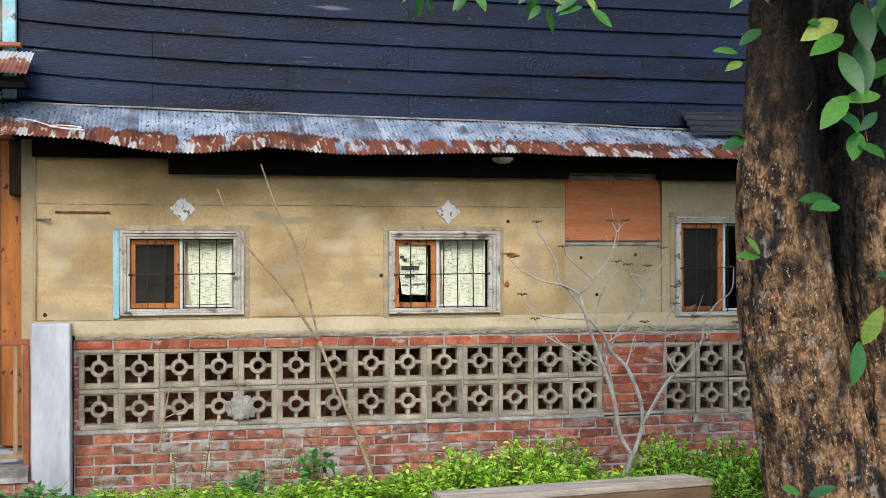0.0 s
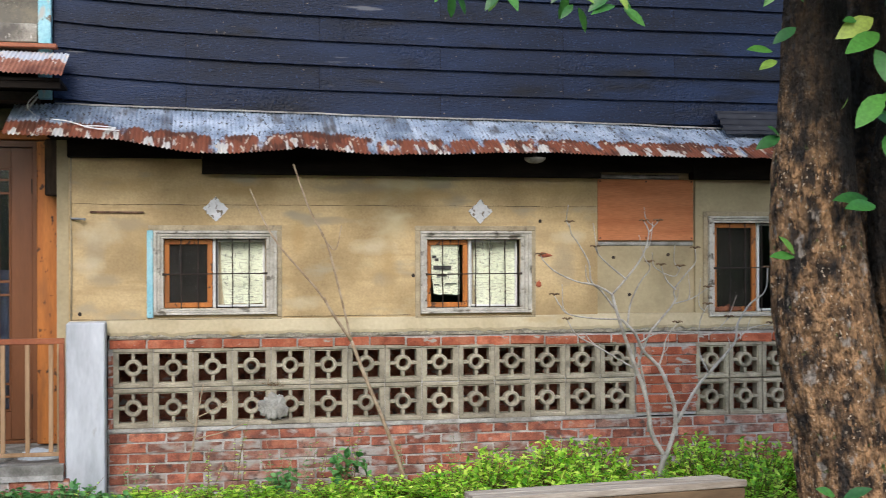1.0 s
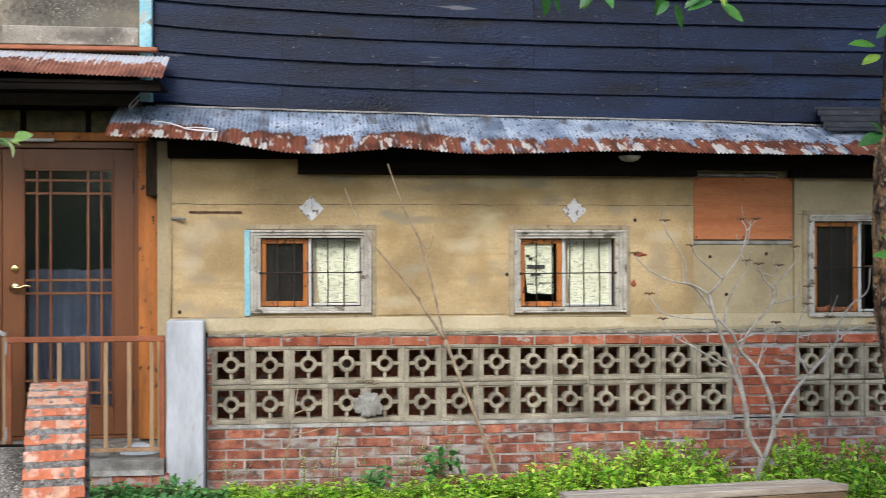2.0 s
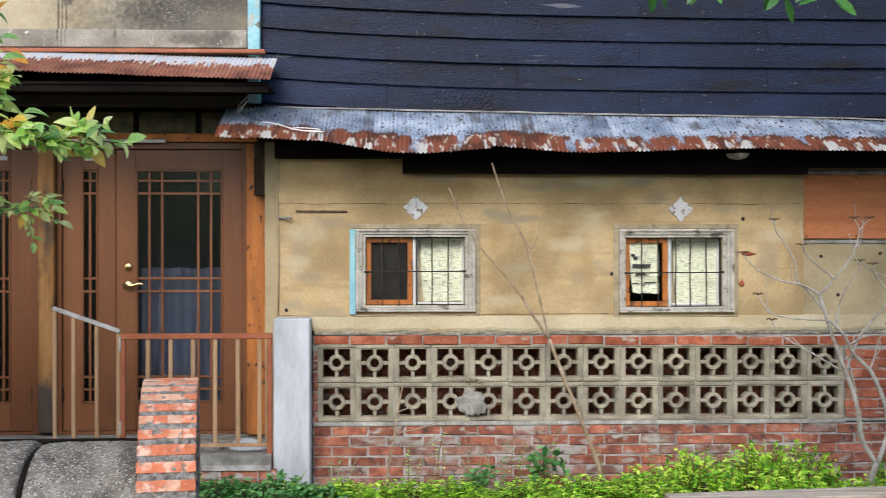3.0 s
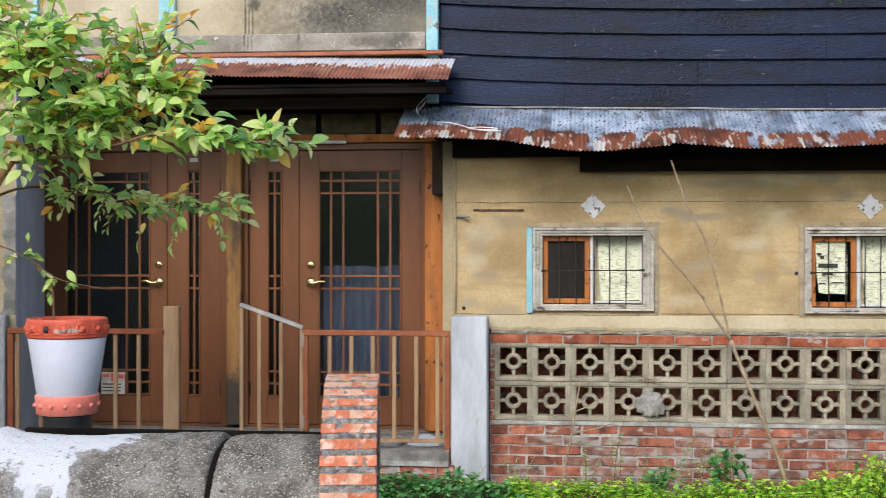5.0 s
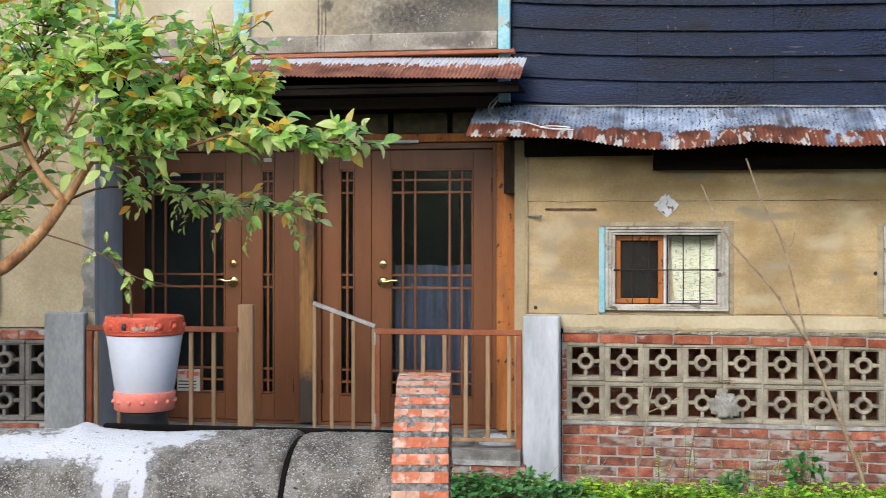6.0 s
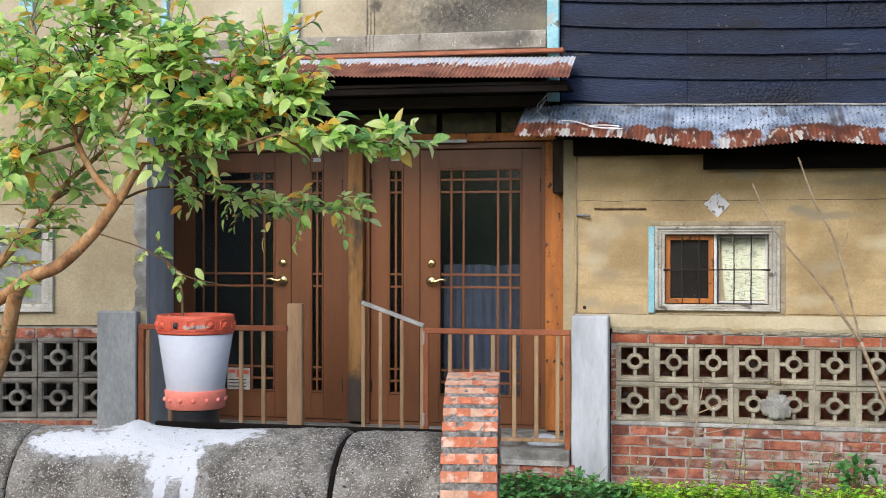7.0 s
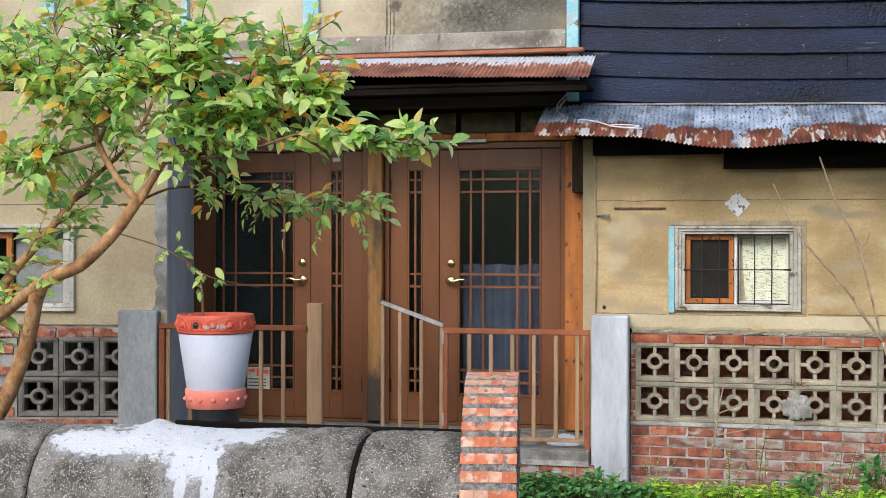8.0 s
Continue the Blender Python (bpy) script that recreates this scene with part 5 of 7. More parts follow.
# brick ring at the end of the barrel wall
RM = pose(-0.966, 5.5, 0, 0, 0, 8.0)
RR, RZ = 0.615, 0.468
ring = thing("brick_arch", (-0.966, 5.5, 0), "orange brick arch ring with thick gray mortar", "arch")
bm = bmesh.new()
prof = []
n = 120
outer, inner = [], []
for side in (-0.112, 0.112):
    o, i_ = [], []
    pts = [(-1, -0.05)] + [None] * (n + 1) + [(1, -0.05)]
    for k in range(n + 1):
        a = math.pi * k / n
        o.append(bm.verts.new((side, -math.cos(a) * (RR - 0.0035), RZ + math.sin(a) * (RR - 0.0035))))
        i_.append(bm.verts.new((side, -math.cos(a) * (RR - 0.20), RZ + math.sin(a) * (RR - 0.20))))
    o = [bm.verts.new((side, -(RR - 0.0035), -0.05)), *o, bm.verts.new((side, RR - 0.0035, -0.05))]
    i_ = [bm.verts.new((side, -(RR - 0.20), -0.05)), *i_, bm.verts.new((side, RR - 0.20, -0.05))]
    outer.append(o)
    inner.append(i_)
for k in range(len(outer[0]) - 1):
    bm.faces.new((outer[0][k], outer[0][k + 1], outer[1][k + 1], outer[1][k]))
    bm.faces.new((inner[1][k], inner[1][k + 1], inner[0][k + 1], inner[0][k]))
    bm.faces.new((outer[0][k + 1], outer[0][k], inner[0][k], inner[0][k + 1]))
    bm.faces.new((outer[1][k], outer[1][k + 1], inner[1][k + 1], inner[1][k]))
bmesh.ops.subdivide_edges(bm, edges=[e for e in bm.edges if abs(e.verts[0].co.x - e.verts[1].co.x) > 0.1], cuts=14, use_grid_fill=True)
rough_up(rough_up(bm, 0.008, 34), 0.006, 95)
bmesh.ops.transform(bm, matrix=RM, verts=bm.verts)
part("mortar_core", bm, ring_mortar, ring)
CUBES = [brick_mesh("ring_brick", 0.058, 0.11, 0.046, brick_buff if s > 4 else brick_orange, 40 + s) for s in range(7)]
random.seed(21)
for r in range(-5, 26):
    arc = 0.0765 * r
    for k in range(4):
        x = -0.0864 + 0.0576 * k
        if r < 0:
            y, z, a = -RR + 0.055, RZ + arc + 0.03, 0.0
        else:
            a = (arc + 0.03) / RR
            if a > math.pi:
                continue
            y, z = -math.cos(a) * (RR - 0.055), RZ + math.sin(a) * (RR - 0.055)
        ob = new("brick", random.choice(CUBES))
        ob.parent = ring
        ob.matrix_parent_inverse = home(ring).inverted()
        ob.matrix_basis = RM @ pose(x, y, z, -math.degrees(a) + random.uniform(-0.5, 0.5), random.uniform(-0.3, 0.3), random.uniform(-0.2, 0.2))

# planter on a black pedestal
PX, PY = -2.495, 5.98
pot = thing("planter", (PX, PY, 0), "white tapered planter with studded red bands on a black pedestal", "planter")
bm = lathe(bmesh.new(), [(0.143, 0.915), (0.146, 0.92), (0.190, 1.209), (0.186, 1.214), (0.17, 1.214), (0.13, 0.93)], (PX, PY), 40)
part("body", bm, pot_white, pot, smooth=True)
bm = lathe(bmesh.new(), [(0.189, 1.210), (0.193, 1.207), (0.195, 1.214), (0.196, 1.290), (0.194, 1.300), (0.184, 1.302), (0.176, 1.298), (0.172, 1.21)], (PX, PY), 40)
upper_band = part("upper_band", bm, pot_red, pot, "worn red rim band with scrolls and studs", smooth=True)
bm = lathe(bmesh.new(), [(0.145, 0.826), (0.150, 0.829), (0.154, 0.89), (0.156, 0.915), (0.152, 0.922), (0.140, 0.922)], (PX, PY), 40)
lower_band = part("lower_band", bm, pot_pink, pot, "faded coral band with studs", smooth=True)
for band, r, z, s, mat in ((upper_band, 0.191, 1.254, 0.018, pot_red), (lower_band, 0.153, 0.874, 0.012, pot_pink)):
    for k in range(14):
        a = math.tau * k / 14 + 0.1
        bm = bmesh.new()
        bmesh.ops.create_uvsphere(bm, u_segments=12, v_segments=8, radius=s)
        bmesh.ops.transform(bm, matrix=Matrix.Translation((PX + r * math.cos(a), PY + r * math.sin(a), z)), verts=bm.verts)
        part("stud", bm, black_plastic if band is upper_band and k == 10 else mat, band, smooth=True)
    if band is upper_band:
        for k in range(14):
            a0 = math.tau * k / 14 + 0.1
            m = Matrix.Translation((PX + 0.194 * math.cos(a0), PY + 0.194 * math.sin(a0), z))
            pts = [m @ Vector((-math.sin(a0) * 0.029 * math.cos(t), math.cos(a0) * 0.029 * math.cos(t), 0.029 * math.sin(t))) for t in np.linspace(0, math.tau, 15)]
            part("medallion", tube(bmesh.new(), pts, [0.004] * 15, 5, cap=False), pot_red, band, smooth=True)
        for k in range(14):
            a0 = math.tau * (k + 0.5) / 14 + 0.1
            pts = [(PX + 0.1975 * math.cos(a0 + 0.16 * math.sin(t)), PY + 0.1975 * math.sin(a0 + 0.16 * math.sin(t)), z + 0.026 * math.cos(t)) for t in np.linspace(0.3, 5.2, 12)]
            part("scroll", tube(bmesh.new(), pts, [0.0035] * 12, 5), pot_red, band, smooth=True)
part("soil", lathe(bmesh.new(), [(0.172, 1.262), (0.08, 1.275), (0.001, 1.28)], (PX, PY), 24), soil, pot)
part("pedestal", lathe(bmesh.new(), [(0.125, -0.05), (0.122, 0.74), (0.118, 0.80), (0.128, 0.836), (0.10, 0.84)], (PX, PY), 32), black_plastic, pot, "black plastic pedestal", smooth=True)

# ---- bench: a grey plank beam ----
BM = pose(2.045, 5.889, 0, 0, 0, 6.4)
bench = thing("bench", (2.045, 5.90, 0), "weathered gray plank bench with brown sides", "bench")


def bench_part(name, bm, mat):
    bmesh.ops.transform(bm, matrix=BM, verts=bm.verts)
    return part(name, bm, mat, bench)


for k in range(4):
    bm = boxes((-0.70, 0.785 - 0.004 * (k % 2) - 0.018 * k, 0.002 + k * 0.049, 0.047 + k * 0.049, 0.425, 0.46), bevel=0.004)
    bench_part("plank", rough_up(bm, 0.003, 9), plank_gray)
bench_part("side_board", rough_up(boxes((-0.69, 0.775, 0.004, 0.035, 0.255, 0.423), bevel=0.005), 0.002, 8), bench_brown)
bench_part("side_board", rough_up(boxes((-0.69, 0.715, 0.165, 0.193, 0.255, 0.423), bevel=0.005), 0.002, 8), bench_brown)
bench_part("end_board", boxes((0.68, 0.71, 0.036, 0.164, 0.255, 0.423), bevel=0.004), bench_brown)
for x in (-0.6, 0.55):
    bench_part("leg", boxes((x, x + 0.09, 0.037, 0.163, -0.03, 0.30), bevel=0.006), bench_brown)


# ---- trees and shrubs ----
def branch(parent, name, points, r0, r1, mat, steps=4, sides=8, wobble=0.08):
    p = smooth_path(points, steps)
    return part(name, tube(bmesh.new(), p, taper(len(p), r0, r1), sides, wobble), mat, parent, smooth=True), p


def spray(bm, stems, path, rs, n, length, width, spread=0.25, from_t=0.2, twig=0.25, droop=0.2, up=0.35, leaves=7):
    """Side twigs along a path, with leaves in loose pairs."""
    for k in range(n):
        t = from_t + (1 - from_t) * (k + rs.random()) / n
        i = min(int(t * (len(path) - 1)), len(path) - 2)
        p = path[i].lerp(path[i + 1], rs.random())
        d = Vector((rs.gauss(0, 1), rs.gauss(0, 0.8), rs.gauss(0, 0.55) + up))
        along = (path[i + 1] - path[i]).normalized()
        d = (d.normalized() + along * 0.7).normalized()
        ln = twig * rs.uniform(0.5, 1.3)
        q = [p, p + d * ln * 0.5 + Vector((0, 0, rs.uniform(-0.02, 0.03))), p + d * ln + Vector((0, 0, -droop * ln))]
        tube(stems, q, [0.004, 0.003, 0.0015], 4, cap=False)
        m = max(3, int(leaves * rs.uniform(0.7, 1.3)))
        for j in range(m):
            s = 0.25 + 0.75 * j / (m - 1)
            a = q[0].lerp(q[1], s * 2) if s < 0.5 else q[1].lerp(q[2], s * 2 - 1)
            side = d.cross(Vector((0, 0, 1))).normalized() * (1 if j % 2 else -1)
            if j == m - 1:
                side = d
            out = (side + d * rs.uniform(0.3, 0.9) + Vector((rs.gauss(0, 0.35), rs.gauss(0, 0.35), rs.gauss(-0.15, 0.45)))).normalized()
            nr = Vector((rs.gauss(0, 0.7), rs.gauss(-0.45, 0.7), 1)).normalized()
            sz = rs.uniform(0.5, 1.3)
            leaf(bm, a, out, nr, length * sz, width * sz, rs.uniform(0.15, 0.8), rs.uniform(0.05, 0.55))


rs = random.Random(4)
guava = thing("guava_tree", (-3.7, 5.9, 0), "small tree with smooth orange-brown limbs and yellowing leaves", "tree")
limbs = [
    ("trunk", [(-3.84, 6.02, -0.05), (-3.80, 5.98, 0.4), (-3.73, 5.93, 0.70), (-3.63, 5.90, 0.86), (-3.49, 5.85, 1.13), (-3.34, 5.74, 1.45), (-3.14, 5.76, 1.55), (-2.96, 5.79, 1.72), (-2.84, 5.81, 1.89)], 0.050, 0.028),
    ("limb", [(-2.84, 5.81, 1.87), (-2.96, 5.79, 2.01), (-3.04, 5.77, 2.17), (-3.08, 5.76, 2.35), (-3.25, 5.83, 2.57), (-3.38, 5.90, 2.82)], 0.021, 0.006),
    ("limb", [(-2.84, 5.81, 1.87), (-2.72, 5.84, 2.07), (-2.52, 5.68, 2.16), (-2.30, 5.63, 2.25), (-2.08, 5.67, 2.37), (-1.93, 5.71, 2.60)], 0.021, 0.005),
    ("limb", [(-2.52, 5.68, 2.16), (-2.24, 5.64, 2.20), (-1.97, 5.61, 2.32), (-1.80, 5.66, 2.40)], 0.010, 0.003),
    ("limb", [(-2.72, 5.84, 2.07), (-2.24, 5.64, 2.10), (-1.81, 5.53, 2.19), (-1.52, 5.49, 2.13), (-1.26, 5.55, 2.13)], 0.010, 0.002),
    ("limb", [(-2.84, 5.81, 1.88), (-2.72, 6.05, 1.96), (-2.34, 6.13, 1.93), (-2.05, 6.09, 1.86), (-1.67, 6.07, 1.86)], 0.008, 0.002),
    ("limb", [(-3.78, 5.98, 1.24), (-3.74, 6.05, 1.45), (-3.60, 6.16, 1.67), (-3.50, 6.28, 1.86), (-3.38, 6.31, 2.01), (-3.13, 6.36, 2.26), (-2.95, 6.41, 2.70)], 0.032, 0.006),
    ("limb", [(-3.34, 5.72, 1.45), (-3.70, 5.93, 1.28), (-3.99, 6.07, 1.14), (-4.2, 6.1, 0.7), (-4.25, 6.1, -0.05)], 0.032, 0.042),
    ("limb", [(-2.96, 5.79, 1.72), (-2.72, 5.84, 1.64), (-2.58, 5.87, 1.55), (-2.48, 5.89, 1.49), (-2.24, 5.94, 1.44)], 0.0045, 0.0015),
    ("limb", [(-3.08, 5.76, 2.35), (-3.25, 5.73, 2.41), (-3.47, 5.68, 2.55), (-3.75, 5.62, 2.72)], 0.011, 0.004),
    ("limb", [(-3.04, 5.77, 2.17), (-3.31, 5.71, 2.09), (-3.58, 5.65, 1.98)], 0.010, 0.004),
    ("limb", [(-3.08, 5.76, 2.35), (-2.88, 5.60, 2.61), (-2.72, 5.53, 2.81), (-2.70, 5.54, 3.05)], 0.012, 0.004),
    ("limb", [(-3.04, 5.77, 2.17), (-2.86, 5.62, 2.35), (-2.56, 5.50, 2.45), (-2.36, 5.5, 2.62)], 0.010, 0.004),
    # unseen limbs to the left, added to shade the neighbouring wall
    ("limb", [(-3.75, 5.62, 2.72), (-4.1, 5.45, 2.86), (-4.4, 5.2, 3.0), (-4.7, 4.9, 3.1)], 0.010, 0.004),
    ("limb", [(-3.75, 5.62, 2.72), (-4.2, 5.7, 2.75), (-4.7, 5.6, 2.7)], 0.010, 0.004),
]
crown, stems = bmesh.new(), bmesh.new()
sprays = {1: (56, 0.30), 2: (100, 0.27), 3: (60, 0.17), 4: (32, 0.12), 5: (40, 0.15), 6: (50, 0.30), 8: (4, 0.07), 7: (24, 0.16), 9: (76, 0.30), 10: (34, 0.22), 11: (84, 0.28), 12: (88, 0.26), 13: (60, 0.32), 14: (40, 0.32)}
for i, (name, pts, r0, r1) in enumerate(limbs):
    _, p = branch(guava, name, pts, r0, r1, bark_smooth if r0 > 0.012 else twig_brown, 4, 10)
    if i in sprays:
        n, tw = sprays[i]
        spray(crown, stems, p, rs, n, {8: 0.042, 5: 0.066}.get(i, 0.082), {8: 0.02, 5: 0.034}.get(i, 0.044), from_t={1: 0.42, 2: 0.28, 4: 0.3, 5: 0.25, 7: 0.0, 10: 0.25}.get(i, 0.12), twig=tw, up=0.1 if i in (4, 5, 8) else 0.3, leaves=8)
tagged(part("twig", stems, twig_brown, guava), kind="stuff")
tagged(part("crown", crown, leaf_guava, guava, "loose crown of green and yellow leaves", smooth=True), kind="stuff")

# a thin shoot in the planter
shoot = thing("planter_shoot", (PX - 0.07, PY, 1.27), "withered shoot with a few leaves in the planter", "plant")
_, p = branch(shoot, "stem", [(PX - 0.07, PY, 1.27), (PX - 0.075, PY, 1.41), (PX - 0.10, PY, 1.50), (PX - 0.16, PY - 0.02, 1.60), (PX - 0.2, PY - 0.04, 1.70)], 0.008, 0.003, twig_brown, 4, 6)
bm = bmesh.new()
leaf(bm, Vector((PX - 0.09, PY, 1.42)), Vector((0.1, -0.2, -1)), Vector((0, -1, 0.1)), 0.06, 0.028)
leaf(bm, Vector((PX + 0.0, PY, 1.54)), Vector((0.5, -0.2, -0.6)), Vector((0, -1, 0.4)), 0.08, 0.04)
for k in range(7):
    leaf(bm, Vector(p[min(len(p) - 1, 9 + k)]), Vector((rs.gauss(0, 1), rs.gauss(0, 0.5), rs.gauss(0, 0.6))), Vector((0, -0.6, 1)), 0.055, 0.026)
part("leaves", bm, leaf_guava, shoot, smooth=True)

# big tree with two rough trunks
big = thing("shade_tree", (3.1, 5.37, 0), "large tree with two rough dark brown trunks", "tree")
p1 = smooth_path([(3.22, 5.40, -0.1), (3.17, 5.38, 0.2), (3.075, 5.37, 0.68), (3.005, 5.37, 0.97), (2.925, 5.37, 1.34), (2.885, 5.37, 1.66), (2.872, 5.37, 2.0), (2.878, 5.37, 2.3), (2.882, 5.37, 2.84), (2.90, 5.36, 3.3), (2.95, 5.4, 3.9)], 34)
r1 = list(np.interp([q.z for q in p1], [-0.1, 0.48, 0.97, 1.34, 1.66, 2.0, 2.24, 2.56, 2.83, 3.9], [0.31, 0.285, 0.258, 0.233, 0.209, 0.195, 0.170, 0.152, 0.145, 0.10]))
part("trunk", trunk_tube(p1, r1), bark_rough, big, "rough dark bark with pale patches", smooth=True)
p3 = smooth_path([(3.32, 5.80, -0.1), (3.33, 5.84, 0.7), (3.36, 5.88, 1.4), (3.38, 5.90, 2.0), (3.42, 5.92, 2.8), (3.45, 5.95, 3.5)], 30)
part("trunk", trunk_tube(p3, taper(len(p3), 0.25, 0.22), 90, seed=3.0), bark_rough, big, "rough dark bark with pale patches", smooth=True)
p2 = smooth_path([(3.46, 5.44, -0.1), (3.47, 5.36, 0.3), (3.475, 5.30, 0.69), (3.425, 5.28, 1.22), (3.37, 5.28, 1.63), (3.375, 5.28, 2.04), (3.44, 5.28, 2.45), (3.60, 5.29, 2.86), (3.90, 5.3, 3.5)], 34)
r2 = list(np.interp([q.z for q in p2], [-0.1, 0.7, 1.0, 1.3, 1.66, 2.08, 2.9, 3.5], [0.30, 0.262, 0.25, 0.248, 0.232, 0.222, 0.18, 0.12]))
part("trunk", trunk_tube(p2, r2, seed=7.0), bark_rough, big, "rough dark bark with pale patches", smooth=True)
tw, lv = bmesh.new(), bmesh.new()
rs = random.Random(9)


def whorl(at, n, length, down=0.5):
    at = Vector(at)
    for k in range(n):
        a = math.tau * (k + rs.random() * 0.6) / n
        d = Vector((math.cos(a), math.sin(a) * 0.7 - 0.35, -down + rs.gauss(0, 0.35)))
        sz = rs.uniform(0.7, 1.15)
        leaf(lv, at + d * 0.02, d, Vector((rs.gauss(0, 0.3), -0.8, 0.7)), length * sz, length * 0.36 * sz, 0.2, 0.2)


def twig(points, r=0.008):
    p = smooth_path(points, 4)
    tube(tw, p, taper(len(p), r, 0.003), 6)
    return p


twig([(2.90, 5.36, 3.3), (3.02, 5.05, 3.05), (3.03, 4.90, 2.75), (3.00, 4.86, 2.64)])
for at, n, ln in (((3.14, 4.84, 2.74), 6, 0.22), ((3.20, 4.86, 2.50), 5, 0.20), ((2.93, 4.90, 2.86), 6, 0.20), ((3.24, 4.9, 2.85), 8, 0.24), ((3.05, 4.95, 2.92), 8, 0.22)):
    whorl(at, n, ln)
# large leaves hanging before the trunks: foot and tip of each (x, z)
HANGING = [(2.89, 2.65, 2.70, 2.56), (2.90, 2.58, 2.70, 2.49), (2.95, 2.72, 2.92, 2.50), (3.02, 2.65, 3.09, 2.53), (2.99, 2.57, 2.99, 2.34), (2.88, 2.51, 2.91, 2.32), (3.06, 2.32, 2.86, 2.30), (2.88, 2.31, 2.71, 2.17),
           (2.92, 2.26, 2.91, 2.16), (3.06, 2.25, 2.96, 2.17), (2.95, 2.16, 2.87, 2.04), (2.93, 2.11, 2.97, 2.05), (2.81, 2.64, 2.73, 2.63), (2.88, 1.84, 2.70, 1.84), (2.88, 2.23, 2.85, 2.18), (2.48, 2.58, 2.36, 2.51)]
for k, (xa, za, xb, zb) in enumerate(HANGING):
    d = Vector((xb - xa, -0.04 - 0.05 * (k % 3), zb - za))
    leaf(lv, Vector((xa, 4.88 - 0.03 * (k % 4), za)), d, Vector((rs.gauss(0, 0.25), -0.9, 0.35 + 0.4 * rs.random())), d.length, d.length * rs.uniform(0.36, 0.48), 0.18, 0.12)
twig([(3.00, 4.86, 2.66), (2.98, 4.87, 2.5), (2.99, 4.87, 2.34), (3.02, 4.86, 2.12)], 0.005)
twig([(3.14, 4.84, 2.72), (3.13, 4.85, 2.5), (3.10, 4.84, 2.32)], 0.005)
twig([(2.88, 5.30, 3.2), (2.60, 5.0, 3.05), (2.2, 5.05, 2.98), (1.82, 5.10, 2.83), (1.60, 5.15, 2.80), (1.33, 5.21, 2.81), (1.10, 5.26, 2.79)], 0.012)
for at, n, ln in (((1.12, 5.26, 2.79), 4, 0.10), ((1.33, 5.21, 2.79), 4, 0.12), ((1.60, 5.15, 2.79), 4, 0.12), ((1.64, 5.16, 2.73), 2, 0.12), ((1.80, 5.10, 2.77), 3, 0.13), ((1.82, 5.11, 2.71), 3, 0.12), ((2.45, 4.98, 2.92), 4, 0.16), ((2.52, 4.96, 2.82), 3, 0.13)):
    whorl(at, n, ln, 0.9)
for at, d, ln in (((2.56, 5.16, 2.54), (-1, -0.3, 0.1), 0.14), ((2.58, 5.16, 2.50), (-0.8, -0.4, -0.3), 0.12), ((2.60, 5.17, 2.16), (-0.8, -0.3, -0.3), 0.15), ((2.60, 5.17, 2.16), (-0.6, -0.4, 0.4), 0.10),
                  ((2.66, 5.15, 1.62), (-0.9, -0.2, 0.1), 0.13), ((2.66, 5.15, 1.63), (-0.7, -0.3, 0.8), 0.12), ((2.98, 5.08, 1.88), (-1, -0.2, 0.05), 0.18), ((3.10, 5.06, 1.24), (-0.3, -0.4, -0.8), 0.22), ((3.12, 5.06, 1.22), (0.2, -0.4, 0.8), 0.20),
                  ((2.80, 5.05, 0.56), (-0.8, -0.3, 0.4), 0.12), ((2.84, 5.05, 0.55), (0.6, -0.5, 0.4), 0.13), ((3.3, 5.03, 1.40), (0.5, -0.5, -0.3), 0.20), ((3.3, 5.03, 1.44), (-0.6, -0.4, 0.3), 0.14), ((3.28, 5.03, 1.52), (-0.8, -0.4, 0.2), 0.15), ((2.86, 5.10, 2.28), (0.2, -0.5, 0.5), 0.07), ((3.3, 5.03, 1.1), (0.3, -0.5, 0.7), 0.18)):
    leaf(lv, Vector(at), Vector(d), Vector((rs.gauss(0, 0.2), -0.8, 0.7)), ln, ln * 0.40, 0.2, 0.15)
tagged(part("twig", tw, twig_brown, big), kind="stuff")
# the crown over the trunks, above the view, added to shade them
rs = random.Random(17)
top, wood = bmesh.new(), []
for start, ends in (((2.93, 5.39, 3.5), ((2.85, 4.4, 3.5), (3.0, 4.2, 4.2), (3.1, 5.0, 4.6), (3.1, 4.1, 3.35))), ((3.92, 5.3, 3.4), ((3.9, 4.2, 3.7), (4.9, 4.8, 4.1), (4.6, 6.1, 4.3), (4.0, 5.2, 4.9), (3.4, 4.5, 3.5), (3.6, 4.0, 3.3)))):
    for end in ends:
        s, e = Vector(start), Vector(end)
        _, p = branch(big, "limb", [s - Vector((0, 0, 0.15)), s.lerp(e, 0.5) + Vector((0, 0, 0.12)), e], 0.06, 0.02, bark_rough, 5, 10, 0.15)
        for k in range(26):
            q = p[rs.randrange(len(p) // 3, len(p))] + Vector((rs.gauss(0, 0.26), rs.gauss(0, 0.26), rs.gauss(0.08, 0.16)))
            q.z, q.x = max(q.z, 3.0), max(q.x, 2.62)
            for j in range(5):
                a = math.tau * (j + rs.random() * 0.5) / 5
                ln = rs.uniform(0.15, 0.25)
                leaf(top, q, Vector((math.cos(a), math.sin(a), rs.gauss(-0.25, 0.3))), Vector((rs.gauss(0, 0.3), rs.gauss(0, 0.3), 1)), ln, ln * 0.36, 0.2, 0.2)
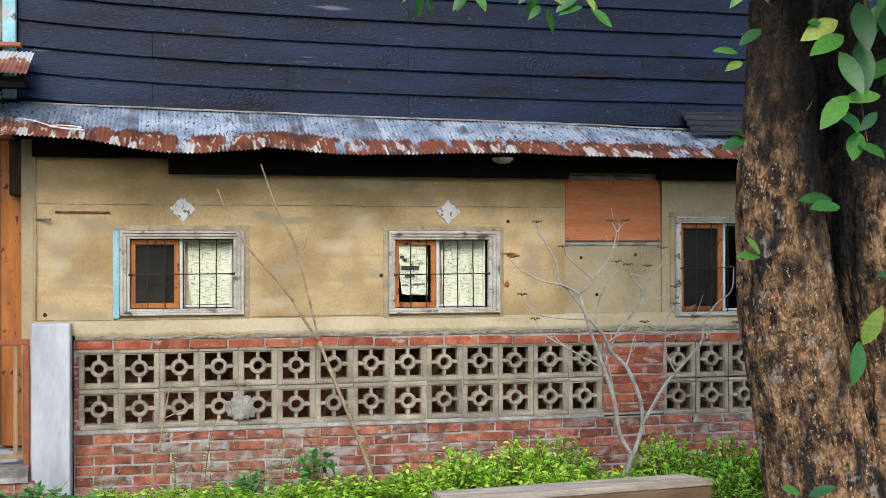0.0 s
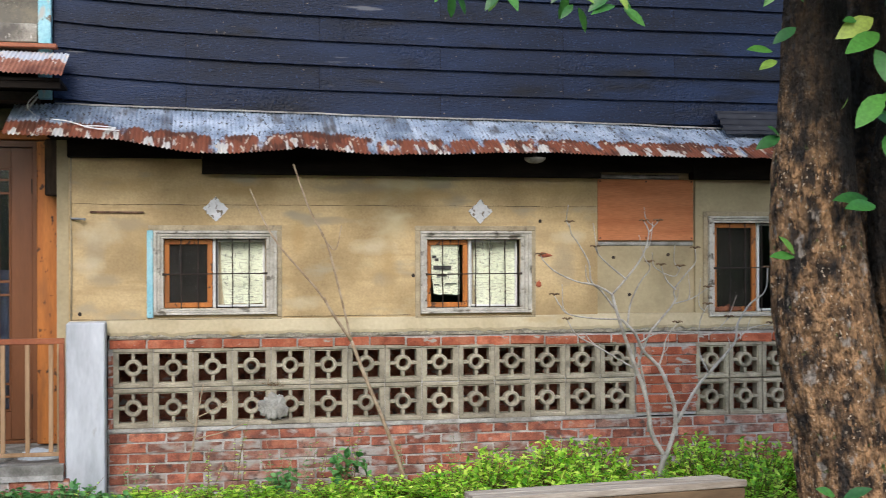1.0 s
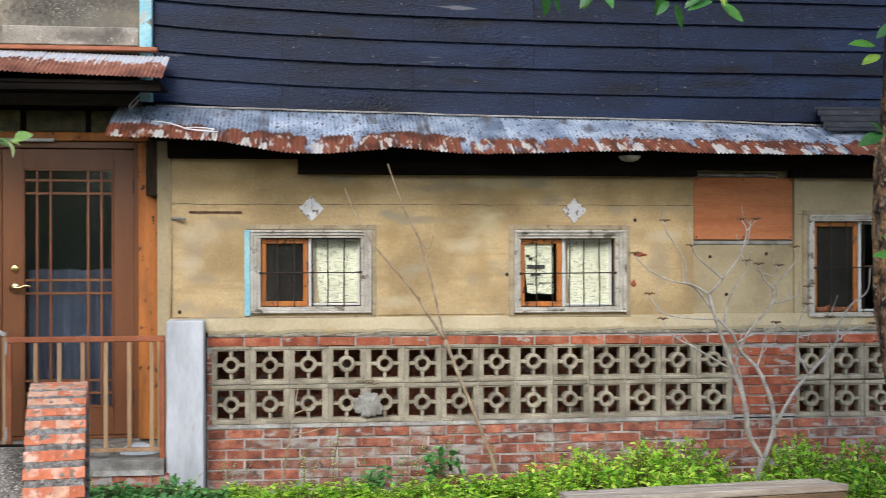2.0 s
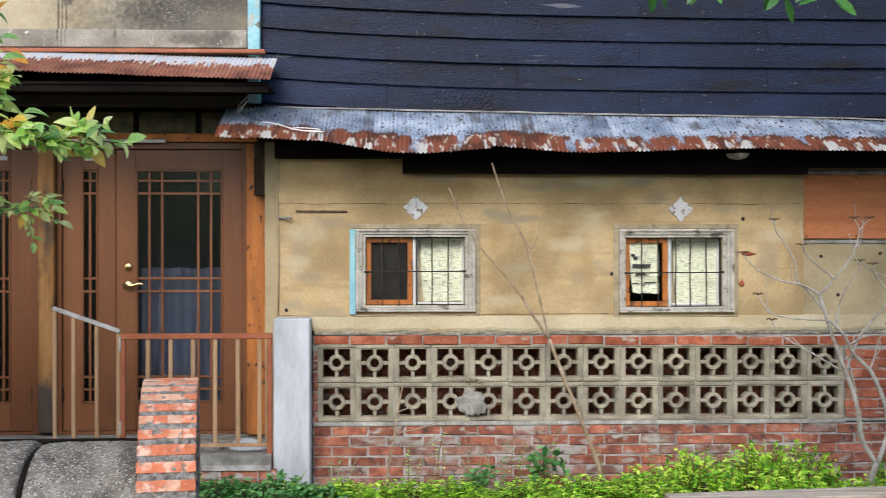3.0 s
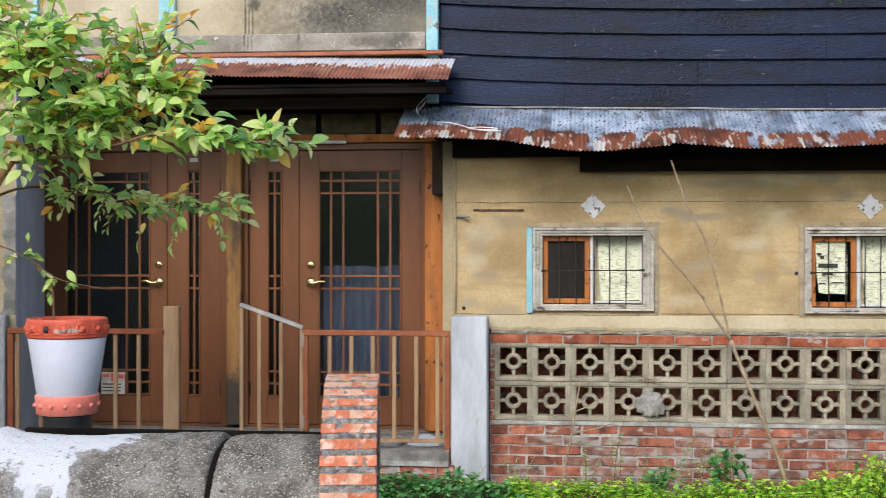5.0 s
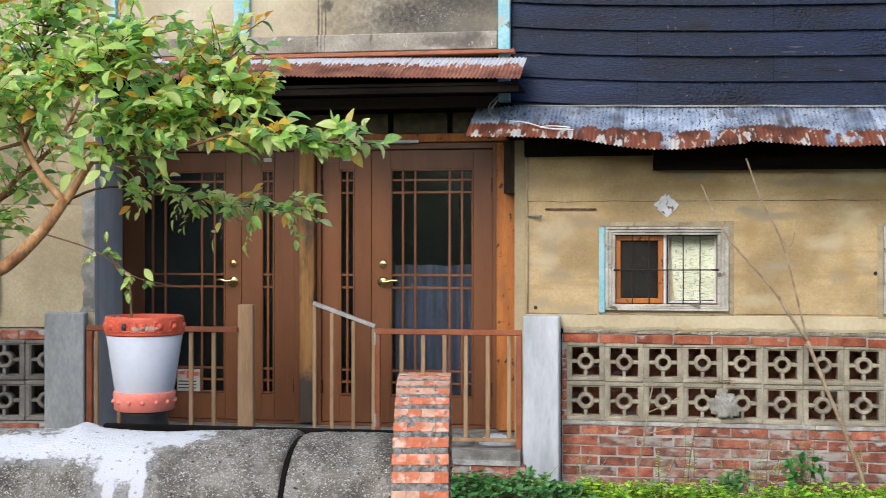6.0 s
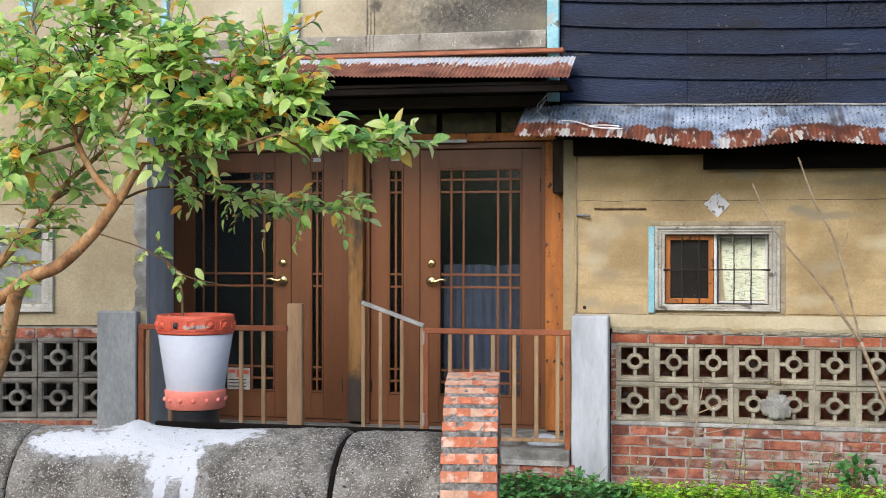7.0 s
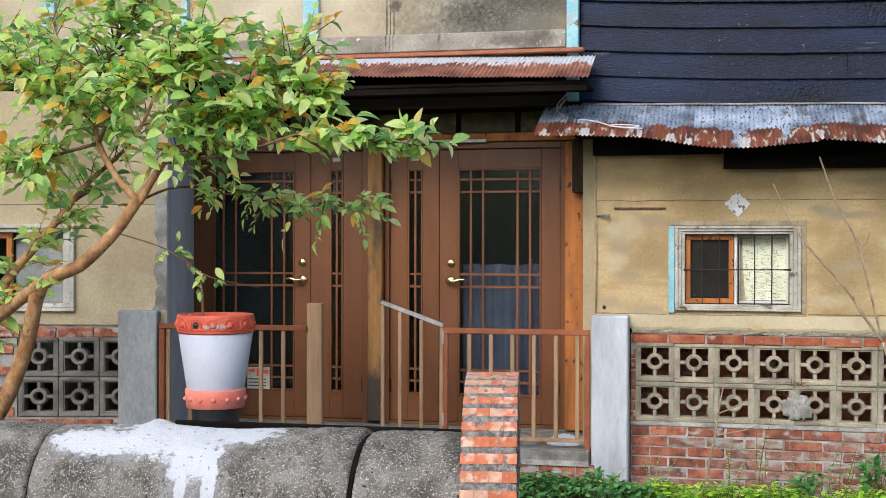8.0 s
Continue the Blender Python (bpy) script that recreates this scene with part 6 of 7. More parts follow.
# extra unseen leaves in front, added to keep sky and sun off the trunks
for k in range(170):
    q = Vector((rs.uniform(2.35, 3.9), rs.uniform(4.35, 5.25), 0))
    q.z = 2.98 + 0.08 * (5.3 - q.y) + rs.uniform(0, 0.55)
    leaf(top, q, Vector((rs.gauss(0, 1), rs.gauss(-0.3, 0.6), rs.gauss(-0.1, 0.25))), Vector((rs.gauss(0, 0.4), -0.3, 1)), rs.uniform(0.16, 0.26), rs.uniform(0.06, 0.10), 0.2, 0.15)
tagged(part("crown", top, leaf_big, big, "broad unseen crown of glossy leaves added to shade the trunks", smooth=True), kind="stuff")
rs = random.Random(9)
tagged(part("leaves", lv, leaf_big, big, "large glossy green leaves", smooth=True), kind="stuff")

# bare shrub before the brick pier
rs = random.Random(31)
bare = thing("bare_shrub", (3.03, 7.7, 0), "leafless shrub with bleached gray branches", "shrub")
TIPS = []
# each: depth, then (x, z) along it, foot to tip
STEMS_LOW = [
    (7.70, 0.024, 0.019, [(3.05, -0.05), (3.03, 0.16), (3.04, 0.24), (3.06, 0.30)]),
    (7.70, 0.015, 0.010, [(3.06, 0.29), (2.98, 0.43), (2.95, 0.55), (2.92, 0.70), (2.87, 0.86), (2.80, 1.05), (2.75, 1.17), (2.71, 1.30), (2.70, 1.37)]),
    (7.68, 0.015, 0.009, [(3.06, 0.30), (3.13, 0.49), (3.11, 0.65), (3.06, 0.78), (3.01, 0.89), (2.91, 0.99), (2.84, 1.11), (2.75, 1.20)]),
    (7.66, 0.012, 0.004, [(3.13, 0.52), (3.27, 0.74), (3.41, 0.90), (3.53, 1.04), (3.56, 1.16), (3.65, 1.29), (3.75, 1.38), (3.77, 1.53)]),
    (7.74, 0.010, 0.006, [(2.96, 0.45), (2.96, 0.65), (2.91, 0.87), (2.88, 0.97)]),
    (7.71, 0.007, 0.003, [(2.84, 0.88), (2.64, 1.00), (2.46, 1.10), (2.39, 1.20)]),
]
STEMS_HIGH = [
    (7.70, 0.008, 0.003, [(2.70, 1.36), (2.64, 1.40), (2.56, 1.43), (2.45, 1.45), (2.32, 1.51), (2.24, 1.58), (2.21, 1.62)]),
    (7.72, 0.007, 0.003, [(2.72, 1.27), (2.64, 1.38), (2.56, 1.45), (2.54, 1.57), (2.48, 1.69), (2.43, 1.76), (2.41, 1.83)]),
    (7.69, 0.008, 0.003, [(2.70, 1.37), (2.79, 1.46), (2.88, 1.58), (2.92, 1.67), (2.95, 1.77), (2.92, 1.84)]),
    (7.69, 0.004, 0.003, [(2.95, 1.77), (2.98, 1.80), (3.01, 1.84)]),
    (7.68, 0.006, 0.003, [(2.79, 1.46), (2.68, 1.55), (2.60, 1.62), (2.57, 1.67)]),
    (7.72, 0.010, 0.003, [(2.88, 0.88), (2.91, 0.97), (2.96, 1.10), (3.03, 1.19), (3.14, 1.31), (3.14, 1.39), (3.22, 1.50), (3.28, 1.57), (3.29, 1.66)]),
]
STEMS_FINE = [
    (7.69, 0.007, 0.003, [(3.01, 0.88), (3.05, 0.97), (3.07, 1.08), (3.14, 1.17)]),
    (7.70, 0.006, 0.003, [(3.14, 1.39), (3.09, 1.44), (3.05, 1.50), (3.03, 1.55)]),
    (7.71, 0.005, 0.003, [(3.14, 1.30), (3.26, 1.33), (3.37, 1.40)]),
    (7.73, 0.007, 0.003, [(2.81, 1.14), (2.84, 1.30), (2.90, 1.44), (2.96, 1.52), (2.97, 1.57)]),
    (7.68, 0.006, 0.003, [(2.75, 1.20), (2.56, 1.21), (2.39, 1.24), (2.33, 1.30), (2.30, 1.36)]),
    (7.66, 0.006, 0.003, [(3.35, 0.84), (3.29, 0.99), (3.29, 1.18), (3.34, 1.29)]),
    (7.65, 0.005, 0.003, [(3.54, 1.05), (3.65, 1.13), (3.79, 1.16)]),
    (7.70, 0.006, 0.003, [(2.89, 1.05), (3.01, 1.10), (3.22, 1.11), (3.33, 1.09), (3.42, 1.11), (3.52, 1.20)]),
    (7.70, 0.004, 0.003, [(3.05, 1.50), (3.14, 1.48), (3.17, 1.54)]),
]
for depth, r0, r1, line in STEMS_LOW + STEMS_HIGH + STEMS_FINE:
    pts = [(x, depth + 0.015 * math.sin(i * 1.7), z) for i, (x, z) in enumerate(line)]
    if r1 < 0.005:
        TIPS.append(pts[-1])
    _, p = branch(bare, "branch", pts, r0, r1, twig_white, 5, 8, 0.12)
    if r1 < 0.006:
        for k in range(1):
            i = rs.randrange(len(p) // 3, len(p) - 1)
            q, dx = p[i], rs.choice((-1, 1)) * rs.uniform(0.03, 0.08)
            branch(bare, "twig", [q, q + Vector((dx * 0.6, rs.gauss(0, 0.03), 0.05)), q + Vector((dx, rs.gauss(0, 0.04), rs.uniform(0.10, 0.22)))], 0.004, 0.0022, twig_white, 4, 6, 0.1)

sap = thing("bare_sapling", (1.35, 7.99, 0), "bare leaning sapling with a forked top", "sapling", "bare saplings")
for pts, r0, r1 in (
    ([(1.40, 7.98, -0.05), (1.35, 7.99, 0.21), (1.24, 8.01, 0.52), (1.12, 8.04, 0.82), (1.03, 8.06, 1.06)], 0.015, 0.011),
    ([(1.03, 8.06, 1.06), (0.92, 8.08, 1.23), (0.80, 8.11, 1.41), (0.58, 8.16, 1.67), (0.47, 8.19, 1.85), (0.38, 8.21, 2.06)], 0.008, 0.005),
    ([(1.03, 8.06, 1.06), (0.94, 8.08, 1.45), (0.87, 8.10, 1.71), (0.76, 8.12, 1.93), (0.66, 8.14, 2.22)], 0.0075, 0.0055),
    ([(1.03, 8.06, 1.06), (0.90, 8.05, 1.25), (0.85, 8.05, 1.35)], 0.010, 0.007),
    ([(0.87, 8.10, 1.71), (0.93, 8.08, 1.66), (0.97, 8.08, 1.82)], 0.005, 0.003),
    ([(0.87, 8.10, 1.71), (0.83, 8.08, 1.78), (0.82, 8.08, 1.84)], 0.005, 0.003),
):
    branch(sap, "branch", pts, r0, r1, twig_tan, 5, 8, 0.1)
sap = thing("bare_sapling", (-0.05, 8.28, 0), "thin dry sapling against the brick wall", "sapling", "bare saplings")
for pts, r0, r1 in (
    ([(-0.06, 8.28, -0.05), (-0.03, 8.28, 0.16), (0.02, 8.28, 0.42), (0.04, 8.28, 0.56), (0.08, 8.28, 0.78)], 0.010, 0.004),
    ([(0.03, 8.28, 0.42), (0.20, 8.26, 0.46), (0.36, 8.26, 0.52)], 0.005, 0.003),
    ([(0.04, 8.28, 0.56), (0.12, 8.25, 0.60), (0.26, 8.24, 0.68)], 0.005, 0.003),
    ([(0.03, 8.28, 0.50), (-0.03, 8.26, 0.56), (-0.02, 8.26, 0.62)], 0.004, 0.003),
):
    branch(sap, "branch", pts, r0, r1, twig_tan, 5, 6, 0.1)


# low hedge plants along the wall
def hedge_plant(name, at, radius, height, n, mat, size, seed, label, group, wide=0.5):
    rs = random.Random(seed)
    ob = thing(name, at, label, "shrub", group)
    base = Vector(at)
    bm, st = bmesh.new(), bmesh.new()
    for k in range(n):
        a, q = rs.random() * math.tau, math.sqrt(rs.random())
        tip = base + Vector((math.cos(a) * radius * q, math.sin(a) * radius * 0.7 * q, height * (1 - 0.55 * q * q) * rs.uniform(0.55, 1.1)))
        root = base + Vector((math.cos(a) * radius * 0.3 * q, math.sin(a) * radius * 0.2 * q, -0.03))
        mid = root.lerp(tip, 0.55) + Vector((rs.gauss(0, 0.02), rs.gauss(0, 0.02), 0.02))
        tube(st, [root, mid, tip], [0.004, 0.003, 0.0015], 4, cap=False)
        d = (tip - mid).normalized()
        for j in range(8):
            p = mid.lerp(tip, j / 7)
            out = Vector((rs.gauss(0, 1), rs.gauss(0, 1), rs.gauss(0.25, 0.4))) + d * 0.3
            sz = rs.uniform(0.6, 1.25)
            leaf(bm, p, out, Vector((rs.gauss(0, 0.3), rs.gauss(-0.2, 0.3), 1)), size * sz, size * wide * sz, 0.25, 0.15)
    tagged(part("stem", st, twig_brown, ob), kind="stuff")
    tagged(part("foliage", bm, mat, ob, smooth=True), kind="stuff")
    return ob


lime_label, lime_group = "low bright green hedge plant along the wall", "hedge plants"
plants = [hedge_plant("hedge_plant", (0, 0, 0), 0.36, 0.36, 150, leaf_lime, 0.046, s, lime_label, lime_group) for s in (1, 2, 3)]
spots = [(-0.32, 8.02, 0.40), (0.05, 7.85, 0.50), (0.42, 8.0, 0.45), (0.85, 7.85, 0.52), (1.22, 7.9, 0.55), (1.60, 7.75, 0.74), (1.95, 7.9, 0.95), (2.28, 7.75, 1.14), (2.58, 7.85, 1.10), (2.93, 7.55, 0.62), (3.30, 7.7, 1.16), (3.65, 7.55, 1.12), (4.0, 7.6, 0.95), (2.45, 7.4, 0.85), (3.45, 7.2, 0.8), (4.25, 7.4, 0.9), (1.0, 7.5, 0.45), (1.7, 7.4, 0.60)]
rs = random.Random(3)
for i, (x, y, s) in enumerate(spots):
    m = pose(x, y, 0, 0, 0, rs.uniform(0, 360))
    src = plants[i % 3]
    if i < 3:
        src.matrix_basis = m
        src.scale = (1, 1, s)
        ob = src
    else:
        ob = copy_thing(src, m)
        ob.scale = (rs.uniform(0.85, 1.1), rs.uniform(0.85, 1.1), s)
dark = [hedge_plant("ground_cover", (0, 0, 0), 0.34, 0.20, 60, leaf_round, 0.045, 30 + s, "dark green ground cover before the brick plinth", "ground cover", 0.8) for s in range(2)]
for i, (x, y) in enumerate(((-1.02, 7.95), (-0.72, 7.95), (-0.50, 7.75), (-1.3, 7.8))):
    m = pose(x, y, 0, 0, 0, rs.uniform(0, 360))
    if i < 2:
        dark[i].matrix_basis = m
    else:
        ob = copy_thing(dark[i % 2], m)

hedge_plant("leafy_weed", (1.02, 8.10, 0), 0.13, 0.42, 12, leaf_round, 0.062, 44, "upright dark green weed with broad leaves", "broad weeds", 0.7)
hedge_plant("leafy_weed", (0.62, 8.16, 0), 0.16, 0.26, 10, leaf_round, 0.05, 45, "upright dark green weed with broad leaves", "broad weeds", 0.7)

# ---- small things ----
# white cable on the roof's left end
bm = bmesh.new()
path = smooth_path([(-0.98, 8.50, 2.70), (-1.04, 8.42, 2.60), (-0.95, 8.33, 2.515), (-0.78, 8.22, 2.485), (-0.62, 8.10, 2.432), (-0.50, 8.09, 2.424), (-0.47, 8.12, 2.436), (-0.58, 8.13, 2.446), (-0.66, 8.12, 2.440), (-0.55, 8.08, 2.420), (-0.44, 8.08, 2.415)], 6)
tube(bm, path, [0.0045] * len(path), 6)
tagged(part("cable", bm, alu, smooth=True), "loose white cable lying on the sheet roof", "cable")
bm = bmesh.new()
path = smooth_path([(-1.08, 8.50, 2.52), (-1.05, 8.46, 2.57), (-0.98, 8.44, 2.66)], 5)
tube(bm, path, [0.008] * len(path), 6)
tagged(part("pipe_stub", bm, steel, smooth=True), "short pale pipe beside the cyan batten", "pipe")
# dark patch sheet by the tree
patch = thing("roof_patch", (4.1, 8.45, 2.52), "black corrugated offcut laid across the roof", "roof sheet")
bm = bmesh.new()
rows = []
for j in range(25):
    t = j / 24
    y, z = 8.36 + 0.20 * t, 2.495 + 0.19 * t + 0.016 * math.sin(t * 4 * math.tau)
    rows.append([bm.verts.new((x, y, z + 0.004 * noise.noise(Vector((x * 4, t, 0))))) for x in np.linspace(3.80, 4.75, 14)])
for p, q in zip(rows, rows[1:]):
    for k in range(13):
        bm.faces.new((p[k], p[k + 1], q[k + 1], q[k]))
dark_sheet = material("black_weathered_sheet", [(0.006, 0.006, 0.008), (0.025, 0.025, 0.03)], 8, 7, 0.5, metal=0.2, bump=0.2)
overlay(dark_sheet, (0.35, 0.33, 0.32), 20, 0.66, 0.72, (0.4, 1, 1))
part("sheet", bm, dark_sheet, patch, smooth=True)
# glass dish lamp under the eave
lamp = thing("eave_lamp", (2.3, 8.15, 2.25), "dusty round glass lamp under the eave", "lamp")
bm = lathe(bmesh.new(), [(0.001, 2.245), (0.03, 2.247), (0.055, 2.256), (0.072, 2.272), (0.074, 2.285), (0.01, 2.29)], (2.30, 8.14), 24)
part("dish", bm, cement, lamp, smooth=True)
part("stem", tube(bmesh.new(), [(2.30, 8.14, 2.285), (2.30, 8.14, 2.36)], [0.012, 0.012], 8), black_plastic, lamp)
# thin conduit at the plaster's corner and a pipe end
tagged(part("conduit", tube(bmesh.new(), [(-0.775, FRONT - 0.008, 1.20), (-0.772, FRONT - 0.010, 1.6), (-0.778, FRONT - 0.008, 2.0), (-0.775, FRONT - 0.008, 2.27)], [0.006] * 4, 8), border_plaster, smooth=True), "thin gray conduit up the plaster corner", "conduit")
bm = tube(bmesh.new(), [(-0.775, FRONT - 0.01, 1.868), (-0.72, FRONT - 0.03, 1.866), (-0.68, FRONT - 0.05, 1.862)], [0.007, 0.008, 0.009], 10)
tagged(part("pipe_end", bm, gray_paint, smooth=True), "small blue-gray pipe end in the plaster", "pipe")
for x, z in ((-0.72, 1.235), (2.44, 1.86), (3.00, 1.60), (3.42, 1.62), (3.12, 1.33), (1.52, 1.48)):
    bm = bmesh.new()
    y = FRONT + (0.03 if 2.87 < x < 3.62 else 0.0)
    tube(bm, [(x, y - 0.006, z), (x, y + 0.004, z)], [0.011, 0.015], 10)
    tagged(part("wall_plug", rough_up(bm, 0.002, 40), iron), "rusty plug in the plaster", "plug", "wall plugs")
# broken plaster showing brick beside the second window
for i, (x, z, w, h) in enumerate(((2.47, 1.618, 0.048, 0.017), (2.43, 1.41, 0.018, 0.024))):
    bm = bmesh.new()
    bmesh.ops.create_icosphere(bm, subdivisions=3, radius=1)
    for v in bm.verts:
        v.co *= 1 + 0.6 * noise.noise(v.co * 2.6 + Vector((i * 5, 0, 0)))
        v.co = Vector((x + v.co.x * w, FRONT + 0.001 + v.co.y * 0.008, z + v.co.z * h))
    tagged(part("broken_patch", bm, brick_top, smooth=True), "broken plaster patch showing red brick", "patch", "broken patches")
# pale strip under the transom beam
tagged(part("pale_strip", rough_up(boxes((-2.35, -1.60, 8.815, 8.838, 2.405, 2.428), bevel=0.003), 0.003, 9), alu), "pale peeling strip under the transom beam", "strip")
# lavender curtain behind the door's lower panes, also standing in for their sky reflection
bm = bmesh.new()
cols = []
for i in range(60):
    x = -1.80 + 0.62 * i / 59
    y = 8.99 + 0.012 * math.sin(i * 0.9) + 0.006 * noise.noise(Vector((x * 9, 0, 0)))
    cols.append([bm.verts.new((x, y, z)) for z in (0.40, 0.9, 1.52 + 0.02 * noise.noise(Vector((x * 6, 2, 0))))])
for p, q in zip(cols, cols[1:]):
    for k in range(2):
        bm.faces.new((p[k], q[k], q[k + 1], p[k + 1]))
lavender = material("lavender_cloth", [(0.36, 0.36, 0.50), (0.48, 0.48, 0.62)], 4, 5, 0.9, bump=0.1)
tagged(part("reflection_curtain", bm, lavender, smooth=True), "lavender curtain giving the lower door panes a pale reflection", "curtain")
# notice on the left door
notice = thing("door_notice", (-3.40, DOOR_Y - 0.004, 0.62), "small white notice with red and dark print on the door", "notice")
part("sheet", boxes((-3.46, -3.28, DOOR_Y - 0.010, DOOR_Y - 0.007, 0.565, 0.73)), frame_gray, notice)
for x0, x1, z0, z1 in ((-3.45, -3.40, 0.69, 0.715), (-3.385, -3.34, 0.66, 0.72), (-3.33, -3.29, 0.68, 0.71)):
    part("print_bar", boxes((x0, x1, DOOR_Y - 0.013, DOOR_Y - 0.011, z0, z1)), pot_red, notice)
for z in (0.585, 0.61, 0.635):
    part("print_bar", boxes((-3.45, -3.31, DOOR_Y - 0.013, DOOR_Y - 0.011, z, z + 0.008)), ink_dark, notice)
# crumpled sheeting on the porch floor
for i, (x, w, mat) in enumerate(((-1.28, 0.13, cement), (-0.98, 0.12, blue_gray))):
    bm = bmesh.new()
    bmesh.ops.create_icosphere(bm, subdivisions=4, radius=1)
    for v in bm.verts:
        v.co *= 1 + 0.30 * abs(noise.noise(v.co * 2.5 + Vector((i * 7, 0, 0)))) + 0.12 * noise.noise(v.co * 7)
        v.co = Vector((x + v.co.x * w, 8.50 + v.co.y * 0.07, 0.288 + max(0.0, v.co.z) * 0.065))
    tagged(part("crumpled_sheeting", bm, mat, smooth=True), "crumpled dusty plastic sheeting on the porch floor", "sheeting", "crumpled sheeting")
# dry leaves on the third window's sill
bm = bmesh.new()
rs = random.Random(8)
for k in range(14):
    leaf(bm, Vector((3.80 + rs.random() * 0.24, FRONT + 0.02, 1.20 + rs.random() * 0.02)), Vector((rs.gauss(0, 1), -0.3, 0.4)), Vector((0, -1, 0.5)), 0.05, 0.03)
dry = leafy("dry_leaf", [(0.0, (0.16, 0.05, 0.02)), (1.0, (0.34, 0.12, 0.05))], 0.7, 0.1)
tagged(part("dry_leaves", bm, dry, smooth=True), "heap of dry brown leaves on the window sill", "leaves", kind="stuff")
# flower heads left dry on the bare shrub
heads = bmesh.new()
for at in TIPS:
    for k in range(9):
        a = math.tau * k / 9
        q = Vector(at)
        tube(heads, [q, q + Vector((0.020 * math.cos(a), 0.020 * math.sin(a), 0.016)), q + Vector((0.034 * math.cos(a), 0.034 * math.sin(a), 0.008))], [0.0028, 0.0024, 0.0042], 4)
tagged(part("dry_flower_head", heads, twig_brown, bare), kind="stuff")
# tall thin weeds before the bricks
for i, (x, y, h) in enumerate(((0.28, 8.25, 0.50), (0.55, 8.22, 0.42), (1.02, 8.2, 0.48), (1.75, 8.15, 0.46), (-0.68, 7.9, 0.26), (-0.35, 8.2, 0.34), (-1.22, 8.0, 0.30), (0.72, 8.2, 0.44), (0.80, 8.22, 0.38), (0.64, 8.18, 0.30), (0.12, 8.2, 0.36), (1.4, 8.2, 0.34), (2.2, 8.15, 0.36))):
    rs = random.Random(70 + i)
    weed = thing("weed", (x, y, 0), "thin weed with small leaves at the wall foot", "weed", "thin weeds")
    bm = bmesh.new()
    for s in range(4):
        top = Vector((x + rs.gauss(0, 0.07), y + rs.gauss(0, 0.03), h * rs.uniform(0.7, 1.1)))
        pth = smooth_path([(x + rs.gauss(0, 0.02), y, -0.02), tuple(Vector((x, y, 0)).lerp(top, 0.5) + Vector((rs.gauss(0, 0.015), 0, 0))), tuple(top)], 6)
        st = tube(bmesh.new(), pth, taper(len(pth), 0.003, 0.0012), 5)
        part("stem", st, twig_tan if i % 2 else twig_brown, weed)
        for k in range(12):
            q = pth[2 + k * (len(pth) - 3) // 12]
            leaf(bm, q, Vector((rs.gauss(0, 1), rs.gauss(0, 1), 0.3)), Vector((0, -0.3, 1)), rs.uniform(0.015, 0.032), 0.012, 0.2, 0.1)
    tagged(part("foliage", bm, leaf_round if i % 2 else leaf_lime, weed), kind="stuff")
# nests of twigs on the mortar ledge
bm = bmesh.new()
rs = random.Random(5)
for k in range(14):
    q = Vector((0.53 + rs.gauss(0, 0.05), FRONT - 0.012, 0.735 + abs(rs.gauss(0, 0.012))))
    tube(bm, [q, q + Vector((rs.gauss(0, 0.05), rs.gauss(0, 0.01), rs.gauss(0.01, 0.012)))], [0.0022, 0.0014], 4)
tagged(part("twig_litter", bm, twig_brown), "dry twig litter caught on the pierced blocks", "twigs", kind="stuff")

splash(old_post, [(-2.43, 0.50, 0.12, 0.26)], (0.040, 0.036, 0.032), 9.0, (-0.2, 0.5), 2.0, 0.9)
# crown shade on the upper trunks, painted into the bark as dark blotches
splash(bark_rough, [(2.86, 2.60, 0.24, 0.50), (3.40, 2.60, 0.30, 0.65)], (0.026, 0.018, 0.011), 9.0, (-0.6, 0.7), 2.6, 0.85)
# right side and gap between the trunks: shade and some mould, painted near black
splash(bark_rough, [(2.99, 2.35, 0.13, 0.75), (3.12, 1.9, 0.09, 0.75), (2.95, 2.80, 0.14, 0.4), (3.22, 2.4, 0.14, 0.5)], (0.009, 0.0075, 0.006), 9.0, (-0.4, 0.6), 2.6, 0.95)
# old repairs, pale patches and orange-brown patches, many along the plaster's top
splash(plaster, [(-0.58, 1.46, 0.13, 0.05), (-0.62, 1.66, 0.08, 0.12), (-0.40, 1.83, 0.16, 0.05), (0.95, 1.86, 0.22, 0.03), (1.30, 1.45, 0.10, 0.06), (2.62, 1.55, 0.10, 0.16), (1.1, 2.08, 0.3, 0.04)], (0.33, 0.265, 0.17), 6.0, (-0.1, 0.9), 3.0, 0.7)
splash(plaster, [(-0.60, 1.76, 0.17, 0.10), (-0.66, 1.55, 0.10, 0.08), (0.75, 1.30, 0.16, 0.05), (1.25, 1.68, 0.20, 0.06), (2.65, 1.75, 0.14, 0.05)], (0.54, 0.46, 0.31), 7.0, (-0.2, 1.3), 3.6, 0.7)
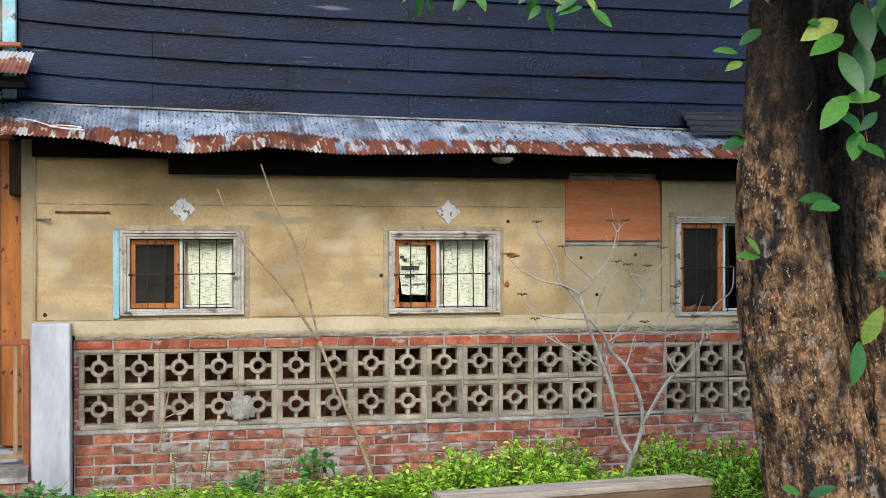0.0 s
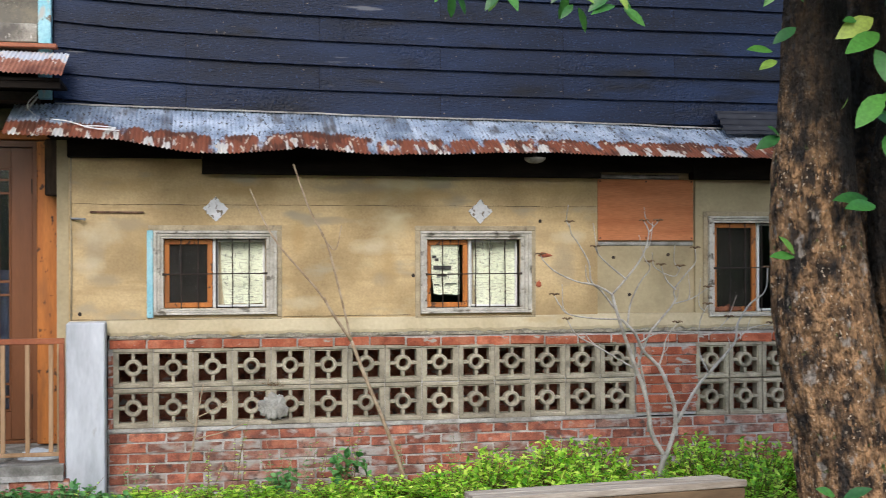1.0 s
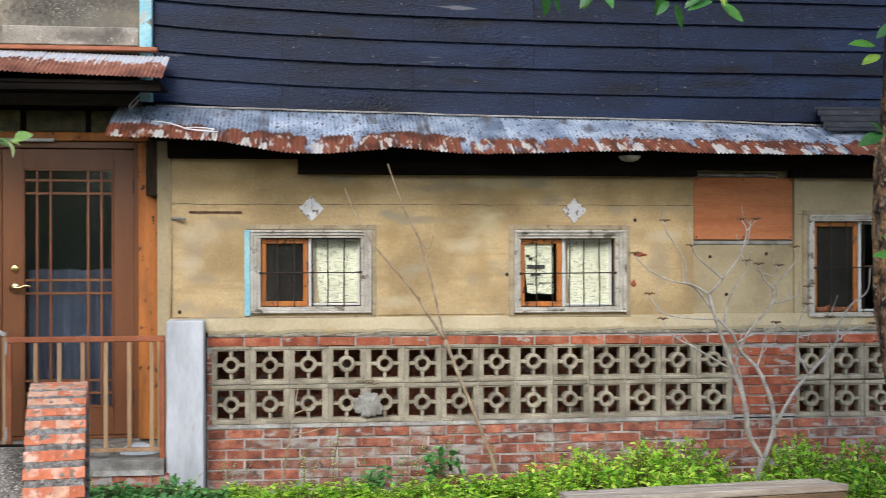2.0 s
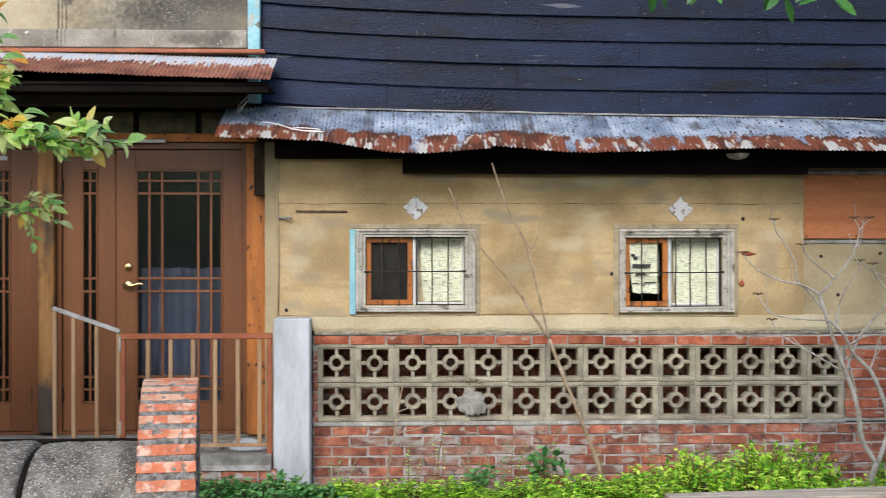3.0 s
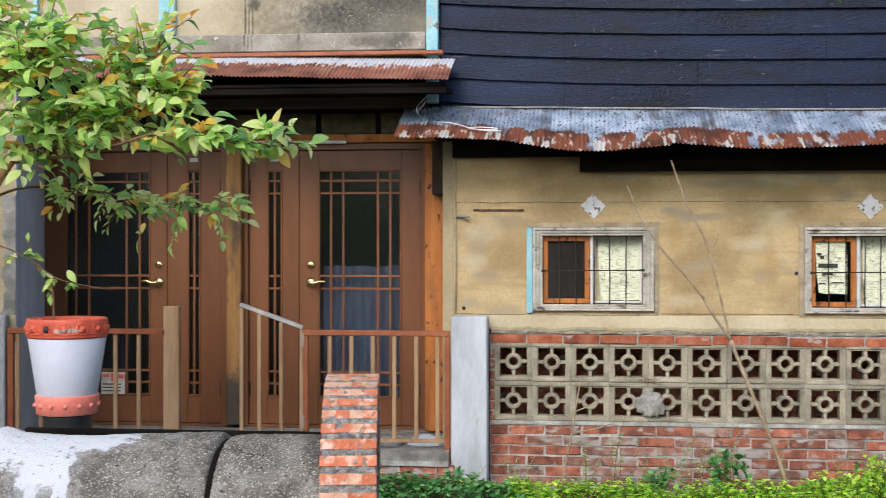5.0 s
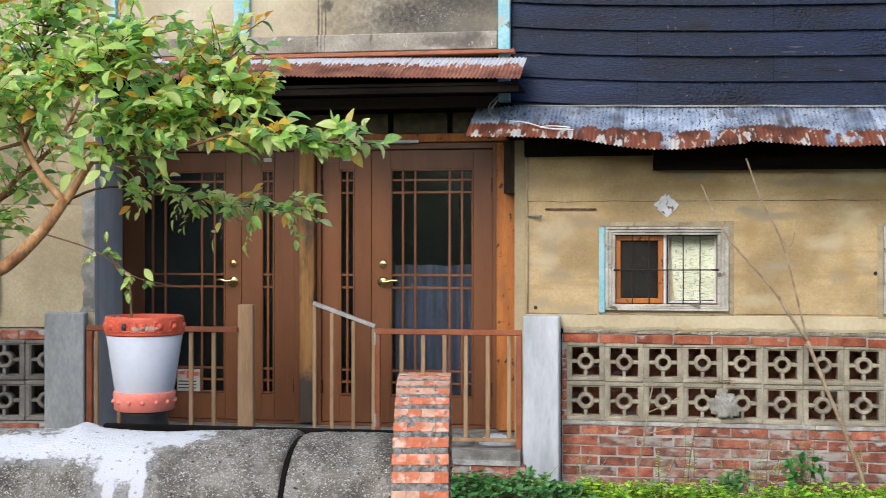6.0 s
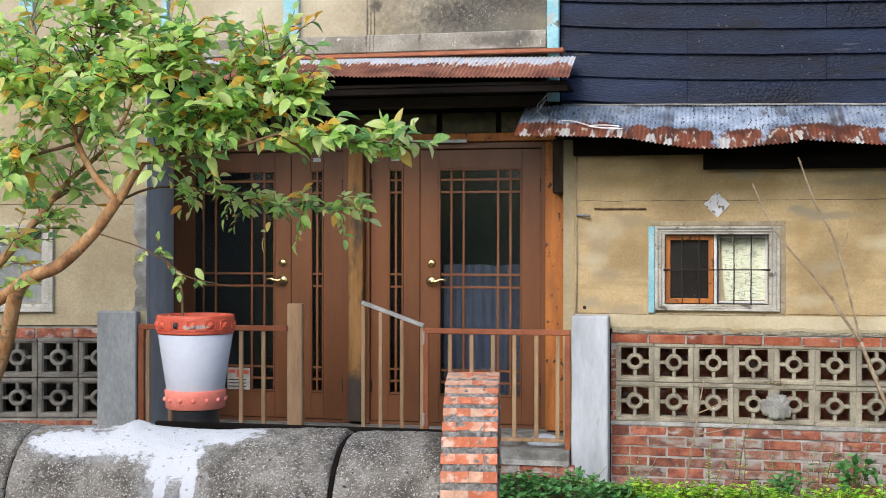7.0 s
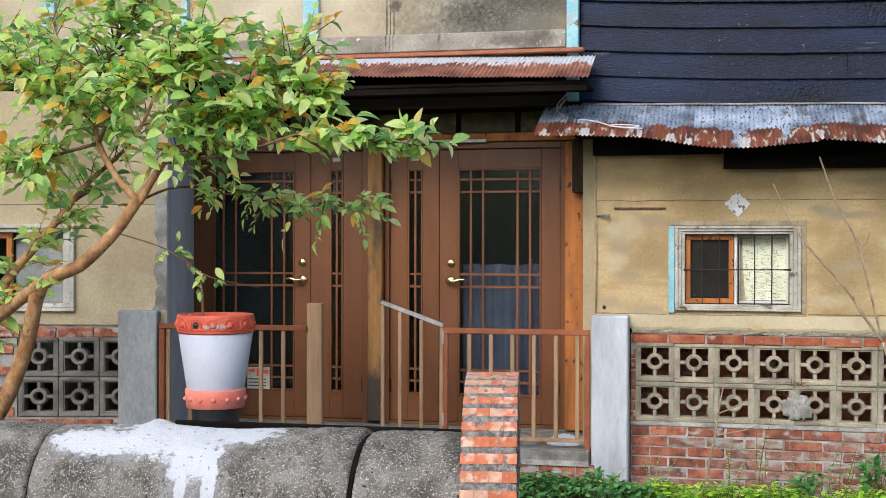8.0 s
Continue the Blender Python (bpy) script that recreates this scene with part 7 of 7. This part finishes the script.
splash(plaster, [(-0.45, 2.10, 0.25, 0.06), (0.35, 2.06, 0.40, 0.06), (1.55, 2.04, 0.45, 0.05), (2.5, 2.08, 0.3, 0.05), (-0.30, 1.62, 0.05, 0.14), (1.35, 1.55, 0.06, 0.22), (0.72, 1.75, 0.05, 0.12)], (0.38, 0.25, 0.10), 6.0, (-0.2, 1.5), 3.2, 0.65)
# long cracks in the plaster
for k, (x0, x1, z) in enumerate(((-0.78, 2.86, 1.964), (-0.78, -0.30, 1.195), (0.62, 1.50, 1.205), (3.64, 3.70, 1.9))):
    bm = bmesh.new()
    n = max(6, int((x1 - x0) / 0.03))
    pts = [(x0 + (x1 - x0) * i / n, FRONT - 0.004, z + 0.007 * noise.noise(Vector((i * 0.17, k * 5.0, 0))) + 0.002 * noise.noise(Vector((i * 1.3, k, 3)))) for i in range(n + 1)]
    tube(bm, pts, [0.0012 + 0.0022 * abs(noise.noise(Vector((i * 0.23, 7, k)))) for i in range(n + 1)], 5)
    structure(part("plaster_crack", bm, crack_dirt), "thin dark crack along the plaster", "crack")
splash(cream, [(2.42, 1.16, 0.12, 0.03)], (0.44, 0.31, 0.15), 9.0, (0.0, 1.2), 3.4, 0.6)
# soot and rain streaks on the upper wall and its ledge
splash(upper, [(-1.40, 3.28, 0.72, 0.26), (-1.15, 3.40, 0.40, 0.35)], (0.13, 0.12, 0.10), 22.0, (-0.9, 1.0), 4.5, 0.80)
splash(upper, [(-1.62, 3.29, 0.26, 0.13), (-1.30, 3.45, 0.50, 0.16)], (0.04, 0.036, 0.032), 34.0, (-0.6, 1.5), 5.0, 0.88)
splash(upper, [(-1.45, 3.28, 0.55, 0.2)], (0.42, 0.39, 0.33), 70.0, (1.35, 1.7), 6.0, 0.7)
for wall in (upper, stained):
    splash(wall, [(-2.276, 3.28, 0.008, 0.30), (-2.25, 3.25, 0.005, 0.26), (-2.223, 3.27, 0.006, 0.28), (-2.215, 3.37, 0.05, 0.05)], (0.045, 0.04, 0.036), 30.0, (-0.3, 0.9), 3.0, 0.8)
splash(stained, [(-1.888, 3.12, 0.012, 0.05), (-1.35, 3.09, 0.2, 0.05), (-1.15, 3.1, 0.1, 0.06)], (0.11, 0.10, 0.085), 24.0, (-0.3, 1.0), 4.0, 0.8)
